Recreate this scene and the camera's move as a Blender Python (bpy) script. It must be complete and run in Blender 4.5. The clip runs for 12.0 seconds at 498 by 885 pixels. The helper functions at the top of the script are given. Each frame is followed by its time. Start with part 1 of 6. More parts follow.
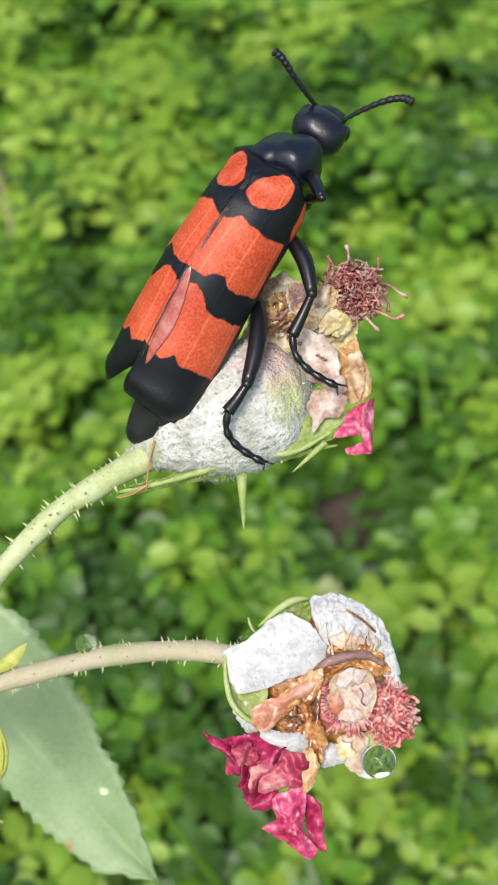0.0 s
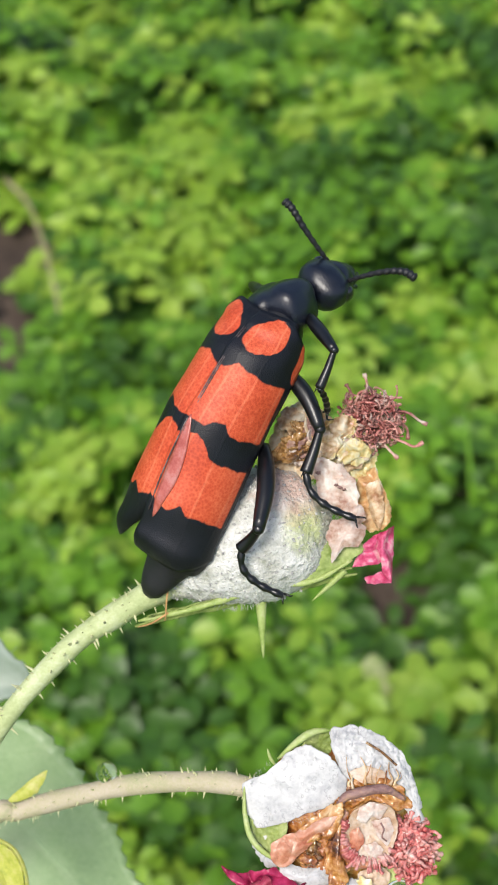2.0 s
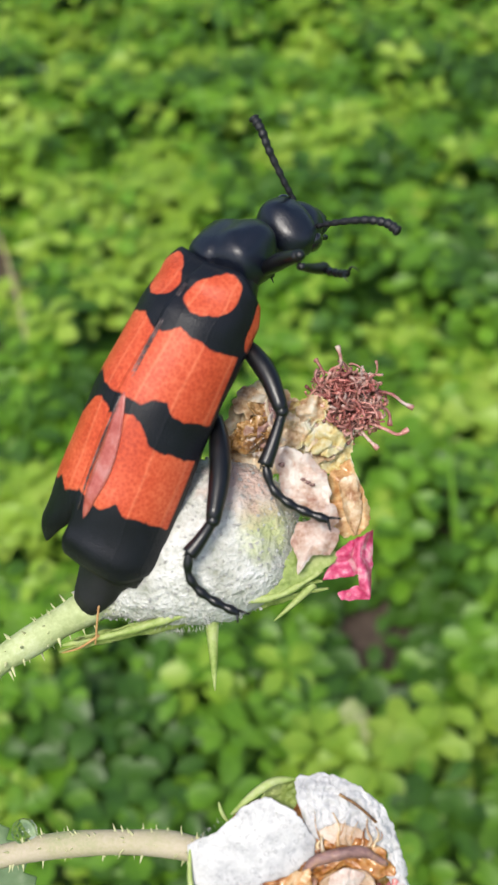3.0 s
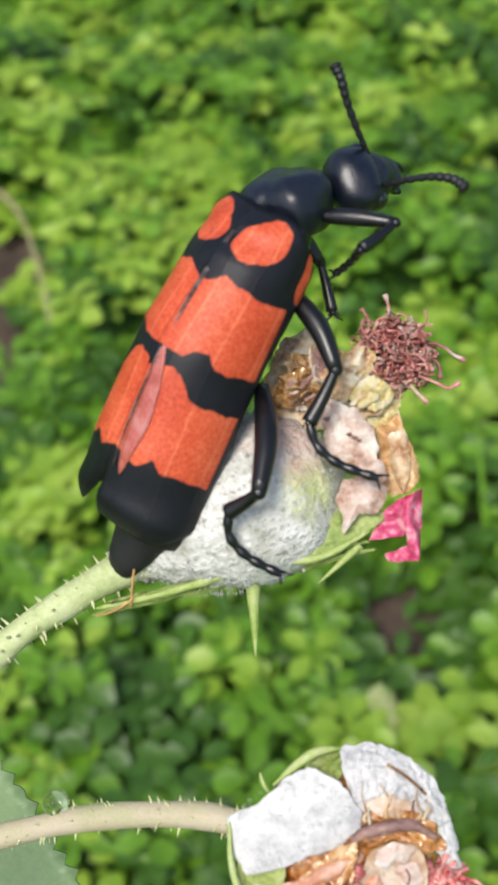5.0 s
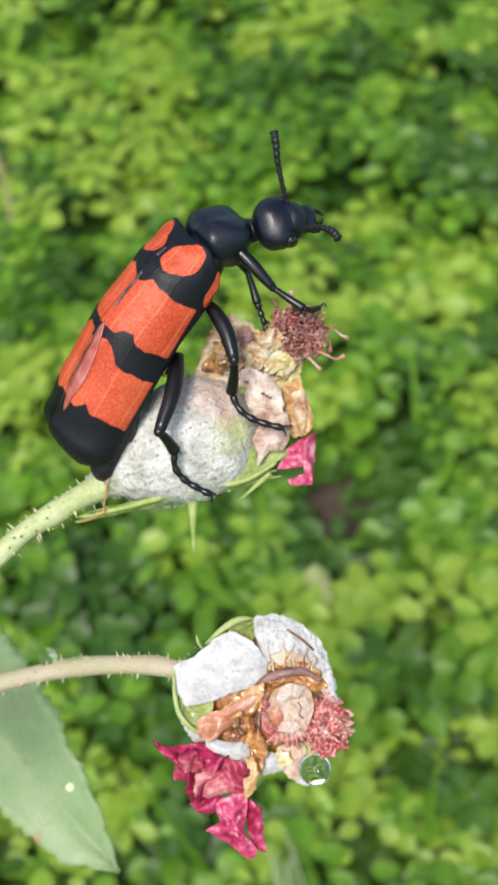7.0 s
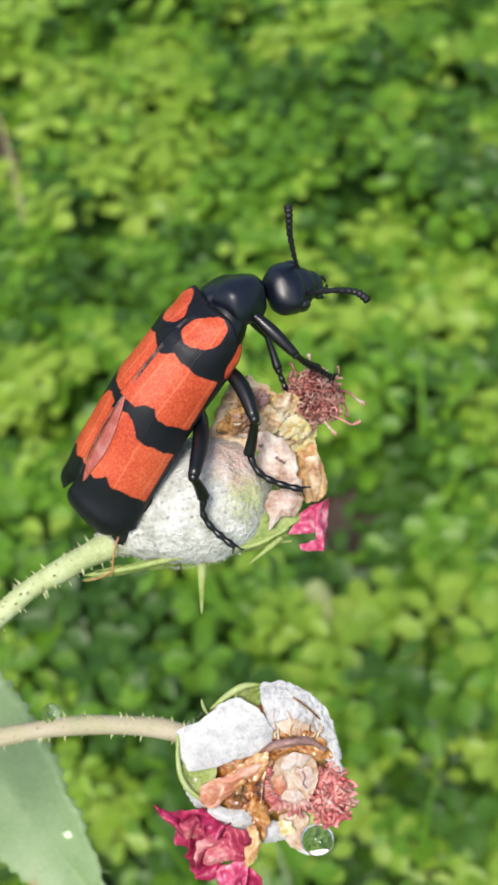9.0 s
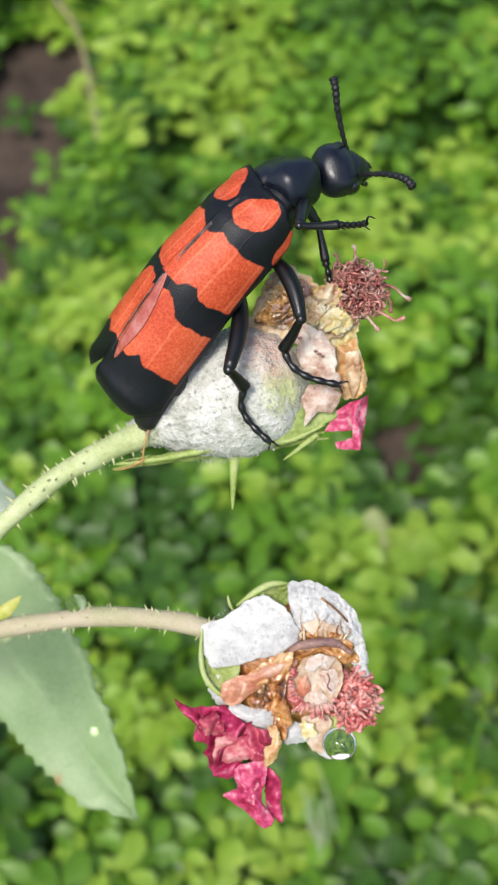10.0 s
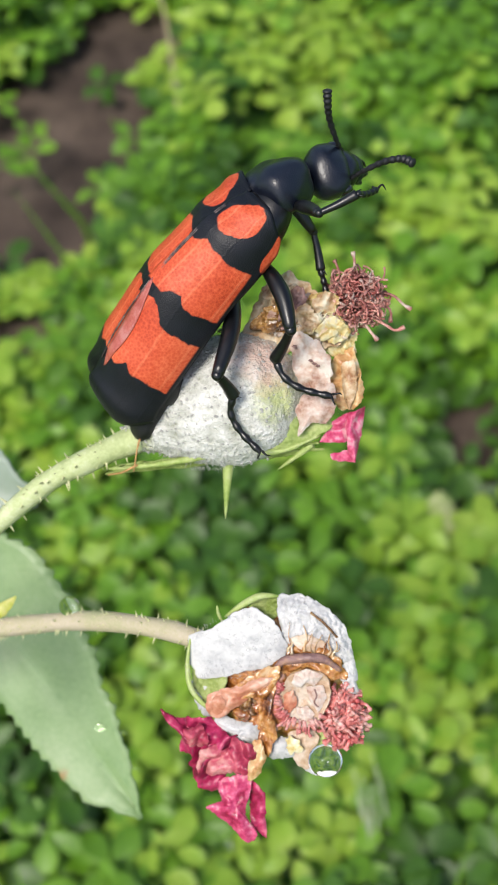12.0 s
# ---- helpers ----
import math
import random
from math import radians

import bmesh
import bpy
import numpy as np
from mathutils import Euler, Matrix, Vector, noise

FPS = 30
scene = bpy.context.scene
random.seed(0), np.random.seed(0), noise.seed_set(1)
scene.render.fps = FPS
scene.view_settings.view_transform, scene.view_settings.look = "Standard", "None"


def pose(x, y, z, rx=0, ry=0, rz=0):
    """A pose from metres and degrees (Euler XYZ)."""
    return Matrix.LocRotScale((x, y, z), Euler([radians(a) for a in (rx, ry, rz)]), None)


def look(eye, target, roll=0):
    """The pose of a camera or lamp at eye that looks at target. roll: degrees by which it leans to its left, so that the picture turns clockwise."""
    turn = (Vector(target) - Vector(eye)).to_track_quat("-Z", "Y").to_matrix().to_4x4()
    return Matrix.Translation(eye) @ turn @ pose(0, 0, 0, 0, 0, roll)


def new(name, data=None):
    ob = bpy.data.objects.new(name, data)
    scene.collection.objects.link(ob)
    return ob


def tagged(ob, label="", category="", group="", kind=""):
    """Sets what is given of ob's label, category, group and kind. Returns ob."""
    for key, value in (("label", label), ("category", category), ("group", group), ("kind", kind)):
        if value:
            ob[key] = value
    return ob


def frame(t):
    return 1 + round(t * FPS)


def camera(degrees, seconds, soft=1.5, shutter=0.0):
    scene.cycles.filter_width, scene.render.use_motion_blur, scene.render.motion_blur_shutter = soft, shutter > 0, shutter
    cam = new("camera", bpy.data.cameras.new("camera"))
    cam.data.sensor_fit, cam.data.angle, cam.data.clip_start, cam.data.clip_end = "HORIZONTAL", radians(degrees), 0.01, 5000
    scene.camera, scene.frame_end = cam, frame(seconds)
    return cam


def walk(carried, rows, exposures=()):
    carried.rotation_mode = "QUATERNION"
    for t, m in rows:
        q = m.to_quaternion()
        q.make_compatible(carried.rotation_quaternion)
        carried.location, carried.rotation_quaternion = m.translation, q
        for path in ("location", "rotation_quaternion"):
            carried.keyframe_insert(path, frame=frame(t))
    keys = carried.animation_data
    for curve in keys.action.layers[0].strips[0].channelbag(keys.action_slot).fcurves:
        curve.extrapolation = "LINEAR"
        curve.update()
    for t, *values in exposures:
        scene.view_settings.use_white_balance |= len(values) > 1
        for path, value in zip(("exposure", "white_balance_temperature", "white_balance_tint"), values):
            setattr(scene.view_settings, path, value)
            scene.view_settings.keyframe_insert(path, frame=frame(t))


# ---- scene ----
# ---- camera and its walk ----
cam = camera(20.0, 12.0, soft=1.4)
cam.data.dof.use_dof = True
cam.data.dof.focus_distance = 0.0870
cam.data.dof.aperture_fstop = 112.0
PATH = [
    (0, pose(-0.00517, -0.06521, 0.29156, 40.39, -0.40, -0.09)),
    (0.2, pose(-0.00471, -0.06481, 0.29360, 40.86, 0.01, 0.05)),
    (0.5, pose(-0.00600, -0.06348, 0.29363, 41.09, -1.15, -1.07)),
    (0.7, pose(-0.00508, -0.06268, 0.29456, 42.14, -0.33, -1.42)),
    (1, pose(-0.00564, -0.06260, 0.29546, 42.44, 0.33, 0.38)),
    (1.2, pose(-0.00529, -0.06252, 0.29542, 42.92, 1.29, 0.32)),
    (1.5, pose(-0.00562, -0.06235, 0.29623, 42.64, 0.98, 1.25)),
    (1.7, pose(-0.00449, -0.06159, 0.29535, 41.80, 1.36, 0.78)),
    (2, pose(-0.00283, -0.06140, 0.29468, 42.67, 1.37, 1.19)),
    (2.2, pose(-0.00211, -0.05902, 0.29092, 43.66, 1.78, 0.72)),
    (2.5, pose(-0.00144, -0.05422, 0.28430, 44.05, 1.38, 0.90)),
    (2.7, pose(-0.00151, -0.05284, 0.28217, 44.59, 0.93, 0.91)),
    (4.3, pose(-0.00309, -0.05252, 0.27634, 44.51, 0.50, 0.30)),
    (4.5, pose(-0.00355, -0.05210, 0.27586, 43.49, 1.31, 1.49)),
    (4.7, pose(-0.00354, -0.05036, 0.27561, 42.73, 2.36, 1.62)),
    (5, pose(-0.00281, -0.05153, 0.27616, 44.25, 1.23, 1.44)),
    (5.2, pose(-0.00252, -0.05200, 0.27691, 44.53, 0.85, 0.13)),
    (5.5, pose(0.00004, -0.05699, 0.28517, 42.94, 0.59, 0.44)),
    (5.7, pose(-0.00054, -0.05795, 0.28927, 41.74, 0.48, -0.74)),
    (6, pose(0.00011, -0.06481, 0.29775, 41.23, 1.02, 0.87)),
    (6.2, pose(0.00007, -0.06753, 0.30198, 40.47, 1.06, 0.65)),
    (6.5, pose(0.00000, -0.06752, 0.30047, 40.00, 0.00, -0.00)),
    (6.7, pose(-0.00057, -0.06712, 0.30035, 39.20, 0.08, -0.16)),
    (7, pose(-0.00099, -0.06674, 0.29979, 39.32, -0.50, 0.58)),
    (7.2, pose(-0.00199, -0.06578, 0.30063, 38.56, -1.13, 0.37)),
    (7.5, pose(-0.00277, -0.06372, 0.30085, 38.88, -1.46, 0.84)),
    (7.7, pose(-0.00245, -0.06247, 0.30234, 37.61, -1.83, 1.35)),
    (9.3, pose(-0.00194, -0.06179, 0.30199, 38.96, -1.68, 2.46)),
    (9.5, pose(-0.00272, -0.06207, 0.30018, 37.53, -1.51, 3.50)),
    (9.7, pose(-0.00237, -0.06228, 0.29859, 36.15, 0.25, 5.82)),
    (9.8, pose(-0.00156, -0.06320, 0.29935, 37.70, 0.16, 5.87)),
    (10, pose(0.00077, -0.06223, 0.29798, 36.19, -0.82, 5.90)),
    (10.2, pose(0.00277, -0.06314, 0.29769, 35.67, -1.46, 4.57)),
    (10.5, pose(0.00652, -0.06146, 0.29685, 36.05, 0.10, 6.95)),
    (10.8, pose(0.00170, -0.06166, 0.29838, 37.50, -0.57, 6.10)),
    (11, pose(0.00055, -0.05908, 0.29833, 35.72, 0.19, 7.82)),
    (11.2, pose(0.00141, -0.05999, 0.29889, 34.92, 0.50, 6.79)),
    (11.5, pose(0.00643, -0.05768, 0.29914, 36.17, 0.18, 8.01)),
    (11.8, pose(0.00559, -0.06044, 0.29998, 36.90, 0.34, 6.49)),
    (12, pose(0.00735, -0.05776, 0.29811, 34.81, 1.48, 9.41)),
]
walk(cam, PATH, exposures=[(0.0, 0.28), (12.0, 0.28)])

# ---- light: hazy sun from the upper left, behind the camera, and open sky ----
SUN_ELEVATION, SUN_AZIMUTH = radians(58), radians(-24)
world = bpy.data.worlds.new("sky")
scene.world = world
world.use_nodes = True
wn = world.node_tree
sky = wn.nodes.new("ShaderNodeTexSky")
sky.sky_type = "NISHITA"
sky.sun_disc = False
sky.sun_elevation = SUN_ELEVATION
sky.sun_rotation = radians(180) - SUN_AZIMUTH
sky.air_density, sky.dust_density = 1.0, 2.5
wn.nodes["Background"].inputs["Strength"].default_value = 0.15
wn.links.new(sky.outputs["Color"], wn.nodes["Background"].inputs["Color"])
sun = new("sun", bpy.data.lights.new("sun", "SUN"))
sun.data.energy = 2.9
sun.data.angle = radians(18)
sun.data.color = (1.0, 0.95, 0.87)
sun_from = Vector((math.sin(SUN_AZIMUTH) * math.cos(SUN_ELEVATION), -math.cos(SUN_AZIMUTH) * math.cos(SUN_ELEVATION), math.sin(SUN_ELEVATION)))
sun.matrix_world = look(sun_from, (0, 0, 0))

# ---- frames of reference: the flowers stand on a slope that faces the camera ----
MM = 0.001
SITE = pose(0, 0, 0.22, 40, 0, 0)


def mm(x, y, z, rx=0, ry=0, rz=0):
    """A pose in millimetres."""
    return pose(x * MM, y * MM, z * MM, rx, ry, rz)


def perch(x, y, z, rx=0, ry=0, rz=0):
    """A pose in millimetres on the slope of the flowers."""
    return SITE @ mm(x, y, z, rx, ry, rz)


def V(*p):
    return Vector(p) * MM


# ---- materials ----
def nodes_of(name):
    m = bpy.data.materials.new(name)
    m.use_nodes = True
    return m, m.node_tree, m.node_tree.nodes["Principled BSDF"]


def ramp(nt, source, stops, interp="LINEAR"):
    r = nt.nodes.new("ShaderNodeValToRGB")
    r.color_ramp.interpolation = interp
    while len(r.color_ramp.elements) < len(stops):
        r.color_ramp.elements.new(0.5)
    for e, (p, c) in zip(r.color_ramp.elements, stops):
        e.position = p
        e.color = (*c, 1) if len(c) == 3 else c
    nt.links.new(source, r.inputs["Fac"])
    return r.outputs["Color"]


def noise_of(nt, coord, scale, detail=4.0, rough=0.6):
    n = nt.nodes.new("ShaderNodeTexNoise")
    n.inputs["Scale"].default_value = scale
    n.inputs["Detail"].default_value = detail
    n.inputs["Roughness"].default_value = rough
    nt.links.new(coord, n.inputs["Vector"])
    return n.outputs["Fac"]


def mixed(nt, fac, a, b, how="MIX"):
    m = nt.nodes.new("ShaderNodeMix")
    m.data_type, m.blend_type = "RGBA", how
    for sock, v in ((m.inputs["Factor"], fac), (m.inputs["A"], a), (m.inputs["B"], b)):
        if isinstance(v, bpy.types.NodeSocket):
            nt.links.new(v, sock)
        elif isinstance(v, (int, float)):
            sock.default_value = v
        else:
            sock.default_value = (*v, 1)
    return m.outputs["Result"]


def math_of(nt, op, a, b=0.0):
    m = nt.nodes.new("ShaderNodeMath")
    m.operation = op
    for sock, v in zip(m.inputs, (a, b)):
        if isinstance(v, bpy.types.NodeSocket):
            nt.links.new(v, sock)
        else:
            sock.default_value = v
    return m.outputs[0]


def bumped(nt, bsdf, height, strength, distance):
    b = nt.nodes.new("ShaderNodeBump")
    b.inputs["Strength"].default_value = strength
    b.inputs["Distance"].default_value = distance
    nt.links.new(height, b.inputs["Height"])
    nt.links.new(b.outputs["Normal"], bsdf.inputs["Normal"])


def organic(name, stops, scale=500, fine=4000, rough=0.6, bump=0.4, depth=0.0002, sheer=0.0, gloss=0.5, coat=0.0, spread=(0.37, 0.63), vary=0.25):
    """A living or dried tissue: colours mixed at two scales, fine relief, some light passing sheer."""
    m, nt, bsdf = nodes_of(name)
    co = nt.nodes.new("ShaderNodeTexCoord").outputs["Object"]
    big, small = noise_of(nt, co, scale, 5), noise_of(nt, co, fine, 3)
    both = math_of(nt, "ADD", math_of(nt, "MULTIPLY", big, 0.7), math_of(nt, "MULTIPLY", small, 0.3))
    lo, hi = spread
    col = ramp(nt, both, [(lo + (hi - lo) * i / max(1, len(stops) - 1), c) for i, c in enumerate(stops)])
    rnd = nt.nodes.new("ShaderNodeNewGeometry").outputs["Random Per Island"]
    col = mixed(nt, vary, col, mixed(nt, 1.0, col, ramp(nt, rnd, [(0, (0.45, 0.45, 0.45)), (1, (1.3, 1.3, 1.3))]), "MULTIPLY"))
    nt.links.new(col, bsdf.inputs["Base Color"])
    bsdf.inputs["Roughness"].default_value = rough
    bsdf.inputs["Specular IOR Level"].default_value = gloss
    bsdf.inputs["Coat Weight"].default_value = coat
    bsdf.inputs["Coat Roughness"].default_value = 0.12
    bumped(nt, bsdf, both, bump, depth)
    if sheer:
        tr = nt.nodes.new("ShaderNodeBsdfTranslucent")
        nt.links.new(col, tr.inputs["Color"])
        mx = nt.nodes.new("ShaderNodeMixShader")
        mx.inputs["Fac"].default_value = sheer
        nt.links.new(bsdf.outputs[0], mx.inputs[1])
        nt.links.new(tr.outputs[0], mx.inputs[2])
        nt.links.new(mx.outputs[0], nt.nodes["Material Output"].inputs["Surface"])
    return m


def chitin(name, base, rough=0.3, fine=6000, bump=0.25, coat=0.3, dents=0.0):
    m, nt, bsdf = nodes_of(name)
    co = nt.nodes.new("ShaderNodeTexCoord").outputs["Object"]
    pits = nt.nodes.new("ShaderNodeTexVoronoi")
    pits.inputs["Scale"].default_value = fine
    nt.links.new(co, pits.inputs["Vector"])
    cloud = noise_of(nt, co, 700, 4)
    nt.links.new(ramp(nt, cloud, [(0.3, base), (0.7, tuple(v * 1.7 for v in base))]), bsdf.inputs["Base Color"])
    nt.links.new(ramp(nt, cloud, [(0.3, (rough * 0.8,) * 3), (0.7, (rough * 1.3,) * 3)]), bsdf.inputs["Roughness"])
    bsdf.inputs["Coat Weight"].default_value = coat
    bsdf.inputs["Coat Roughness"].default_value = 0.2
    bumped(nt, bsdf, math_of(nt, "ADD", math_of(nt, "MULTIPLY", pits.outputs["Distance"], 0.15 if dents else 0.5), math_of(nt, "MULTIPLY", noise_of(nt, co, 600, 0), dents)), bump, 0.00005 + dents * 0.00003)
    return m


def wing_case():
    """Orange wing cases with black bands: the mesh's UV runs in millimetres / 24 from the base and / 8 from the seam."""
    m, nt, bsdf = nodes_of("banded_wing_case")
    uv = nt.nodes.new("ShaderNodeUVMap")
    uv.uv_map = "span"
    sep = nt.nodes.new("ShaderNodeSeparateXYZ")
    nt.links.new(uv.outputs["UV"], sep.inputs[0])
    along, across = math_of(nt, "MULTIPLY", sep.outputs[0], 24.0), math_of(nt, "MULTIPLY", sep.outputs[1], 8.0)
    co = nt.nodes.new("ShaderNodeTexCoord").outputs["Object"]
    ragged = math_of(nt, "MULTIPLY", math_of(nt, "SUBTRACT", noise_of(nt, co, 1100, 3), 0.5), 0.5)
    u = math_of(nt, "ADD", along, ragged)

    def border(stops):
        c = ramp(nt, sep.outputs[1], [(v / 8, (b / 24,) * 3) for v, b in stops])
        return math_of(nt, "MULTIPLY", c, 24.0)

    def beyond(edge, soft=0.12):
        return math_of(nt, "MINIMUM", math_of(nt, "MAXIMUM", math_of(nt, "DIVIDE", math_of(nt, "SUBTRACT", u, edge), soft), 0.0), 1.0)

    def oval(cu, cv, ru, rv, skew):
        a = math_of(nt, "DIVIDE", math_of(nt, "SUBTRACT", math_of(nt, "ADD", u, math_of(nt, "MULTIPLY", math_of(nt, "SUBTRACT", across, cv), skew)), cu), ru)
        b = math_of(nt, "DIVIDE", math_of(nt, "SUBTRACT", across, cv), rv)
        r = math_of(nt, "ADD", math_of(nt, "MULTIPLY", a, a), math_of(nt, "MULTIPLY", b, b))
        return math_of(nt, "MINIMUM", math_of(nt, "MAXIMUM", math_of(nt, "MULTIPLY", math_of(nt, "SUBTRACT", 1.0, r), 8.0), 0.0), 1.0)

    first = beyond(border([(0, 6.0), (0.5, 5.9), (1.2, 5.35), (2.2, 5.55), (3.2, 5.8), (4.8, 5.65), (6.5, 5.6)]))
    top = beyond(border([(0, 9.75), (1.4, 9.7), (2.0, 9.15), (2.5, 9.1), (2.85, 9.6), (3.6, 9.75), (4.8, 9.6), (6.5, 9.6)]))
    low = beyond(border([(0, 10.9), (0.5, 10.6), (1.2, 10.4), (1.7, 10.6), (2.1, 11.15), (2.5, 11.6), (3.2, 11.75), (4.8, 11.7), (6.5, 11.7)]))
    tip = beyond(border([(0, 15.3), (0.5, 15.6), (1.3, 15.85), (2.0, 15.2), (2.5, 15.65), (3.6, 15.55), (4.9, 15.6), (6.5, 15.7)]))
    band = math_of(nt, "SUBTRACT", math_of(nt, "ADD", math_of(nt, "SUBTRACT", first, top), low), tip)
    spots = math_of(nt, "MAXIMUM", oval(3.25, 1.9, 1.2, 1.55, 0.22), oval(3.9, 5.35, 1.5, 0.5, 0.0))
    margin = math_of(nt, "MINIMUM", math_of(nt, "MAXIMUM", math_of(nt, "DIVIDE", math_of(nt, "SUBTRACT", math_of(nt, "ADD", 4.85, math_of(nt, "MULTIPLY", along, 0.02)), across), 0.12), 0.0), 1.0)
    red = math_of(nt, "MAXIMUM", math_of(nt, "MULTIPLY", band, margin), spots)
    cells = nt.nodes.new("ShaderNodeTexVoronoi")
    cells.inputs["Scale"].default_value = 5200
    nt.links.new(co, cells.inputs["Vector"])
    grain = math_of(nt, "ADD", math_of(nt, "MULTIPLY", cells.outputs["Distance"], 0.9), 0.1)
    cloud = noise_of(nt, co, 350, 4)
    ribs = nt.nodes.new("ShaderNodeTexWave")
    ribs.bands_direction = "Y"
    ribs.inputs["Scale"].default_value = 1.35
    ribs.inputs["Distortion"].default_value = 0.6
    nt.links.new(uv.outputs["UV"], ribs.inputs["Vector"])
    veins = ramp(nt, ribs.outputs["Fac"], [(0.965, (0, 0, 0)), (1.0, (1, 1, 1))])
    orange = ramp(nt, math_of(nt, "ADD", math_of(nt, "MULTIPLY", grain, 0.33), math_of(nt, "MULTIPLY", cloud, 0.67)),
                  [(0.32, (0.37, 0.040, 0.014)), (0.5, (0.51, 0.072, 0.026)), (0.68, (0.61, 0.125, 0.054))])
    orange = mixed(nt, math_of(nt, "MULTIPLY", veins, 0.22), orange, (0.8, 0.28, 0.14))
    dark = ramp(nt, cloud, [(0.3, (0.003, 0.0035, 0.005)), (0.7, (0.009, 0.010, 0.015))])
    nt.links.new(mixed(nt, red, dark, orange), bsdf.inputs["Base Color"])
    bsdf.inputs["Roughness"].default_value = 0.46
    bsdf.inputs["Specular IOR Level"].default_value = 0.30
    wrinkle = nt.nodes.new("ShaderNodeTexVoronoi")
    wrinkle.inputs["Scale"].default_value = 11000
    nt.links.new(co, wrinkle.inputs["Vector"])
    bumped(nt, bsdf, math_of(nt, "ADD", wrinkle.outputs["Distance"], math_of(nt, "MULTIPLY", veins, 0.6)), 0.32, 0.00005)
    return m


def clear(name):
    m, nt, bsdf = nodes_of(name)
    bsdf.inputs["Base Color"].default_value = (1, 1, 1, 1)
    bsdf.inputs["Transmission Weight"].default_value = 1.0
    bsdf.inputs["Roughness"].default_value = 0.0
    bsdf.inputs["IOR"].default_value = 1.33
    return m


M_WING = wing_case()
M_BLACK = chitin("black_chitin", (0.0025, 0.0025, 0.003), 0.33, 9000, 0.2, 0.1)
M_BLUE = chitin("blue_black_chitin", (0.0025, 0.004, 0.009), 0.36, 9000, 0.5, 0.12, dents=3.0)
M_DULL = chitin("dull_black_chitin", (0.005, 0.005, 0.006), 0.55, 7000, 0.4, 0.0)
M_EYE = chitin("compound_eye", (0.004, 0.004, 0.006), 0.18, 14000, 0.2, 0.8)
M_FEELER = chitin("antenna_chitin", (0.005, 0.005, 0.006), 0.5, 9000, 0.4, 0.0)
M_MEMBRANE = organic("mauve_wing_membrane", [(0.32, 0.055, 0.038), (0.42, 0.10, 0.075), (0.48, 0.18, 0.155)], 900, 6000, 0.35, 0.3, coat=0.4)
M_SEAM = organic("dark_seam", [(0.02, 0.015, 0.015), (0.06, 0.04, 0.04), (0.20, 0.15, 0.14)], 1500, 7000, 0.4, 0.3)
M_SPECK = organic("black_speck", [(0.01, 0.01, 0.008), (0.03, 0.025, 0.02)], 3000, 9000, 0.6, 0.2)
M_STEM = organic("green_rose_stem", [(0.31, 0.36, 0.16), (0.40, 0.45, 0.22), (0.48, 0.52, 0.31)], 700, 5000, 0.6, 0.5, gloss=0.25)
M_STEM_PALE = organic("reddish_green_rose_stem", [(0.29, 0.31, 0.16), (0.38, 0.34, 0.22), (0.43, 0.37, 0.28)], 330, 5000, 0.6, 0.5, gloss=0.25)
M_PRICKLE = organic("pale_prickle", [(0.46, 0.48, 0.24), (0.60, 0.58, 0.34)], 1500, 7000, 0.5, 0.0, vary=0.0)
M_FELT = organic("white_felted_hip", [(0.28, 0.29, 0.22), (0.41, 0.415, 0.365), (0.495, 0.495, 0.45), (0.58, 0.58, 0.54), (0.67, 0.66, 0.64)], 620, 3000, 0.75, 1.0, 0.0008, gloss=0.25, spread=(0.34, 0.61))
M_WHITE = organic("white_downy_petal", [(0.30, 0.305, 0.315), (0.43, 0.43, 0.432), (0.50, 0.50, 0.495), (0.57, 0.565, 0.555)], 620, 4200, 0.5, 0.35, 0.0002, sheer=0.08, gloss=0.4, coat=0.1, spread=(0.32, 0.58), vary=0.0)


def pitted(m, base, pit, scale, share):
    """Adds small dark rings in patches to a tissue."""
    nt = m.node_tree
    bsdf = nt.nodes["Principled BSDF"]
    co = nt.nodes.new("ShaderNodeTexCoord").outputs["Object"]
    cell = nt.nodes.new("ShaderNodeTexVoronoi")
    cell.inputs["Scale"].default_value = scale
    sway = nt.nodes.new("ShaderNodeVectorMath")
    sway.operation = "MULTIPLY_ADD"
    cloud = nt.nodes.new("ShaderNodeTexNoise")
    cloud.inputs["Scale"].default_value = scale * 1.1
    nt.links.new(co, cloud.inputs["Vector"])
    nt.links.new(cloud.outputs["Color"], sway.inputs[0])
    sway.inputs[1].default_value = (0.9 / scale,) * 3
    nt.links.new(co, sway.inputs[2])
    nt.links.new(sway.outputs[0], cell.inputs["Vector"])
    ring = ramp(nt, cell.outputs["Distance"], [(0.20, (0, 0, 0)), (0.28, (1, 1, 1)), (0.36, (0, 0, 0))])
    where = ramp(nt, noise_of(nt, co, 420, 3), [(share, (0, 0, 0)), (share + 0.08, (1, 1, 1))])
    fac = math_of(nt, "MULTIPLY", ring, where)
    old = bsdf.inputs["Base Color"].links[0].from_socket
    nt.links.new(mixed(nt, math_of(nt, "MULTIPLY", fac, base), old, pit), bsdf.inputs["Base Color"])


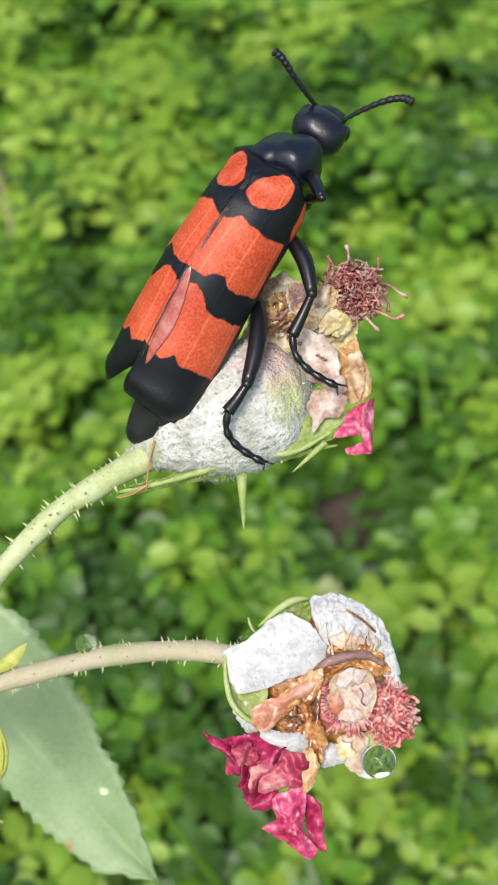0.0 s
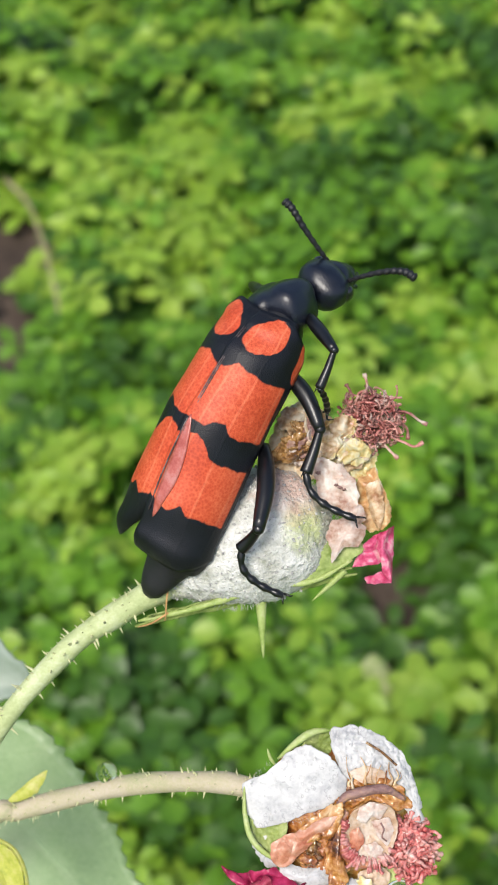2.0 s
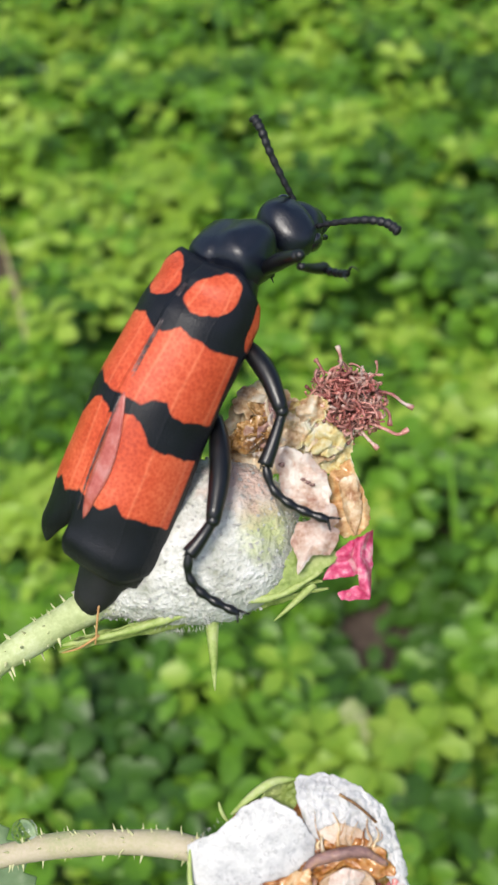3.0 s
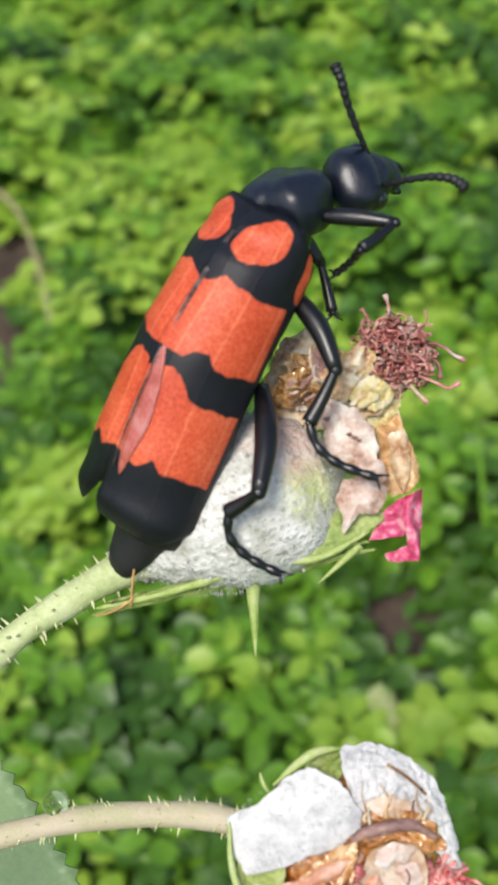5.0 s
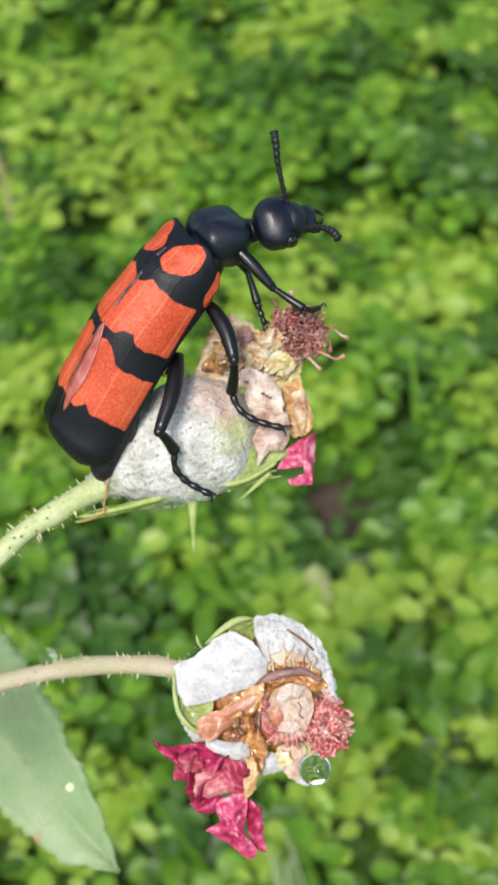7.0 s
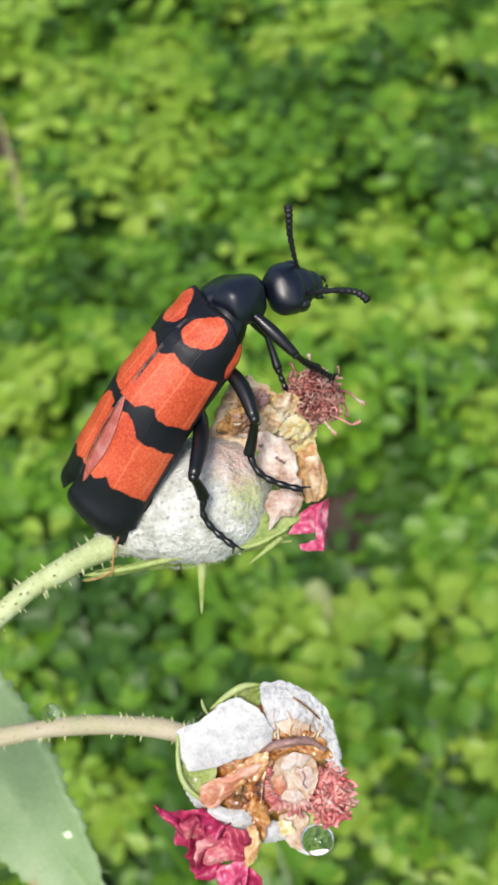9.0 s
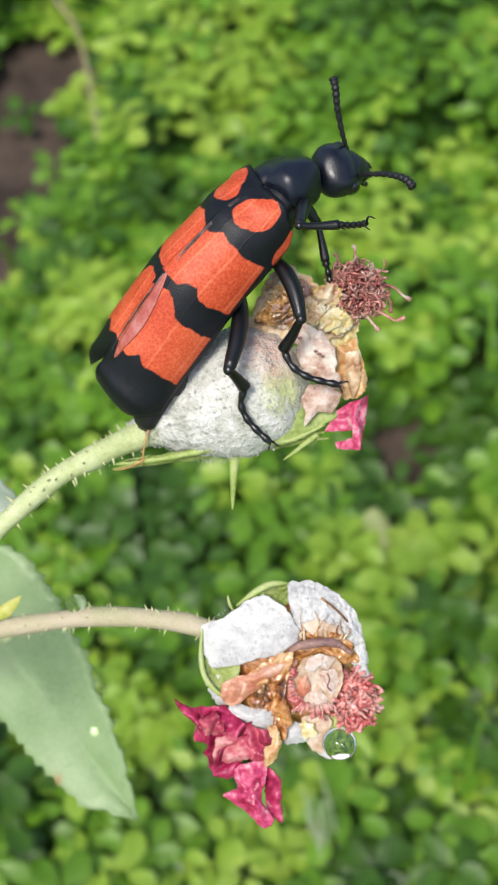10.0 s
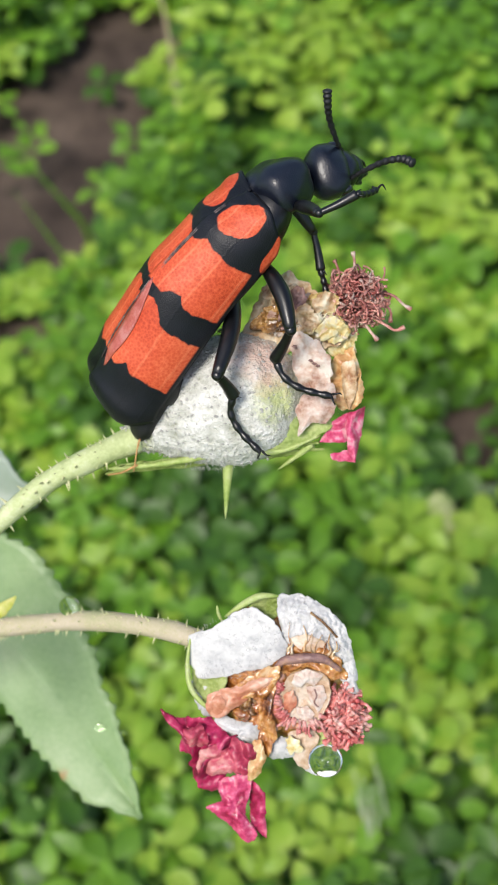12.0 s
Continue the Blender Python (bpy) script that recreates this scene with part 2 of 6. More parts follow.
def stained(m, colour, at, reach, amount):
    """A soft patch of another colour on a tissue, about a place (millimetres)."""
    nt = m.node_tree
    bsdf = nt.nodes["Principled BSDF"]
    co = nt.nodes.new("ShaderNodeTexCoord").outputs["Object"]
    off = nt.nodes.new("ShaderNodeVectorMath")
    off.operation = "DISTANCE"
    nt.links.new(co, off.inputs[0])
    off.inputs[1].default_value = V(*at)
    near = math_of(nt, "ADD", off.outputs["Value"], math_of(nt, "MULTIPLY", math_of(nt, "SUBTRACT", noise_of(nt, co, 900, 4), 0.5), reach * MM * 1.6))
    fac = ramp(nt, math_of(nt, "DIVIDE", near, reach * MM), [(0.3, (amount,) * 3), (1.0, (0, 0, 0))])
    old = bsdf.inputs["Base Color"].links[0].from_socket
    nt.links.new(mixed(nt, fac, old, colour), bsdf.inputs["Base Color"])


stained(M_FELT, (0.40, 0.45, 0.12), (-1.9, -0.2, 3.0), 2.2, 0.7)
stained(M_FELT, (0.55, 0.38, 0.31), (-2.9, 2.6, 2.8), 3.0, 0.85)
pitted(M_FELT, 0.35, (0.33, 0.34, 0.28), 1700, 0.40)
stained(M_FELT, (0.30, 0.34, 0.12), (-11.5, -4.0, 0.8), 1.8, 0.6)
pitted(M_WHITE, 0.6, (0.20, 0.20, 0.21), 2300, 0.46)
M_HAIR = organic("white_down", [(0.40, 0.40, 0.37), (0.54, 0.53, 0.51)], 900, 6000, 0.6, 0.0, sheer=0.2, vary=0.5)
M_SEPAL = organic("green_sepal", [(0.16, 0.23, 0.04), (0.28, 0.36, 0.09), (0.42, 0.48, 0.18)], 600, 4500, 0.55, 0.3, sheer=0.2)
M_SEPAL_PALE = organic("pale_green_sepal_edge", [(0.30, 0.42, 0.09), (0.46, 0.56, 0.18), (0.56, 0.62, 0.30)], 600, 4500, 0.5, 0.4, sheer=0.25)
M_TAN = organic("withered_tan_petal", [(0.36, 0.17, 0.07), (0.60, 0.40, 0.22), (0.72, 0.57, 0.38), (0.78, 0.71, 0.58)], 800, 3000, 0.45, 0.3, 0.0003, sheer=0.3, spread=(0.36, 0.60), coat=0.2)
M_PINKISH = organic("faded_pink_petal", [(0.38, 0.18, 0.12), (0.56, 0.38, 0.29), (0.65, 0.52, 0.44), (0.72, 0.65, 0.58)], 600, 3000, 0.45, 0.3, 0.0002, sheer=0.3, spread=(0.37, 0.58), coat=0.15)
M_YELLOW = organic("yellowed_petal", [(0.40, 0.20, 0.06), (0.66, 0.50, 0.18), (0.76, 0.67, 0.36), (0.79, 0.75, 0.58)], 800, 3000, 0.35, 0.35, 0.0003, sheer=0.3, coat=0.5, spread=(0.36, 0.60))
M_BLUSH = organic("pale_blush_petal", [(0.40, 0.22, 0.16), (0.57, 0.40, 0.32), (0.65, 0.53, 0.46), (0.72, 0.66, 0.61)], 600, 2600, 0.5, 0.3, 0.0002, sheer=0.3, spread=(0.37, 0.60), coat=0.15)
M_AMBER_DRY = organic("orange_tan_petal", [(0.44, 0.19, 0.06), (0.66, 0.38, 0.16), (0.75, 0.56, 0.30), (0.79, 0.69, 0.50)], 700, 3000, 0.35, 0.35, 0.0003, sheer=0.3, coat=0.5, spread=(0.36, 0.62))
M_AMBER = organic("wet_amber_petal", [(0.08, 0.022, 0.006), (0.30, 0.09, 0.02), (0.54, 0.23, 0.06), (0.70, 0.46, 0.22)], 500, 2600, 0.2, 0.9, 0.0005, sheer=0.2, coat=1.0, spread=(0.36, 0.62))
M_MAGENTA = organic("magenta_petal", [(0.10, 0.004, 0.018), (0.28, 0.011, 0.055), (0.44, 0.028, 0.105), (0.58, 0.11, 0.20)], 400, 2000, 0.38, 0.3, 0.0003, sheer=0.15)
M_ROSE = organic("rose_red_petal", [(0.18, 0.008, 0.03), (0.38, 0.035, 0.08), (0.52, 0.10, 0.14), (0.64, 0.30, 0.28)], 330, 2000, 0.38, 0.3, 0.0003, sheer=0.18)
M_PINK = organic("bright_pink_petal", [(0.34, 0.012, 0.06), (0.58, 0.05, 0.15), (0.70, 0.13, 0.26), (0.78, 0.42, 0.46)], 500, 2000, 0.36, 0.3, 0.0003, sheer=0.3, coat=0.2)
M_BROWN = organic("dark_brown_petal", [(0.05, 0.02, 0.008), (0.18, 0.08, 0.02), (0.38, 0.20, 0.06), (0.6, 0.42, 0.22)], 1050, 5250, 0.25, 0.9, 0.0005, sheer=0.1, coat=0.8)
M_PURPLE = organic("purplish_brown_petal", [(0.14, 0.07, 0.065), (0.30, 0.17, 0.15), (0.45, 0.26, 0.16)], 500, 4500, 0.5, 0.8, 0.0004, sheer=0.2, coat=0.3)
M_SALMON = organic("salmon_petal", [(0.48, 0.14, 0.07), (0.66, 0.31, 0.19), (0.74, 0.50, 0.38)], 500, 3000, 0.4, 0.3, 0.0003, sheer=0.35, coat=0.2)
M_HONEY = organic("wet_honey_petal", [(0.07, 0.02, 0.006), (0.34, 0.12, 0.025), (0.56, 0.27, 0.08), (0.68, 0.48, 0.26)], 600, 2600, 0.2, 0.6, 0.0004, sheer=0.2, coat=1.0, spread=(0.36, 0.62))
M_STAMEN = organic("withered_stamen", [(0.22, 0.045, 0.04), (0.46, 0.16, 0.135), (0.62, 0.33, 0.275), (0.80, 0.66, 0.57)], 700, 3000, 0.5, 0.4, sheer=0.2, vary=0.9, coat=0.2)
M_CORAL = organic("coral_stamen", [(0.54, 0.10, 0.10), (0.71, 0.26, 0.235), (0.79, 0.50, 0.44)], 900, 4000, 0.4, 0.2, sheer=0.2, coat=0.4, vary=0.5, spread=(0.38, 0.60))
M_CREAM = organic("cream_flower_disc", [(0.36, 0.20, 0.11), (0.50, 0.35, 0.23), (0.60, 0.50, 0.40)], 700, 3500, 0.45, 0.4, 0.0002, sheer=0.15, coat=0.15, spread=(0.36, 0.60))
M_LEAF = organic("rose_leaf_green", [(0.22, 0.34, 0.14), (0.265, 0.39, 0.175), (0.33, 0.44, 0.22)], 120, 2500, 0.42, 0.2, 0.0002, sheer=0.2)
stained(M_LEAF, (0.40, 0.14, 0.05), (25.6, -3.4, 0.0), 0.8, 0.8)
pitted(M_LEAF, 0.5, (0.13, 0.24, 0.08), 650, 0.52)
M_LEAF_PALE = organic("pale_rose_leaf", [(0.31, 0.39, 0.30), (0.38, 0.46, 0.38)], 160, 2500, 0.45, 0.2, 0.0002, sheer=0.25)
M_VEIN = organic("leaf_vein", [(0.235, 0.36, 0.155), (0.29, 0.41, 0.20)], 600, 4000, 0.5, 0.1)
M_BRACT = organic("yellow_green_bract", [(0.30, 0.36, 0.05), (0.52, 0.54, 0.10), (0.62, 0.58, 0.22)], 400, 3000, 0.5, 0.4, sheer=0.3)
M_TWIG = organic("dry_bristle", [(0.35, 0.16, 0.05), (0.55, 0.33, 0.13)], 900, 5000, 0.6, 0.2)
M_WATER = clear("water")
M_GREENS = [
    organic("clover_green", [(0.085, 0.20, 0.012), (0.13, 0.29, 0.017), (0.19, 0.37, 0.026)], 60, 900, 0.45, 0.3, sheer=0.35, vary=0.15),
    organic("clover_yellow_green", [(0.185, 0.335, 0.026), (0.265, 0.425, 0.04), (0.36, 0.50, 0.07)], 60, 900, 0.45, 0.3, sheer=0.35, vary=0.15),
    # darkest green: partly the leaves' own, partly shade under the mat
    organic("clover_dark_and_shade", [(0.032, 0.09, 0.007), (0.05, 0.13, 0.010), (0.08, 0.19, 0.015)], 60, 900, 0.45, 0.3, sheer=0.3, vary=0.15),
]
M_SOIL = organic("damp_soil", [(0.03, 0.022, 0.018), (0.065, 0.048, 0.038), (0.12, 0.09, 0.07)], 45, 900, 0.9, 1.0, 0.002, gloss=0.2)


def grassy_far(m, start, end):
    """The bare soil gives way to short grass away from the spot."""
    nt = m.node_tree
    bsdf = nt.nodes["Principled BSDF"]
    co = nt.nodes.new("ShaderNodeTexCoord").outputs["Object"]
    far = nt.nodes.new("ShaderNodeVectorMath")
    far.operation = "LENGTH"
    nt.links.new(co, far.inputs[0])
    reach = nt.nodes.new("ShaderNodeMapRange")
    reach.inputs["From Min"].default_value, reach.inputs["From Max"].default_value = start, end
    nt.links.new(far.outputs["Value"], reach.inputs["Value"])
    grass = ramp(nt, noise_of(nt, co, 30, 6), [(0.3, (0.03, 0.09, 0.01)), (0.5, (0.08, 0.20, 0.02)), (0.7, (0.18, 0.30, 0.04))])
    old = bsdf.inputs["Base Color"].links[0].from_socket
    nt.links.new(mixed(nt, reach.outputs["Result"], old, grass), bsdf.inputs["Base Color"])


grassy_far(M_SOIL, 0.34, 0.46)
M_FALLEN = organic("pale_withered_leaf", [(0.22, 0.32, 0.08), (0.34, 0.40, 0.15), (0.44, 0.44, 0.24)], 100, 1500, 0.6, 0.3, sheer=0.3)
M_WISP = organic("pale_wispy_grass", [(0.40, 0.46, 0.28), (0.55, 0.60, 0.42)], 200, 2500, 0.6, 0.1, sheer=0.4)
M_STRAW = organic("dry_straw", [(0.25, 0.20, 0.10), (0.45, 0.38, 0.22)], 200, 2500, 0.7, 0.2)


# ---- mesh helpers ----
def mesh_of(name, bm, smooth=True):
    me = bpy.data.meshes.new(name)
    bm.to_mesh(me)
    bm.free()
    if smooth:
        me.polygons.foreach_set("use_smooth", [True] * len(me.polygons))
    return me


def part(name, bm, material, parent=None, label="", m=None, solid=0.0):
    """Links a bmesh as one mesh object, under a thing or a part."""
    ob = new(name, mesh_of(name, bm))
    ob.data.materials.append(material)
    if parent:
        ob.parent = parent
    if m is not None:
        ob.matrix_basis = m
    if label:
        tagged(ob, label)
    if solid:
        s = ob.modifiers.new("thickness", "SOLIDIFY")
        s.thickness, s.offset = solid * MM, 0
    return ob


def thing(name, m, label, category, group="", kind=""):
    ob = new(name)
    ob.empty_display_size = 0.005
    ob.matrix_basis = m
    return tagged(ob, label, category, group, kind)


def spline(points, n):
    """n + 1 points along a smooth curve sheer the given ones."""
    p = [Vector(q) for q in points]
    p = [2 * p[0] - p[1], *p, 2 * p[-1] - p[-2]]
    out = []
    for i in range(n + 1):
        s = i / n * (len(p) - 3)
        k = min(int(s), len(p) - 4)
        u = s - k
        a, b, c, d = p[k : k + 4]
        out.append(0.5 * (2 * b + (c - a) * u + (2 * a - 5 * b + 4 * c - d) * u * u + (3 * b - a - 3 * c + d) * u**3))
    return out


def tube(bm, points, radius, sides=8, caps=True):
    """A tube along points; radius: a number or a function of 0..1."""
    rad = radius if callable(radius) else (lambda s: radius)
    rings, n = [], len(points)
    side = None
    for i, p in enumerate(points):
        ahead = (points[min(i + 1, n - 1)] - points[max(i - 1, 0)]).normalized()
        side = (side - ahead * side.dot(ahead)).normalized() if side else ahead.orthogonal().normalized()
        other = ahead.cross(side)
        r = rad(i / (n - 1))
        rings.append([bm.verts.new(p + r * (math.cos(a) * side + math.sin(a) * other)) for a in (math.tau * k / sides for k in range(sides))])
    for a, b in zip(rings, rings[1:]):
        for k in range(sides):
            bm.faces.new((a[k], a[(k + 1) % sides], b[(k + 1) % sides], b[k]))
    if caps:
        bm.faces.new(rings[0][::-1])
        bm.faces.new(rings[-1])
    return bm


def ball(bm, centre, axes, rows=14, cols=20, shape=None):
    """An ellipsoid with half axes (a vector each, or numbers); shape(direction) scales the radius."""
    ax = [Vector(a) for a in axes] if hasattr(axes[0], "__len__") else [Vector((axes[0], 0, 0)), Vector((0, axes[1], 0)), Vector((0, 0, axes[2]))]
    rings = []
    for i in range(rows + 1):
        th = math.pi * i / rows
        ring = []
        for k in range(cols if 0 < i < rows else 1):
            ph = math.tau * k / cols
            d = Vector((math.cos(th), math.sin(th) * math.cos(ph), math.sin(th) * math.sin(ph)))
            s = shape(d) if shape else 1.0
            ring.append(bm.verts.new(Vector(centre) + s * (ax[0] * d.x + ax[1] * d.y + ax[2] * d.z)))
        rings.append(ring)
    for a, b in zip(rings, rings[1:]):
        for k in range(cols):
            q = [a[k % len(a)], b[k % len(b)], b[(k + 1) % len(b)], a[(k + 1) % len(a)]]
            q = list(dict.fromkeys(q))
            if len(q) > 2:
                bm.faces.new(q)
    return bm


def rough(p, scale, seed=0.0):
    """Smooth random vector at a place (millimetres)."""
    return noise.noise_vector(Vector(p) * scale + Vector((seed, seed * 1.7, -seed)))


def sheet(centre, u, v, n=18, seed=0.0, crumple=0.6, scale=0.7, curl=0.0, taper=0.0, ragged=0.12, fold=0.0):
    """A crumpled petal: a rounded patch spanned by u and v (millimetres) about its centre, bent towards its normal."""
    c, u, v = Vector(centre), Vector(u), Vector(v)
    w = u.cross(v).normalized()
    bm = bmesh.new()
    grid = []
    for i in range(n + 1):
        row = []
        for k in range(n + 1):
            a, b = 2 * i / n - 1, 2 * k / n - 1
            q = a * math.sqrt(1 - b * b / 2.6), b * math.sqrt(1 - a * a / 2.6)
            edge = max(abs(a), abs(b))
            rim = 1 + ragged * edge**3 * noise.noise(Vector((a * 1.7, b * 1.7, seed))) * 2.0
            narrow = 1 - taper * (q[0] + 1) / 2
            p = c + u * q[0] * rim + v * q[1] * rim * narrow
            p = p + w * (curl * (q[0] ** 2 * u.length + q[1] ** 2 * v.length))
            p = p + w * fold * math.sin(q[1] * 5 + q[0] * 1.5 + seed) * v.length * 0.35
            d = rough(p, scale, seed) + 0.5 * rough(p, scale * 2.2, seed + 5) + 0.22 * rough(p, scale * 4.6, seed + 9)
            crease = 0.5 - abs(noise.noise(p * scale * 1.5 + Vector((seed, 0, 4)))) * 2 + 0.5 * (0.5 - abs(noise.noise(p * scale * 3.4 + Vector((0, seed, 7)))) * 2)
            p = p + (w * (d.z + 0.55 * crease) + (u.normalized() * d.x + v.normalized() * d.y) * 0.22) * crumple
            row.append(bm.verts.new(p * MM))
        grid.append(row)
    for i in range(n):
        for k in range(n):
            bm.faces.new((grid[i][k], grid[i + 1][k], grid[i + 1][k + 1], grid[i][k + 1]))
    return bm


def petal(corners, seed=0.0, bulge=0.3, crumple=0.25, scale=0.8, edge=0.14, sharp=0.45, fold=0.0, rings=24, sides=110):
    """A torn petal with a few corners (millimetres), crumpled across its face; sharp: how angular its outline stays."""
    c = [Vector(q) for q in corners]
    k = len(c)
    mid = sum(c, Vector()) / k
    w = sum(((c[i] - mid).cross(c[(i + 1) % k] - mid) for i in range(k)), Vector()).normalized()
    if w.z < 0:
        w = -w
    along = max((q - mid for q in c), key=lambda q: q.length).normalized()
    across = w.cross(along)
    rim = []
    for i in range(sides):
        t = i / sides * k
        j, u = int(t) % k, t - int(t)
        a, b, d, e = c[j - 1], c[j], c[(j + 1) % k], c[(j + 2) % k]
        smooth = 0.5 * (2 * b + (d - a) * u + (2 * a - 5 * b + 4 * d - e) * u * u + (3 * b - a - 3 * d + e) * u**3)
        q = smooth.lerp(b.lerp(d, u), sharp)
        jag = noise.noise(q * 1.6 + Vector((seed, 3, 1))) + 0.6 * noise.noise(q * 4.5 + Vector((seed, 8, 2)))
        rim.append(q + (q - mid).normalized() * edge * jag * 2)
    bm = bmesh.new()

    def place(q, r):
        ridge = 0.6 - 2 * abs(noise.noise(q * scale * 1.2 + Vector((seed, 0, 4)))) + 0.5 * (0.6 - 2 * abs(noise.noise(q * scale * 2.9 + Vector((0, seed, 7)))))
        fine = 0.25 * noise.noise(q * scale * 6 + Vector((seed, seed, 1)))
        wave = math.sin((q - mid).dot(across) * 3.4 + 1.2 * noise.noise(q * 0.7) * 3 + seed)
        return bm.verts.new((q + w * (bulge * (1 - r * r) + crumple * (ridge + fine) + fold * wave)) * MM)

    core = place(mid, 0)
    last = None
    for g in range(1, rings + 1):
        r = (g / rings) ** 0.8
        ring = [place(mid.lerp(q, r), r) for q in rim]
        for i in range(sides):
            n = (i + 1) % sides
            bm.faces.new((core, ring[i], ring[n]) if last is None else (last[i], ring[i], ring[n], last[n]))
        last = ring
    return bm


def lump(centre, axes, seed=0.0, crumple=0.25, scale=0.6, rows=24, cols=36, shape=None):
    """An uneven rounded body (millimetres)."""
    bm = bmesh.new()
    ax = [Vector(a) for a in axes] if hasattr(axes[0], "__len__") else [Vector((axes[0], 0, 0)), Vector((0, axes[1], 0)), Vector((0, 0, axes[2]))]
    ball(bm, centre, ax, rows, cols, shape)
    for q in bm.verts:
        d = rough(q.co, scale, seed) + 0.5 * rough(q.co, scale * 2.5, seed + 3)
        q.co = (q.co + d * crumple) * MM
    return bm


def crumpled(parent, centre, radii, count, seed, size, stuffs, facing=(0, 0, 1), crumple=0.3):
    """Many small withered petal pieces heaped over an uneven body (millimetres), each a petal of its own."""
    r = random.Random(seed)
    for i in range(count):
        d = Vector((r.gauss(0, 1), r.gauss(0, 1), abs(r.gauss(0, 0.9)))).normalized()
        at = Vector(centre) + Vector((d.x * radii[0], d.y * radii[1], d.z * radii[2])) * r.uniform(0.55, 1.0)
        n = (d + Vector(facing) * 0.9 + Vector((r.gauss(0, 0.35), r.gauss(0, 0.35), r.gauss(0, 0.2)))).normalized()
        u = n.orthogonal().normalized()
        u = (u * math.cos(i * 2.4) + n.cross(u) * math.sin(i * 2.4)).normalized()
        big = r.uniform(*size)
        part("petal", sheet(at, u * big, n.cross(u) * big * r.uniform(0.5, 0.9), 18, seed + i * 1.7, crumple * r.uniform(0.7, 1.3), 1.4, r.uniform(-0.3, 0.6), r.uniform(0, 0.4), 0.2, r.uniform(0.1, 0.7)), stuffs[i % len(stuffs)], parent, solid=0.1)


def lathe(path, radii, flat, seed, crumple, sides=40):
    """An uneven body round a straight axis (millimetres): radii from one end to the other; flat: its depth against its width."""
    bm = bmesh.new()
    a, b = Vector(path[0]), Vector(path[1])
    ax = (b - a).normalized()
    side = Vector((-ax.y, ax.x, 0)).normalized()
    out = Vector((0, 0, 1))
    rings, n = [], 36
    for i in range(n + 1):
        s = i / n
        t = s * (len(radii) - 1)
        k = min(int(t), len(radii) - 2)
        u = t - k
        r = radii[k] + (radii[k + 1] - radii[k]) * (u * u * (3 - 2 * u))
        ring = []
        for j in range(sides):
            ang = math.tau * j / sides
            p = a + (b - a) * s + side * math.cos(ang) * r + out * math.sin(ang) * r * flat
            d = rough(p, 0.5, seed) + 0.5 * rough(p, 1.3, seed + 3) + 0.25 * rough(p, 3.1, seed + 6)
            ring.append(bm.verts.new((p + d * crumple) * MM))
        rings.append(ring)
    for p, q in zip(rings, rings[1:]):
        for j in range(sides):
            bm.faces.new((p[j], p[(j + 1) % sides], q[(j + 1) % sides], q[j]))
    bm.faces.new(rings[0][::-1])
    bm.faces.new(rings[-1])
    return bm


def between(x, knots):
    if x <= knots[0][0]:
        return knots[0][1]
    for (a, va), (b, vb) in zip(knots, knots[1:]):
        if x <= b:
            u = (x - a) / (b - a)
            u = u * u * (3 - 2 * u)
            return va + (vb - va) * u
    return knots[-1][1]


# ---- the ground and its cover of small-leaved plants ----
rng = random.Random(7)


def ground():
    bm = bmesh.new()
    ring = [0.0, 0.03, 0.06, 0.09, 0.12, 0.15, 0.19, 0.24, 0.3, 0.4, 0.8, 2.0, 6, 30, 200, 1500]
    rows = []
    for r in ring:
        row = []
        for k in range(64 if r else 1):
            a = math.tau * k / 64
            p = Vector((r * math.cos(a), 0.20 + r * math.sin(a), 0))
            p.z = 0.006 * noise.noise(p * 22) + 0.003 * noise.noise(p * 80) if r < 1 else 0
            row.append(bm.verts.new(p))
        rows.append(row)
    for a, b in zip(rows, rows[1:]):
        for k in range(64):
            q = list(dict.fromkeys([a[k % len(a)], b[k], b[(k + 1) % 64], a[(k + 1) % len(a)]]))
            bm.faces.new(q)
    ob = part("ground", bm, M_SOIL)
    return tagged(ob, "dark damp soil under a mat of small green plants", "ground", kind="structure")


def leaflet(verts, faces, at, out, normal, length, width):
    """One oval leaflet, folded along its middle."""
    out, normal = out.normalized(), normal.normalized()
    side = normal.cross(out).normalized()
    b = len(verts)
    for s, w, h in ((0.0, 0.0, 0.0), (0.35, 0.8, 0.12), (0.7, 0.95, 0.14), (1.0, 0.35, 0.05)):
        mid = at + out * length * s - normal * length * 0.18 * s * s
        if w == 0:
            verts.append(mid)
        else:
            verts += [mid - side * width * w * 0.5 + normal * width * h, mid, mid + side * width * w * 0.5 + normal * width * h]
    faces += [(b, b + 2, b + 1), (b, b + 3, b + 2)]
    for k in (1, 4):
        faces += [(b + k, b + k + 1, b + k + 4, b + k + 3), (b + k + 1, b + k + 2, b + k + 5, b + k + 4)]


def from_lists(name, verts, faces, material, label, category):
    me = bpy.data.meshes.new(name)
    me.from_pydata(verts, [], faces)
    me.polygons.foreach_set("use_smooth", [True] * len(me.polygons))
    me.materials.append(material)
    return tagged(new(name, me), label, category, kind="stuff")


# bare or shaded gaps in the mat: x, y, radius (metres)
GAPS = [(0.023, 0.152, 0.014), (0.030, 0.131, 0.009), (0.024, 0.258, 0.007), (0.041, 0.105, 0.007), (-0.048, 0.236, 0.007), (-0.043, 0.217, 0.008), (-0.054, 0.163, 0.007), (-0.108, 0.245, 0.031), (-0.122, 0.215, 0.024), (-0.106, 0.205, 0.022), (-0.096, 0.287, 0.020), (-0.104, 0.160, 0.016), (0.030, 0.262, 0.007), (-0.084, 0.256, 0.010)]


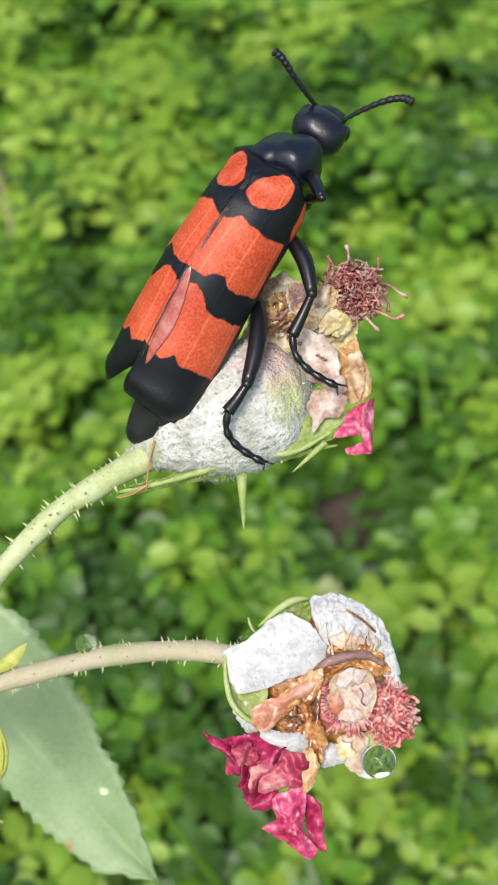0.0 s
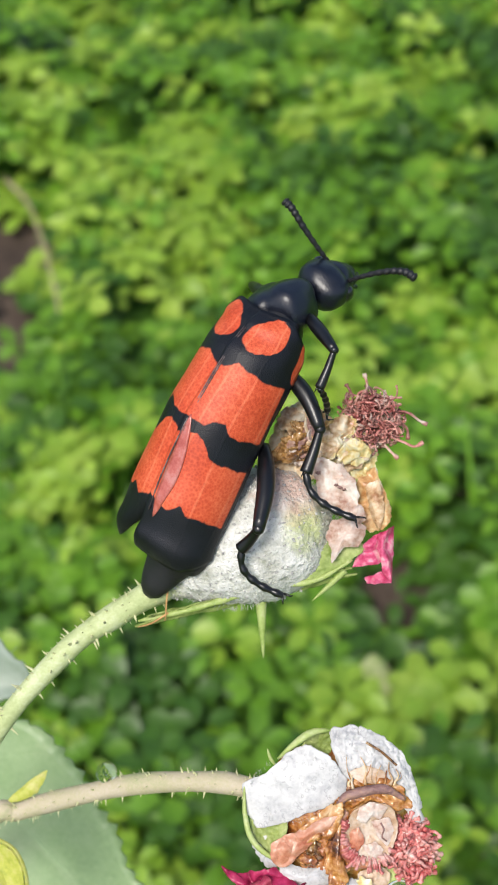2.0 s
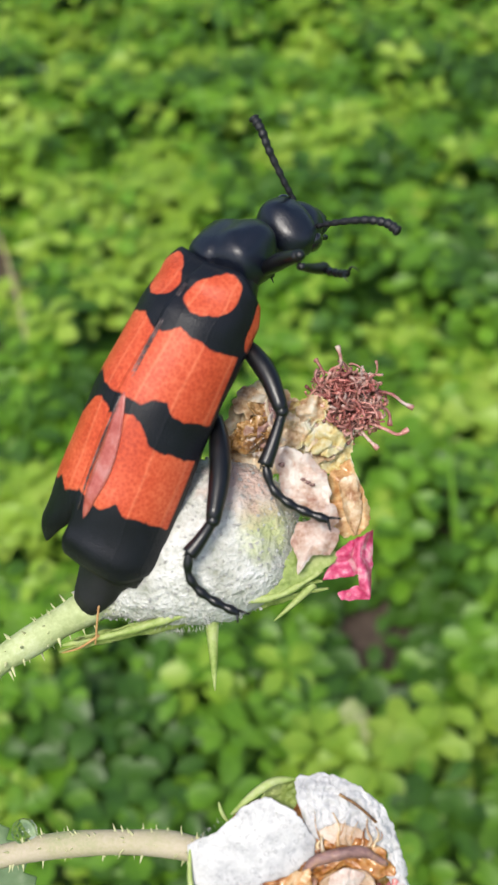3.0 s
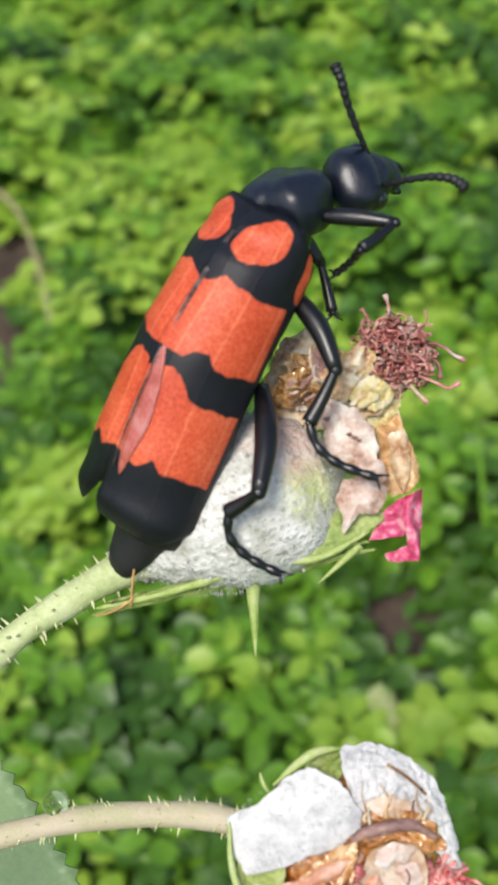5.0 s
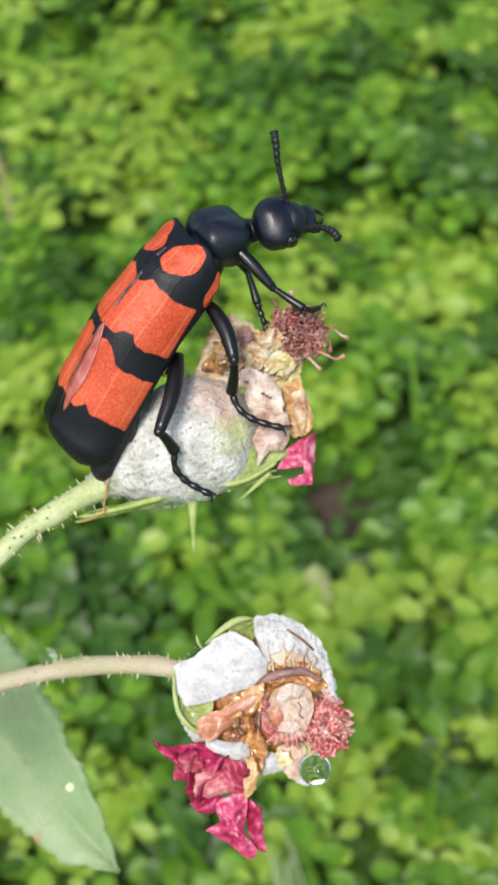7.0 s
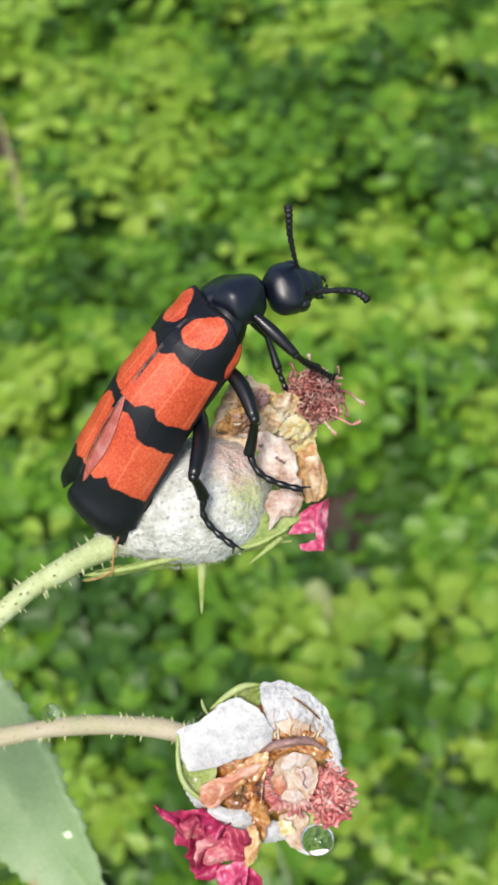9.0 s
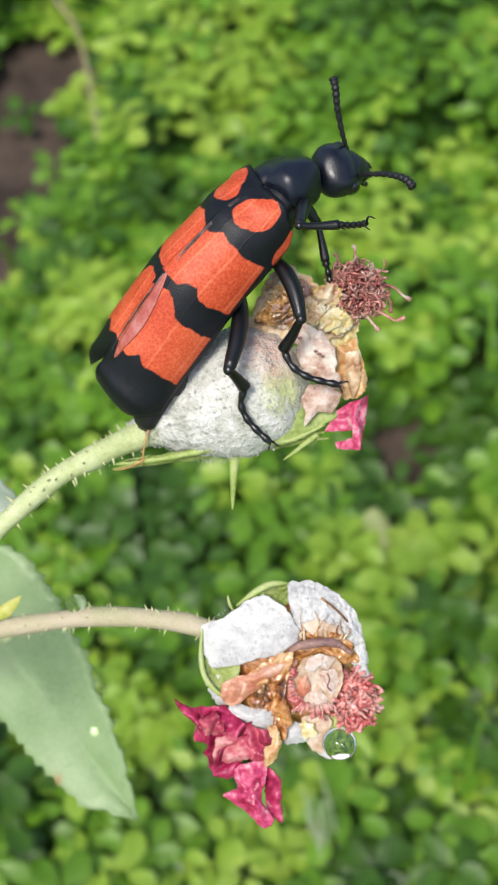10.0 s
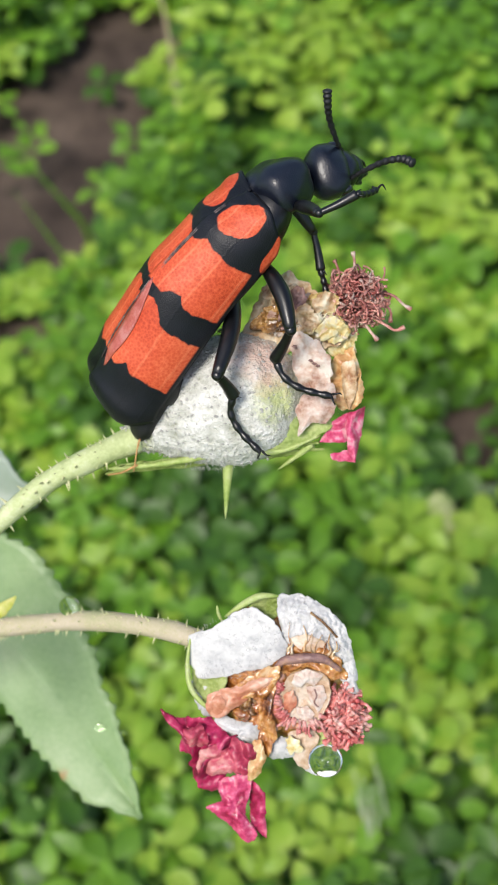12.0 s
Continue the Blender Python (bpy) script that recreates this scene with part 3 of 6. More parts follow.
# where leaf colours are picked lighter (+) or darker (-): x, y, radius (metres), how much
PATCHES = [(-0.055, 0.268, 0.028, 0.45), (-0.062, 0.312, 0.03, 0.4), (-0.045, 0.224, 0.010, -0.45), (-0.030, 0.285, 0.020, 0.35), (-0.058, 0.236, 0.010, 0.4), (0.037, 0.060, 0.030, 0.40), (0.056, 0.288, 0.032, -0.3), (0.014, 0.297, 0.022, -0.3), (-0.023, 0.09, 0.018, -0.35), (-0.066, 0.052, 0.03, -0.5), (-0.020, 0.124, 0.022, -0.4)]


def ground_cover():
    lists = [([], []) for _ in M_GREENS]
    for _ in range(11500):
        x, y = rng.uniform(-0.23, 0.23), rng.uniform(-0.05, 0.55)
        patch = noise.noise(Vector((x * 24, y * 24, 3))) + 0.7 * noise.noise(Vector((x * 70, y * 70, 6)))
        bare = min(math.hypot(x - gx, y - gy) / r for gx, gy, r in GAPS)
        if bare < 1 and rng.random() < 0.95:
            continue
        h = 0.020 + 0.014 * max(-0.9, patch) + rng.uniform(-0.003, 0.005)
        if bare < 1.4:
            h *= 0.5
        at = Vector((x, y, max(0.004, h)))
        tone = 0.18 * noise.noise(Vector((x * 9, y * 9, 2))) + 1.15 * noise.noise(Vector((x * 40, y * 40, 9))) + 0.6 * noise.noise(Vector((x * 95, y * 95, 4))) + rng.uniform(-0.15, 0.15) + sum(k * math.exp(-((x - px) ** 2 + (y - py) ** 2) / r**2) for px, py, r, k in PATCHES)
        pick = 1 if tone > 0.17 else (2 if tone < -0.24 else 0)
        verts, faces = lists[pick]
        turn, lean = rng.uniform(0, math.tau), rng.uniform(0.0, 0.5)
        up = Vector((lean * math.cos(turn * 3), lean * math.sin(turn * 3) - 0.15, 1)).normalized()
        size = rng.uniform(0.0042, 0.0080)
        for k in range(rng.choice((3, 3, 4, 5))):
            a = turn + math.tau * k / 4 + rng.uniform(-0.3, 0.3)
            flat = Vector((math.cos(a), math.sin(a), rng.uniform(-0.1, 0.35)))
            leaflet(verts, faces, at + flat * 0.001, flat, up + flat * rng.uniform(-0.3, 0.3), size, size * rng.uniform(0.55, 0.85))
    for _ in range(5000):
        a, d = rng.uniform(0, math.tau), 0.22 + abs(rng.gauss(0, 0.16))
        x, y = d * math.cos(a), 0.25 + d * 1.25 * math.sin(a)
        if abs(x) < 0.23 and -0.05 < y < 0.55:
            continue
        verts, faces = lists[rng.choice((0, 0, 1, 2))]
        for k in range(4):
            a, size = math.tau * k / 4 + x * 900, rng.uniform(0.005, 0.010)
            flat = Vector((math.cos(a), math.sin(a), rng.uniform(-0.1, 0.3)))
            leaflet(verts, faces, Vector((x, y, rng.uniform(0.008, 0.022))), flat, Vector((0, 0, 1)), size, size * 0.8)
    # low leaves all in the darkest green: shade under the mat put into colour
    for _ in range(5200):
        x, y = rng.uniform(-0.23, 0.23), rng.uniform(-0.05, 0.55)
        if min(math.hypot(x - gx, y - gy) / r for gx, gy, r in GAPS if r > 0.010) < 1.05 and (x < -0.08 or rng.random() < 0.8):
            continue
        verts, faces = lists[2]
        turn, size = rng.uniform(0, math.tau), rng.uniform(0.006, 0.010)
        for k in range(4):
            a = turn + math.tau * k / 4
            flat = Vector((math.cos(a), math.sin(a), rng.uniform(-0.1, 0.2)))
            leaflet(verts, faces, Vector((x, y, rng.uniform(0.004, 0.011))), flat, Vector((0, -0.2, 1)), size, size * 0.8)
    for (verts, faces), material, tone in zip(lists, M_GREENS, ("mid-green", "yellow-green", "dark green and shade-toned")):
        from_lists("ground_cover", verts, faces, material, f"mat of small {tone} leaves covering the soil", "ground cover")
    verts, faces = [], []
    for _ in range(420):
        x, y = rng.uniform(-0.22, 0.22), rng.uniform(-0.04, 0.55)
        if min(math.hypot(x - gx, y - gy) / r for gx, gy, r in GAPS) < 1:
            continue
        a, n = rng.uniform(0, math.tau), len(verts)
        tall, w = rng.uniform(0.02, 0.05), rng.uniform(0.0008, 0.0018)
        lean = Vector((math.cos(a), math.sin(a), 0))
        side = Vector((-lean.y, lean.x, 0)) * w
        for s in (0, 0.5, 1.0):
            c = Vector((x, y, 0)) + Vector((0, 0, tall * s)) + lean * tall * 0.5 * s * s
            verts += [c - side * (1 - s * 0.9), c + side * (1 - s * 0.9)]
        faces += [(n, n + 1, n + 3, n + 2), (n + 2, n + 3, n + 5, n + 4)]
    from_lists("grass", verts, faces, M_GREENS[0], "thin green grass blades among the small leaves", "grass")


def dry_stalk():
    bm = bmesh.new()
    tube(bm, spline([(-0.0985, 0.318, 0.012), (-0.0931, 0.3028, 0.021), (-0.0839, 0.2873, 0.022), (-0.0737, 0.2549, 0.020), (-0.0715, 0.245, 0.002)], 16), lambda s: 0.0008 - 0.0004 * s, 6)
    tagged(part("dry_stalk", bm, M_STRAW), "thin dry straw-coloured stalk lying over bare soil", "stalk")


def fallen_leaf():
    bm = petal([(12.0, 117.5, 25), (15.0, 120.5, 27), (18.0, 118.5, 25), (21.0, 112.5, 22), (18.5, 111.0, 22), (14.5, 114.0, 24)], 5, 1.0, 0.5, 0.2)
    tagged(part("fallen_leaf", bm, M_FALLEN, solid=0.2), "pale withered leaf lying on the green mat", "leaf")


def pale_grass():
    verts, faces = [], []
    r = random.Random(21)
    for _ in range(10):
        n = len(verts)
        foot = Vector((0.0115 + r.uniform(-0.004, 0.004), 0.034 + r.uniform(-0.004, 0.004), 0.004))
        head = Vector((0.004 + r.uniform(-0.005, 0.005), 0.046 + r.uniform(-0.006, 0.008), r.uniform(0.034, 0.042)))
        side = Vector((r.uniform(0.0002, 0.0005), 0, 0))
        for q in (0, 0.35, 0.7, 1.0):
            c = foot.lerp(head, q) + Vector((0, 0, 0.006 * math.sin(math.pi * q)))
            verts += [c - side * (1 - q * 0.8), c + side * (1 - q * 0.8)]
        faces += [(n + k, n + k + 1, n + k + 3, n + k + 2) for k in (0, 2, 4)]
    from_lists("grass", verts, faces, M_WISP, "pale wispy grass blades rising from the mat", "grass")


ground()
fallen_leaf()
pale_grass()
ground_cover()
dry_stalk()


# ---- roses ----
def prickles(parent, path, radius, count, length, material, seed):
    """Small bristles on a stem, each an object on one shared mesh."""
    r = random.Random(seed)
    bm = bmesh.new()
    tube(bm, [V(0, 0, 0), V(0, 0, 0.5), V(0.12, 0, 1.0)], lambda s: (0.2 - 0.18 * s) * MM, 6, False)
    me = mesh_of("prickle", bm)
    me.materials.append(material)
    for _ in range(count):
        s = r.uniform(0.02, 0.98) * (len(path) - 1)
        k = min(int(s), len(path) - 2)
        p, d = path[k].lerp(path[k + 1], s - k), (path[k + 1] - path[k]).normalized()
        a = r.uniform(0, math.tau)
        side = d.orthogonal().normalized()
        out = (math.cos(a) * side + math.sin(a) * d.cross(side) - 0.15 * d).normalized()
        ob = new("prickle", me)
        ob.parent = parent
        size = length * r.uniform(0.5, 1.3)
        ob.matrix_basis = Matrix.LocRotScale(p + out * radius * 0.92, out.to_track_quat("Z", "X"), (size * 0.9, size * 0.9, size))


def down(centre, axes, count, length, seed, cone=None):
    """Short white hairs standing on a rounded body (millimetres), one mesh."""
    r = random.Random(seed)
    bm = bmesh.new()
    ax = [Vector(a) for a in axes]
    for _ in range(count):
        d = Vector((r.gauss(0, 1), r.gauss(0, 1), r.gauss(0, 1))).normalized()
        p = Vector(centre) + ax[0] * d.x + ax[1] * d.y + ax[2] * d.z
        n = (ax[0].normalized() * d.x / ax[0].length + ax[1].normalized() * d.y / ax[1].length + ax[2].normalized() * d.z / ax[2].length).normalized()
        n = (n + Vector((r.gauss(0, 0.4), r.gauss(0, 0.4), r.gauss(0, 0.4)))).normalized()
        side = n.orthogonal().normalized() * 0.025
        a, b, c = p - side, p + side, p + n * length * r.uniform(0.5, 1.2)
        bm.faces.new([bm.verts.new(q * MM) for q in (a, b, c)])
    return bm


def tangle(centre, spread, count, seed, thick, step=0.24, turn=0.9):
    """Curled withered stamens wound round a centre (millimetres), one mesh."""
    r = random.Random(seed)
    bm = bmesh.new()
    for _ in range(count):
        d = Vector((r.gauss(0, 1), r.gauss(0, 1), abs(r.gauss(0, 0.8)))).normalized()
        q = Vector(centre) + Vector((d.x * spread[0], d.y * spread[1], d.z * spread[2])) * r.uniform(0.5, 0.95)
        way = (d * 0.6 + Vector((r.gauss(0, 1), r.gauss(0, 1), r.gauss(0, 0.6)))).normalized()
        swing = Vector((r.gauss(0, 1), r.gauss(0, 1), r.gauss(0, 1)))
        pts = [q.copy()]
        for _ in range(r.choice((4, 5, 6))):
            way = (way + turn * way.cross(swing).normalized() * r.uniform(0.3, 1.0) + 0.12 * d).normalized()
            q = q + way * step * r.uniform(0.8, 1.3)
            pts.append(q.copy())
        tube(bm, spline([v * MM for v in pts], len(pts) * 2), lambda u, w=thick * r.uniform(0.7, 1.4): w * MM * (1.0 if u < 0.85 else 1.5), 5)
    return bm


def stem(parent, points, radius, material, count, seed, prickle_length, label):
    path = spline([V(*p) for p in points], 90)
    bm = bmesh.new()
    tube(bm, path, lambda s: radius(s) * MM * (1 + 0.05 * math.sin(s * 47)), 14)
    ob = part("stem", bm, material, parent, label)
    prickles(ob, path[24:], radius(0.5) * MM, count, prickle_length, M_PRICKLE, seed)
    return ob


def beetle_rose():
    """The upper rose: a white-felted hip with withered petals, on which the beetle sits."""
    rose = thing("withered_rose", SITE, "withered rose with white felted hip, tan petals and bristly green stem", "rose", "withered roses")
    stem(rose, [(-46, -160, -153), (-44, -115, -100), (-40, -66, -46), (-33, -31.0, -13), (-24.4, -16.1, -1.2), (-18.7, -9.1, 0), (-14.8, -6.2, 0), (-11.3, -4.15, 0.2)], lambda s: 0.60 + 0.42 * s**3, M_STEM, 170, 3, 0.65, "pale green bristly stem")
    hip = part("hip", lathe(((-12.4, -4.5, 0.1), (-0.5, 1.5, 0.4)), (0.9, 1.5, 2.6, 3.5, 4.1, 4.5, 4.5, 4.2, 3.1, 0.9), 0.80, 4, 0.10), M_FELT, rose, "white felted rose hip")
    ax = Vector((11.0, 5.0, 0)).normalized()
    part("down", down((-5.6, -1.3, 0.2), (ax * 6.0, Vector((-ax.y, ax.x, 0)) * 4.2, Vector((0, 0, 3.3))), 2600, 0.40, 12), M_HAIR, hip)
    grit = random.Random(33)
    spots, bm = [(v.co.copy(), v.normal.copy()) for v in hip.data.vertices], bmesh.new()
    for _ in range(2400):
        at, n = grit.choice(spots)
        at = at + Vector((grit.gauss(0, 0.06), grit.gauss(0, 0.06), 0)) * MM
        r = grit.choice((0.03, 0.04, 0.05, 0.05, 0.08)) * grit.uniform(0.7, 1.3) * MM
        ball(bm, at, (r * grit.uniform(0.7, 1.8), r * grit.uniform(0.7, 1.6), r), 3, 5)
    part("crust", bm, M_HAIR, hip, "grains of white crust")
    bm = bmesh.new()
    ball(bm, V(-9.1, -2.35, 2.55), (0.22 * MM, 0.17 * MM, 0.12 * MM), 8, 10)
    part("speck", bm, M_SPECK, hip, "tiny black speck")
    p = rose
    # withered petals: tan and brown behind, yellow in the middle, blush next to the hip, orange tan down the far side
    def torn(corners, z, stuff, label, seed, **how):
        return part("petal", petal([(x, y, z + (q[0] if q else 0)) for x, y, *q in corners], seed, **how), stuff, p, label, solid=0.05)

    torn([(-5.2, 3.0), (-4.0, 6.7), (-2.6, 8.2), (-1.0, 7.6), (0.3, 6.4), (-0.4, 3.4), (-2.4, 2.6)], 0.7, M_TAN, "crumpled tan petal", 1, crumple=0.25, fold=0.22, scale=1.0)
    torn([(-1.2, 6.4), (0.5, 7.3), (2.0, 6.9), (2.7, 5.0), (2.8, 3.4), (1.2, 2.9), (-0.6, 4.0)], 1.1, M_YELLOW, "yellowed petal", 3, crumple=0.22, fold=0.22, scale=1.0)
    torn([(-4.4, 4.2), (-3.6, 5.6, 0.4), (-2.2, 6.0, 0.5), (-1.2, 5.0), (-2.0, 4.0)], 1.6, M_BROWN, "dark brown curled petal", 7, crumple=0.2, fold=0.2)
    torn([(-2.4, 6.6), (-1.4, 7.4, 0.4), (-0.6, 6.2, 0.3), (-1.0, 4.6), (-1.8, 5.0)], 1.7, M_PURPLE, "purplish brown withered petal", 10, crumple=0.16, fold=0.2)
    torn([(-2.0, 5.4), (-0.8, 6.2, 0.5), (0.4, 5.6, 0.3), (0.2, 4.4), (-1.2, 4.2)], 1.9, M_TAN, "crumpled tan petal", 9, crumple=0.2, fold=0.2)
    torn([(-0.4, 6.4), (0.6, 7.2, 0.3), (1.3, 6.6, 0.2), (1.0, 5.4), (0.0, 5.2)], 1.9, M_TAN, "crumpled tan petal", 16, crumple=0.15, fold=0.2)
    torn([(0.2, 5.0), (1.1, 5.6, 0.3), (2.2, 5.0, 0.2), (2.0, 4.0), (0.8, 3.9)], 2.0, M_YELLOW, "yellowed petal", 17, crumple=0.12, fold=0.2)
    torn([(1.2, 2.6), (2.6, 3.7), (3.2, 2.3), (3.7, 0.9, 0.2), (3.8, 0.3, 0.3), (3.1, -0.4, 0.3), (2.3, -0.7), (1.5, 0.4)], 1.3, M_AMBER_DRY, "orange tan crumpled petal", 5, crumple=0.07, fold=0.20, scale=0.9, sharp=0.7, edge=0.08)
    torn([(2.0, 2.4), (2.8, 2.9, 0.3), (3.3, 1.0, 0.4), (2.9, -0.6, 0.2), (2.3, 0.6)], 1.6, M_TAN, "crumpled tan petal", 15, crumple=0.06, fold=0.10, sharp=0.7, edge=0.08)
    torn([(-1.6, 3.9, -0.2), (-0.9, 4.4, -0.1), (0.1, 3.9), (0.9, 3.3), (1.4, 2.3), (1.5, 0.9), (0.5, 0.4), (-0.6, 0.9), (-1.3, 2.1, -0.1)], 2.5, M_PINKISH, "faded pink petal with brown spots", 12, crumple=0.09, bulge=0.15, scale=0.9, fold=0.08, edge=0.10, sharp=0.6)
    bm = bmesh.new()
    spot = random.Random(61)
    for x, y in ((-1.2, 3.3), (0.0, 2.5), (0.25, 2.35), (0.5, 2.2)):
        ball(bm, V(x, y, 2.68), (spot.uniform(0.10, 0.26) * MM, spot.uniform(0.08, 0.16) * MM, 0.12 * MM), 8, 10, lambda d, k=spot.uniform(2, 6): 1 + 0.3 * math.sin(d.x * k + d.y * 5))
    part("spot", bm, M_PURPLE, p, "small dried brown spots on the petal")
    torn([(-0.7, -0.8), (-0.2, 0.2, 0.1), (1.1, 0.3, 0.1), (2.0, -0.3), (1.5, -1.6), (0.5, -1.6), (-0.3, -2.7, 0.2), (-0.4, -1.6)], 2.4, M_BLUSH, "pale blush petal", 6, crumple=0.07, fold=0.10, scale=0.9, bulge=0.2, sharp=0.6, edge=0.06)
    torn([(0.3, 0.8), (1.6, 1.2, 0.2), (1.9, 0.2, 0.1), (0.9, -0.2)], 2.45, M_BLUSH, "pale blush petal", 8, crumple=0.05, fold=0.06, edge=0.06)
    crumpled(p, (-2.5, 5.6, 1.4), (1.7, 1.9, 0.8), 9, 60, (0.6, 1.2), (M_TAN, M_BROWN, M_PINKISH, M_TAN, M_PURPLE), crumple=0.16)
    crumpled(p, (1.0, 4.9, 1.4), (1.4, 1.8, 0.8), 9, 80, (0.6, 1.2), (M_YELLOW, M_TAN, M_PINKISH, M_YELLOW), crumple=0.16)
    torn([(1.1, -3.0, 0.2), (1.8, -1.5, 0.1), (2.6, -0.8), (3.3, -0.9, -0.2), (3.3, -2.6, 0.0), (2.5, -2.8, 0.2)], 1.3, M_PINK, "bright pink petal tip", 11, crumple=0.05, fold=0.22, scale=0.9, sharp=0.8, edge=0.05)
    torn([(2.5, -0.9, -0.3), (3.3, -0.6, 0.3), (3.9, -0.2, -0.1), (3.85, -2.0), (3.65, -4.0, 0.2), (3.1, -3.4, 0.1), (2.9, -2.2, 0.3)], 1.5, M_PINK, "bright pink petal tip", 71, crumple=0.05, fold=0.28, scale=0.9, sharp=0.8, edge=0.05)
    torn([(1.9, -3.7), (3.0, -3.3, 0.2), (3.7, -4.05, 0.2), (2.1, -4.1)], 1.3, M_PINK, "bright pink petal tip", 18, crumple=0.05, sharp=0.8, edge=0.05, bulge=0.1)
    # stamens
    part("stamen_core", lump((2.6, 6.8, 0.8), (0.9, 1.0, 0.7), 19, 0.3, 1.0), M_STAMEN, p)
    tuft = part("stamen_tuft", tangle((2.5, 6.9, 0.9), (1.9, 1.8, 1.2), 430, 5, 0.058), M_STAMEN, p, "tangle of dark reddish withered stamens")
    bm = bmesh.new()
    for pts in ([(3.6, 7.6, 1.2), (4.9, 7.4, 1.2), (5.6, 6.9, 1.1), (6.2, 6.6, 1.1)], [(3.6, 5.8, 1.2), (4.6, 5.4, 1.3), (5.3, 5.1, 1.2), (5.9, 5.4, 1.2)], [(2.0, 8.0, 1.6), (2.1, 9.2, 1.9), (1.9, 10.0, 2.0)], [(3.0, 5.6, 1.2), (3.6, 4.9, 1.2), (4.2, 4.3, 1.1)], [(4.0, 7.0, 1.2), (4.8, 6.4, 1.0), (4.9, 5.6, 0.9)], [(1.2, 8.4, 1.4), (0.9, 9.0, 1.5), (0.7, 9.3, 1.4)]):
        tube(bm, spline([V(*q) for q in pts], 8), lambda s: (0.095 if s < 0.8 else 0.16) * MM, 7)
    part("filament", bm, M_STAMEN, tuft)
    # sepals under the hip
    part("sepal", sheet((-6.0, -5.0, 1.0), (6.6, 1.6, 0.1), (-0.12, 0.40, 0.35), 40, 13, 0.12, 0.9, 0.0, 0.2, 0.35), M_SEPAL, p, "long thin green sepal", solid=0.14)
    part("sepal", petal([(-4.6, -4.2, 1.5), (-3.2, -3.3, 1.5), (-1.6, -2.2, 1.6), (-0.5, -0.9, 1.6), (0.8, -0.9, 1.6), (1.9, -1.6, 1.5), (1.1, -2.5, 1.6), (-1.5, -3.9, 1.6)], 14, 0.15, 0.08), M_SEPAL, p, "broad green sepal", solid=0.14)
    bm = bmesh.new()
    tube(bm, spline([V(-13.4, -6.7, 0.6), V(-9.9, -5.9, 1.2), V(-6.8, -4.95, 1.6), V(-4.6, -4.25, 1.8), V(-1.5, -3.9, 1.7), V(1.1, -2.5, 1.6)], 40), lambda q: (0.06 + 0.2 * math.sin(math.pi * q) ** 0.6 + 0.03 * math.sin(q * 60)) * MM, 7)
    part("sepal", bm, M_SEPAL_PALE, p, "long pale green sepal edge under the hip")
    bm = bmesh.new()
    tube(bm, spline([V(-5.1, -4.6, 0.6), V(-5.0, -6.8, 0.4), V(-4.9, -9.2, 0.2)], 10), lambda s: (0.44 * (1 - s) ** 0.8 + 0.03) * MM, 7)
    part("sepal_point", bm, M_SEPAL_PALE, p)
    bm = bmesh.new()
    tube(bm, spline([V(0.6, -3.2, 1.0), V(-0.4, -4.2, 0.9), V(-1.6, -5.3, 0.7)], 10), lambda s: (0.26 * (1 - s) ** 0.8 + 0.03) * MM, 7)
    part("sepal_point", bm, M_SEPAL_PALE, p)
    bm = bmesh.new()
    tube(bm, spline([V(-10.9, -3.2, 1.6), V(-11.3, -4.6, 1.6), V(-11.5, -6.6, 1.2)], 8), lambda s: (0.09 - 0.04 * s) * MM, 6)
    tube(bm, spline([V(-11.3, -6.1, 1.2), V(-12.4, -6.8, 1.0), V(-13.4, -7.1, 0.8)], 8), lambda s: (0.08 - 0.04 * s) * MM, 6)
    part("bristle", bm, M_TWIG, p, "thin brown bristle")
    return rose


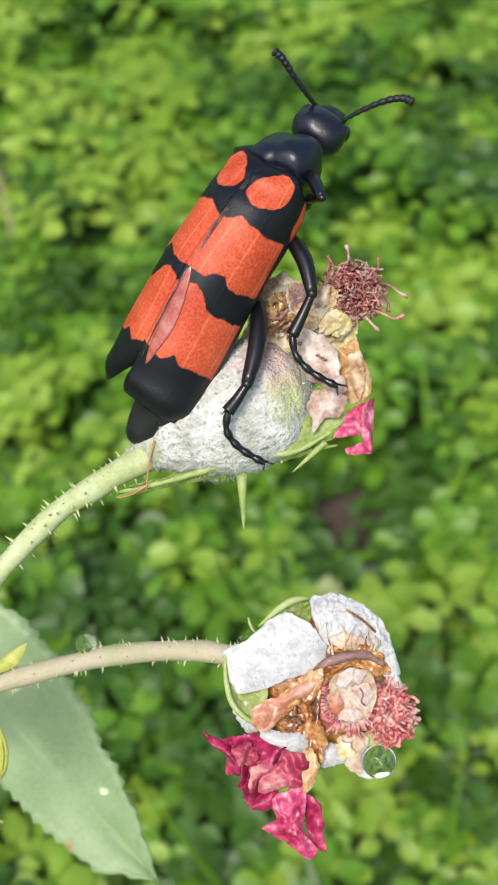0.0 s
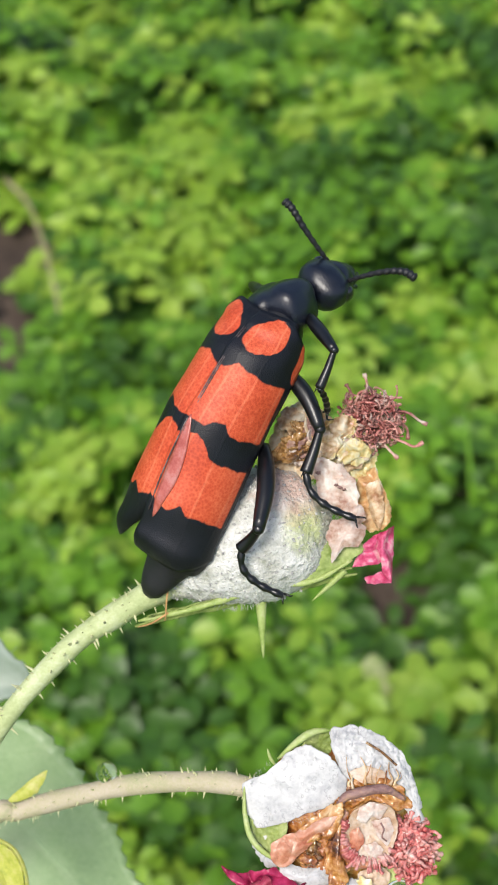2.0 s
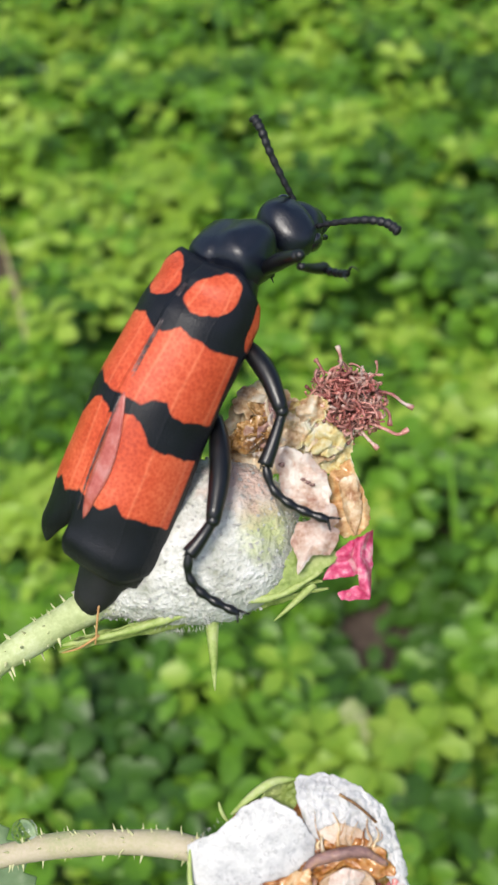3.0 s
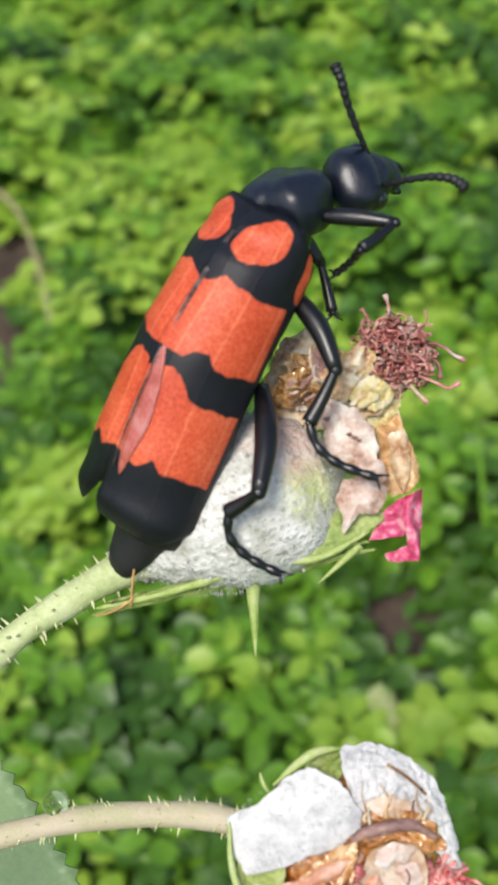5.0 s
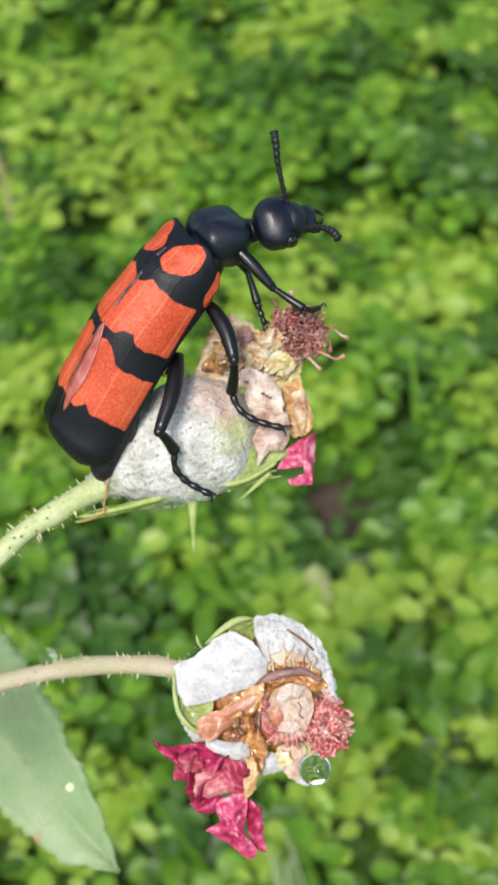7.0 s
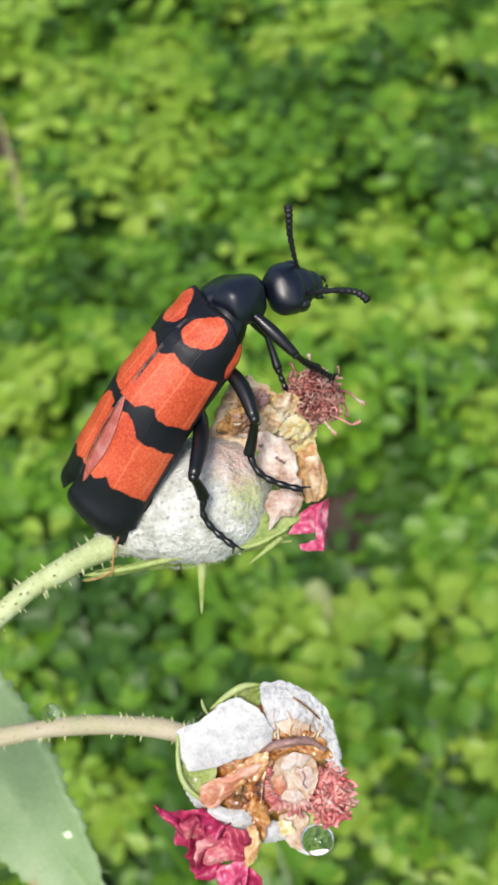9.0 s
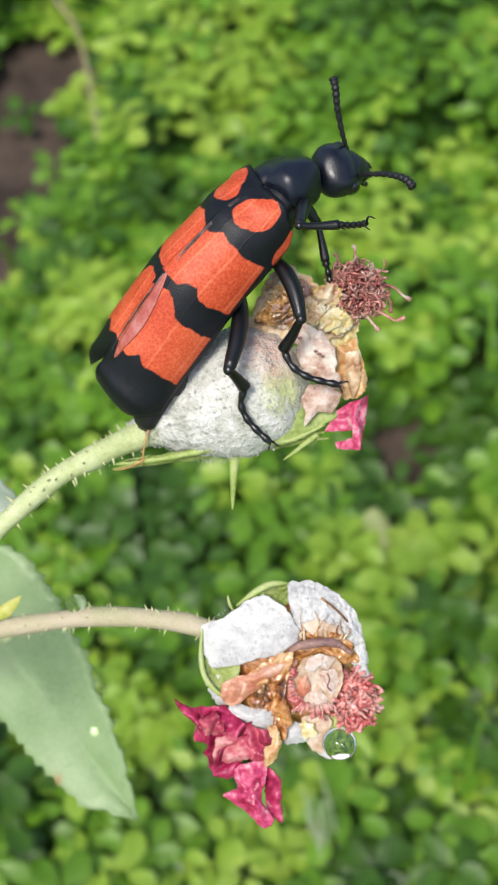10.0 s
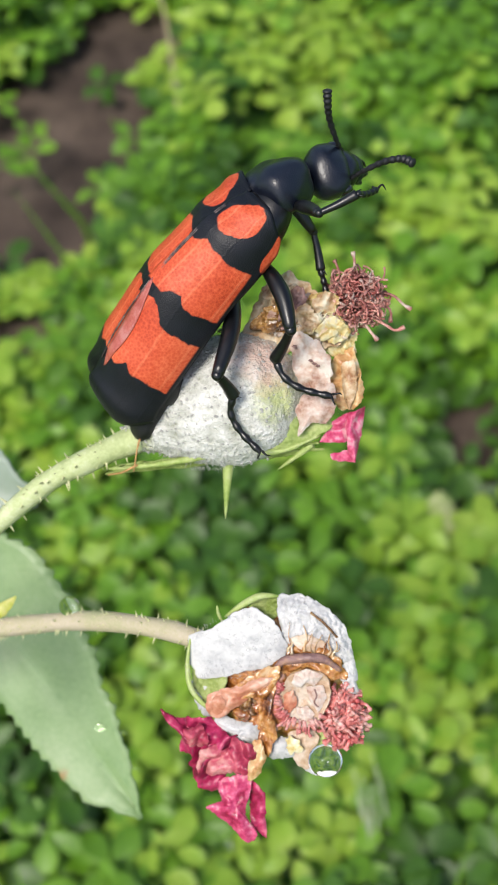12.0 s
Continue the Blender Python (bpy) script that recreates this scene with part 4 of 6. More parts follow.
def lower_rose():
    """The lower rose: wet, with a white downy side, amber middle, coral stamens and magenta petals hanging down."""
    rose = thing("withered_rose", SITE, "wet withered rose with white down, coral stamens and magenta petals", "rose", "withered roses")
    p = rose
    stem(rose, [(-47, -163, -150), (-45, -118, -100), (-41, -70, -46), (-33, -33, -15), (-24.8, -21.6, -5), (-22.3, -20.5, -4), (-18.2, -19.2, -2.8), (-13.4, -17.95, -1.0), (-8.5, -17.4, 1.0), (-6.0, -17.6, 1.6), (-4.4, -18.0, 1.8)], lambda s: 0.68 + 0.06 * s, M_STEM_PALE, 240, 8, 0.4, "pale reddish green bristly stem")
    part("hip", lump((-0.2, -19.6, 0.2), (5.1, 5.0, 2.6), 2, 0.2, 0.5), M_AMBER, rose, "wet amber rose hip")
    for pts, width, label in (([(-6.1, -17.2, 2.6), (-6.05, -19.0, 3.1), (-5.6, -20.6, 3.4), (-4.4, -21.7, 3.5), (-3.0, -21.9, 3.4)], 0.2, "curved green sepal edge"), ([(-3.9, -15.6, 2.4), (-2.7, -14.5, 2.7), (-1.6, -13.8, 2.7), (-0.4, -13.7, 2.4)], 0.26, "curled green sepal"), ([(-4.0, -16.2, 2.0), (-4.4, -15.6, 2.1), (-4.6, -15.0, 2.1)], 0.12, "thin green sepal point")):
        bm = bmesh.new()
        tube(bm, spline([V(*q) for q in pts], 18), lambda s, w=width: w * math.sin(0.3 + 2.5 * s) * MM, 7)
        part("sepal", bm, M_SEPAL_PALE, p, label)
    part("sepal", petal([(-2.4, -14.7, 2.4), (-1.5, -13.9, 2.4), (-0.4, -13.8, 2.0), (-0.3, -15.2, 1.6), (-1.2, -15.6, 1.8)], 21, -0.3, 0.1), M_SEPAL, p, "curled green sepal", solid=0.14)
    part("sepal", petal([(-5.9, -18.4, 2.2), (-5.0, -19.0, 2.4), (-3.4, -19.6, 2.6), (-3.4, -21.4, 2.9), (-4.6, -21.6, 3.0), (-5.6, -20.4, 2.8)], 20, -0.2, 0.15), M_SEPAL, p, "hollow green sepal", solid=0.14)

    def torn(corners, z, stuff, label, seed, **how):
        return part("petal", petal([(x, y, z + (q[0] if q else 0)) for x, y, *q in corners], seed, **how), stuff, p, label, solid=0.12)

    white = torn([(-6.2, -17.2, -0.5), (-4.6, -16.4, -0.2), (-2.7, -14.8, -0.3), (-1.8, -14.6, -0.2), (-0.5, -15.3), (0.6, -16.6), (0.6, -17.6), (-0.8, -18.6), (-2.3, -19.1), (-3.8, -19.8, -0.2), (-5.3, -20.0, -0.3), (-6.0, -18.9, -0.4)], 3.1, M_WHITE, "white downy crinkled petal", 22, bulge=0.22, crumple=0.05, edge=0.09, sharp=0.85, scale=0.8)
    part("down", down((-2.8, -17.4, 3.3), (Vector((2.8, 0.9, 0.3)), Vector((-0.9, 2.0, 0.1)), Vector((0, 0, 0.45))), 420, 0.22, 31), M_HAIR, white)
    # white petals round the top and the far side, overlapping like a cup, with brown dried streaks
    torn([(-0.5, -13.8, 0.2), (0.5, -13.4, 0.2), (1.6, -13.5, 0.2), (2.2, -14.6, 0.4), (1.9, -16.2, 0.6), (0.8, -16.9, 0.7), (0.1, -16.0, 0.5)], 2.2, M_WHITE, "white crumpled petal", 23, bulge=0.2, crumple=0.16, edge=0.08, scale=1.2)
    torn([(1.5, -13.5, 0.2), (2.7, -13.9, 0.3), (3.8, -14.8, 0.2), (3.6, -16.0, 0.5), (2.8, -16.8, 0.7), (1.8, -16.6, 0.8), (1.7, -14.9, 0.4)], 2.2, M_WHITE, "white crumpled petal", 44, bulge=0.2, crumple=0.16, edge=0.08, scale=1.2)
    torn([(3.6, -14.6, 0.2), (4.6, -15.6, 0.2), (5.1, -17.2, 0.3), (4.4, -17.6, 0.5), (3.4, -17.0, 0.7), (3.2, -15.8, 0.4)], 2.2, M_WHITE, "white crumpled petal", 46, bulge=0.2, crumple=0.15, edge=0.08, scale=1.2)
    torn([(4.8, -16.8, 0.3), (5.3, -17.7, 0.3), (5.6, -18.9, 0.3), (5.6, -20.4, 0.2), (5.0, -20.4, 0.3), (4.4, -18.4, 0.6)], 2.0, M_WHITE, "white crumpled petal", 24, bulge=0.3, crumple=0.08, scale=0.9)
    torn([(0.8, -16.3, 0.2), (1.8, -15.9, 0.2), (3.0, -16.2), (3.3, -17.0), (1.6, -17.0, 0.3)], 2.95, M_CREAM, "cream torn petal", 45, bulge=0.08, crumple=0.04, edge=0.05)
    r = random.Random(52)
    for i in range(11):
        x = 0.3 + 4.0 * i / 10
        start = Vector((x + r.uniform(-0.2, 0.4), -15.9 - 0.10 * (x - 1.5) ** 2 + r.uniform(-0.3, 0.7), 3.05))
        end = Vector((0.8 * x + 0.4 + r.uniform(-0.3, 0.3), -17.2 + r.uniform(-0.2, 0.2), 3.4))
        bm = bmesh.new()
        tube(bm, spline([start * MM, (start.lerp(end, 0.4) + Vector((r.uniform(-0.25, 0.25), 0, 0.12))) * MM, (start.lerp(end, 0.75) + Vector((r.uniform(-0.2, 0.2), 0, 0.06))) * MM, end * MM], 10), lambda q, w=r.uniform(0.05, 0.14): w * (0.25 + 0.75 * q) * MM, 6)
        part("streak", bm, (M_AMBER_DRY, M_HONEY, M_TAN)[i % 3], p, "thin brown dried streak")
    bm = bmesh.new()
    tube(bm, spline([V(1.9, -14.4, 2.95), V(2.9, -15.0, 3.0), V(3.9, -15.9, 2.8)], 10), lambda q: 0.09 * MM, 6)
    part("streak", bm, M_BROWN, p, "thin brown dried streak")
    torn([(-5.8, -20.4), (-4.6, -20.6), (-3.8, -20.8), (-3.6, -22.3), (-4.4, -22.7), (-5.2, -22.0)], 2.5, M_WHITE, "white downy petal", 25, crumple=0.06)
    torn([(-3.7, -22.5), (-2.3, -22.4), (-0.6, -22.6), (-0.5, -23.9), (-2.3, -24.0), (-3.4, -23.4)], 3.0, M_WHITE, "white torn petal", 26, crumple=0.08, bulge=0.35)
    torn([(-0.2, -23.5), (0.6, -23.2), (1.7, -23.5), (1.8, -24.5), (0.8, -24.8), (-0.1, -24.7)], 2.8, M_WHITE, "white torn petal", 27, crumple=0.07)
    torn([(1.4, -23.0), (2.6, -22.4), (3.5, -22.9), (3.1, -24.2), (3.0, -25.3), (2.3, -25.2), (1.6, -24.3)], 2.6, M_CREAM, "cream torn petal", 47, crumple=0.06, bulge=0.15, edge=0.05)
    # added white crescent that imitates the bright lower rim of the hanging drop
    torn([(2.3, -24.9), (2.8, -24.6), (3.2, -25.2), (4.0, -25.3), (4.8, -25.0), (4.4, -25.5), (3.6, -25.75), (2.8, -25.5)], 2.3, M_WHITE, "white petal sliver standing in for the bright rim of a water drop", 56, bulge=0.05, crumple=0.03, edge=0.04)
    torn([(3.0, -22.8), (4.4, -22.8), (4.7, -23.6), (3.4, -24.0)], 2.0, M_SEPAL_PALE, "pale green torn sepal", 57, bulge=0.1, crumple=0.05)
    torn([(1.3, -23.2, 0.2), (2.1, -23.0, 0.3), (2.5, -23.9, 0.2), (1.6, -24.3)], 3.0, M_YELLOW, "yellow torn petal edge", 49, crumple=0.05, bulge=0.1)
    # amber, wet middle
    torn([(0.0, -16.9), (1.2, -16.7), (2.6, -16.6), (4.2, -17.2), (4.9, -18.6), (3.6, -18.8), (2, -18.2), (0.6, -18.8), (-0.3, -18.4)], 2.9, M_HONEY, "streaked amber petal", 29, crumple=0.12, fold=0.1, scale=1.0)
    bm = bmesh.new()
    tube(bm, spline([V(-0.1, -18.5, 3.3), V(0.6, -17.8, 3.6), V(1.8, -17.4, 3.75), V(3.1, -17.3, 3.7), V(4.4, -18.0, 3.3)], 30), lambda q: (0.10 + 0.24 * math.sin(math.pi * q) ** 0.7) * MM, 10)
    for v in bm.verts:
        v.co += rough(v.co / MM, 1.6, 8) * 0.07 * MM
    part("petal", bm, M_PURPLE, p, "purplish brown curled petal")
    torn([(-1.4, -19.4), (0.4, -18.6), (0.9, -20.4), (0.8, -22.6), (0.0, -23.4), (-1.6, -22.6), (-2.6, -22.0), (-2.4, -20.6)], 2.9, M_AMBER, "wet amber withered petal", 48, crumple=0.2, scale=1.1)
    torn([(-2.9, -20.3), (-1.2, -18.8, 0.2), (0.4, -18.1, 0.1), (0.1, -19.4), (-0.4, -20.6), (-1.2, -20.4), (-2.4, -21.0)], 3.5, M_HONEY, "streaked amber petal", 28, crumple=0.09, fold=0.18, scale=1.0)
    torn([(-0.5, -20.0), (0.2, -19.6), (0.1, -21.4), (0.6, -23.0), (0.2, -24.6), (-0.5, -23.6), (-0.8, -22)], 3.5, M_HONEY, "streaked amber petal", 30, crumple=0.10, fold=0.16, scale=1.0)
    torn([(-4.3, -20.8, 0.3), (-4.4, -21.5, 0.4), (-3.9, -22.3, 0.3), (-3.1, -22.1, 0.1), (-2.1, -21.1), (-0.9, -20.1, 0.1), (0.3, -19.0, 0.1), (-0.8, -19.1, 0.2), (-2.6, -20.0, 0.2), (-3.6, -20.3, 0.3)], 3.6, M_SALMON, "long salmon pink petal folded over the amber middle", 31, bulge=0.22, crumple=0.07, fold=0.09, sharp=0.4, edge=0.06, scale=1.0)
    torn([(-4.1, -20.9), (-3.4, -20.7, 0.1), (-3.0, -21.3, 0.1), (-3.4, -22.1), (-4.0, -22.0)], 3.95, M_SALMON, "curled salmon pink petal end", 53, bulge=0.15, crumple=0.05, fold=0.08, sharp=0.4, edge=0.05)
    crumpled(p, (-1.7, -21.6, 3.2), (0.8, 0.9, 0.5), 5, 220, (0.4, 0.7), (M_BROWN, M_AMBER, M_BROWN), crumple=0.1)
    # the flower disc: a shallow cream dish with a coral rim
    torn([(0.6, -19.8), (1.0, -18.8, 0.1), (2.2, -18.2, 0.2), (3.6, -18.6, 0.1), (3.9, -20.1), (3.3, -21.7), (2.2, -22.3, 0.1), (1.0, -21.9, 0.1), (0.5, -20.9)], 3.3, M_CREAM, "beige flower disc with a hollow middle", 9, bulge=-0.45, crumple=0.06, edge=0.05, scale=1.1, sharp=0.2).name = "disc"
    torn([(1.3, -19.2, 0.1), (1.5, -18.4, 0.2), (2.4, -18.1, 0.2), (3.2, -18.5, 0.1), (2.7, -19.2, 0.0), (2.2, -19.0, 0.1), (1.8, -19.5)], 3.4, M_BLUSH, "pale blush torn petal", 54, bulge=0.12, crumple=0.08, edge=0.07, sharp=0.7)
    torn([(2.3, -19.5), (3.3, -19.1, 0.1), (3.7, -20.0), (3.2, -21.0), (2.7, -20.4)], 3.25, M_BLUSH, "pale blush petal", 55, bulge=0.1, crumple=0.07, edge=0.06, sharp=0.7)
    torn([(0.9, -20.2), (1.4, -19.8, 0.1), (1.7, -20.6), (1.3, -21.4, 0.1), (0.9, -21.1)], 3.2, M_SALMON, "salmon pink torn petal", 58, bulge=0.1, crumple=0.08, edge=0.08, sharp=0.7)
    torn([(1.7, -21.0), (2.4, -20.8, 0.1), (3.0, -21.3), (2.4, -21.9, 0.1)], 3.2, M_PINKISH, "faded pink torn petal", 59, bulge=0.1, crumple=0.08, edge=0.08, sharp=0.7)
    bm = bmesh.new()
    tube(bm, spline([V(2.8, -19.5, 3.45), V(3.0, -19.9, 3.5), V(2.9, -20.4, 3.45), V(3.2, -20.7, 3.4)], 18), lambda q: 0.06 * MM, 6)
    part("style", bm, M_PURPLE, p, "thin curled brown style")
    bm = bmesh.new()
    tube(bm, spline([V(0.6, -18.9, 3.0), V(0.15, -20.2, 3.15), V(0.5, -21.5, 3.2), V(1.6, -22.2, 3.2), V(3.0, -22.0, 3.0)], 30), lambda q: (0.12 + 0.24 * math.sin(math.pi * q) ** 0.8) * MM, 12)
    for v in bm.verts:
        v.co += rough(v.co / MM, 1.8, 3) * 0.12 * MM
    rim = part("disc_rim", bm, M_SALMON, p, "salmon pink rim of the flower disc")
    r = random.Random(14)
    for i in range(58):
        bm = bmesh.new()
        a = radians(150 + 160 * i / 57 + r.uniform(-4, 4))
        out = Vector((math.cos(a), math.sin(a), 0))
        foot = Vector((2.1, -20.3, 3.35)) + out * r.uniform(1.35, 1.75)
        rise = Vector((r.gauss(0, 0.12), r.gauss(0, 0.12), r.uniform(0.05, 0.3)))
        reach = r.uniform(0.4, 0.8)
        tube(bm, spline([foot * MM, (foot + out * reach * 0.5 + rise) * MM, (foot + out * reach + rise * 0.6) * MM], 6), lambda q, w=r.uniform(0.07, 0.12): w * (0.8 + 0.5 * q) * MM, 6)
        part("stamen", bm, M_CORAL, rim)
    part("stamen_core", lump((4.9, -21.3, 2.3), (1.15, 1.8, 0.8), 19, 0.3, 1.0), M_CORAL, p)
    part("stamen_tuft", tangle((4.9, -21.4, 2.3), (1.5, 2.2, 1.1), 220, 15, 0.125, 0.165), M_CORAL, p, "cluster of coral red stamens")
    # magenta petals hanging below
    def hang(corners, z, stuff, seed, fold, label):
        part("petal", petal([(x, y, z + (q[0] if q else 0)) for x, y, *q in corners], seed, 0.35, 0.10, 0.8, 0.10, 0.5, fold * 1.7), stuff, p, label, solid=0.1)

    hang([(-7.6, -22.4), (-6.6, -23.0), (-5.3, -22.7, 0.4), (-4.2, -22.5), (-3.6, -23.0), (-4.5, -24.5), (-5.0, -25.4), (-6.0, -25.5), (-6.0, -24.2), (-6.8, -23.4)], 2.8, M_MAGENTA, 32, 0.22, "crumpled magenta petal")
    hang([(-4.4, -22.8), (-3.1, -23.3, 0.3), (-1.8, -23.6), (-1.6, -25.4), (-2.7, -26.2), (-4.5, -26.9), (-5.2, -26.0), (-4.8, -24.4)], 3.2, M_MAGENTA, 33, 0.26, "crumpled magenta petal")
    hang([(-4.4, -24.6, 0.3), (-3.2, -24.2), (-2.0, -24.6, 0.3), (-1.6, -25.6), (-2.8, -26.2), (-4.4, -26.4)], 3.6, M_ROSE, 36, 0.16, "crumpled rose red petal")
    hang([(-2.4, -23.6), (-0.8, -23.8, 0.3), (-0.5, -24.9), (-0.7, -25.8), (-1.8, -26.0), (-2.2, -24.8)], 3.7, M_ROSE, 37, 0.14, "crumpled rose red petal")
    hang([(-5.6, -23.4, 0.4), (-4.6, -23.1), (-3.9, -23.8, 0.4), (-4.4, -24.6), (-5.2, -24.6, 0.4)], 3.5, M_ROSE, 40, 0.2, "crumpled rose red petal")
    hang([(-4.6, -26.4), (-2.7, -26.3), (-2.7, -27.5), (-4.0, -27.7), (-4.8, -27.0)], 2.9, M_MAGENTA, 41, 0.12, "crumpled magenta petal")
    hang([(-0.9, -23.6), (-0.3, -23.4), (0.05, -24.6), (-0.3, -25.8), (-0.9, -26.2), (-1.0, -25.0)], 3.9, M_AMBER_DRY, 38, 0.10, "streaked amber petal")
    hang([(-0.8, -26.6), (0.2, -27.1), (0.35, -29.0), (0.7, -30.5), (-0.1, -30.2), (-0.8, -28.4)], 2.9, M_MAGENTA, 35, 0.2, "hanging magenta petal")
    hang([(-3.0, -26.8), (-1.9, -26.2, 0.3), (-0.8, -25.9), (-0.8, -27.4), (-1.0, -28.9), (0.1, -30.3), (-0.6, -30.8), (-1.9, -29.8), (-3.6, -28.8), (-2.7, -28.2)], 3.3, M_PINK, 34, 0.08, "hanging bright pink petal")
    return rose


def drop(at, size, stretch=(1, 1, 1), label="clear round water drop on the bristly stem"):
    bm = bmesh.new()
    ball(bm, (0, 0, 0), (size * stretch[0] * MM, size * stretch[1] * MM, size * stretch[2] * MM), 20, 28)
    ob = part("water_drop", bm, M_WATER, m=perch(*at))
    ob.visible_shadow = False
    return tagged(ob, label, "water drop", "water drops")


def rose_leaf(name, m, length, sides, bend, material, seed, label, teeth=26):
    """A toothed leaf along +x from its base, with a folded midrib and side veins."""
    leaf = thing(name, m, label, "leaf", "rose leaves")
    n, r = teeth * 3, random.Random(seed)

    width = max(w for _, w in sides[0])

    def half(s, side=1):
        """The width of one half of the blade (millimetres) at a share of its length."""
        return between(s * length, sides[side < 0])

    def height(s, q):
        return bend * s * s * length * 0.2 - 0.05 * width * (1 - q) + 0.06 * width * q + 0.25 * noise.noise(Vector((s * 5, q * 2, seed)))

    bm = bmesh.new()
    rows = []
    for i in range(n + 1):
        s = i / n
        row = []
        tooth = 1 + 0.09 * ((i % 3) / 2.0 - 0.4) * (1 if 2 < i < n - 1 else 0) * r.uniform(0.2, 1.5) + 0.03 * noise.noise(Vector((s * 9, seed, 2)))
        for k in range(-6, 7):
            q = k / 6
            w = half(s, k) * (tooth if abs(k) == 6 else 1)
            lead = 0.25 * abs(q) ** 2 * (1 if abs(k) == 6 else 0.8)
            row.append(bm.verts.new(V(s * length + lead, q * w, height(s, abs(q)))))
        rows.append(row)
    for a, b in zip(rows, rows[1:]):
        for k in range(12):
            bm.faces.new((a[k], b[k], b[k + 1], a[k + 1]))
    part("blade", bm, material, leaf, solid=0.22)
    bm = bmesh.new()
    tube(bm, spline([V(s * length, 0, height(s, 0) + 0.05) for s in (-0.3, -0.1, 0, 0.25, 0.5, 0.75, 0.97)], 24), lambda s: (0.26 * (1 - s) + 0.05) * MM, 7)
    for i in range(1, 9):
        for side in (-1, 1):
            s = i / 10
            pts = [V((s + 0.10 * q) * length, side * q * half(s, side) * 0.9, height(s + 0.1 * q, q) + 0.04) for q in (0, 0.35, 0.7, 1.0)]
            tube(bm, spline(pts, 8), lambda u: (0.06 * (1 - u) + 0.02) * MM, 5)
    part("midrib", bm, M_VEIN, leaf)
    return leaf


def bract():
    b = thing("bract", perch(0, 0, -3.5), "yellow-green curled bract on the rose stem", "bract")
    part("blade", petal([(-22.9, -19.6, 0.2), (-21.6, -18.4, 0.4), (-20.2, -17.5, 0.2), (-20.8, -18.9, 0.4), (-22.1, -19.6, 0.3)], 41, 0.25, 0.05, 0.5, 0.04), M_BRACT, b, solid=0.16)
    part("blade", petal([(-26.0, -22.6, -0.6), (-24.4, -22.4, 0.0), (-22.6, -23.1, 0.3), (-21.8, -24.7, 0.3), (-21.9, -26.4, 0.0), (-22.4, -27.4, -0.2), (-23.4, -26.2, 0.2), (-24.4, -24.9, 0.2), (-25.4, -23.8, -0.2)], 42, -0.5, 0.08, 0.5, 0.05), M_BRACT, b, solid=0.16)
    bm = bmesh.new()
    tube(bm, spline([V(-22.3, -27.1, 0.0), V(-22.7, -28.6, 0.0), V(-22.7, -29.9, 0.0), V(-21.8, -30.2, 0.0)], 12), lambda q: (0.3 - 0.2 * q) * MM, 7)
    tube(bm, spline([V(-26.2, -22.5, -0.5), V(-24.4, -22.2, 0.1), V(-22.5, -22.9, 0.5), V(-21.6, -24.7, 0.5), V(-21.7, -26.4, 0.2), V(-22.3, -27.3, 0.0)], 24), lambda q: 0.14 * MM, 7)
    part("tip", bm, M_BRACT, b)


beetle_rose()
lower_rose()
LARGE = ([(0, 0.3), (4, 4.5), (9, 6.6), (12.5, 6.6), (17.9, 5.5), (22.4, 4.0), (26.9, 2.7), (29.4, 1.5), (32.5, 0.1)], [(0, 0.3), (4, 3.0), (9, 4.0), (18, 3.9), (21, 4.0), (25.6, 3.6), (28.5, 3.1), (30.5, 1.5), (32.5, 0.1)])
SMALL = ([(0, 0.2), (5, 4.2), (9, 4.9), (14, 3.7), (17.5, 1.6), (19, 0.1)],) * 2
rose_leaf("rose_leaf", perch(-34.2, -15.3, -20.0, 0, 0, -47), 32.5, LARGE, 0.0, M_LEAF, 2, "large green toothed rose leaf with a water drop, below the stem")
rose_leaf("rose_leaf", perch(-44.0, -10.2, -25.0, 0, 0, -12), 19.0, SMALL, -0.2, M_LEAF_PALE, 5, "pale green toothed rose leaf seen behind the stem", 18)
bract()
drop((-15.8, -17.35, -1.7), 0.74)
drop((4.1, -24.4, 3.1), 1.2, (1.0, 0.95, 0.75), "hanging water drop under the wet rose")
drop((-16.3, -31.8, -19.7), 0.5, (1.0, 0.7, 0.3), "flat water drop lying on the rose leaf")


# ---- the beetle: x forward, y to its left, z up, in millimetres ----
WING_TOP = [(1.8, 1.7), (3, 2.55), (5, 3.45), (10, 4.3), (15, 3.95), (18, 3.15), (20.4, 2.3)]
WING_WIDTH = [(1.8, 2.75), (2.7, 3.15), (4, 3.35), (7, 3.55), (10, 3.7), (15, 3.95), (18, 4.05), (20.4, 3.7)]
WING_LOW = [(1.8, 0.3), (4, -0.5), (10, -0.7), (16, -0.6), (20.4, 0.1)]


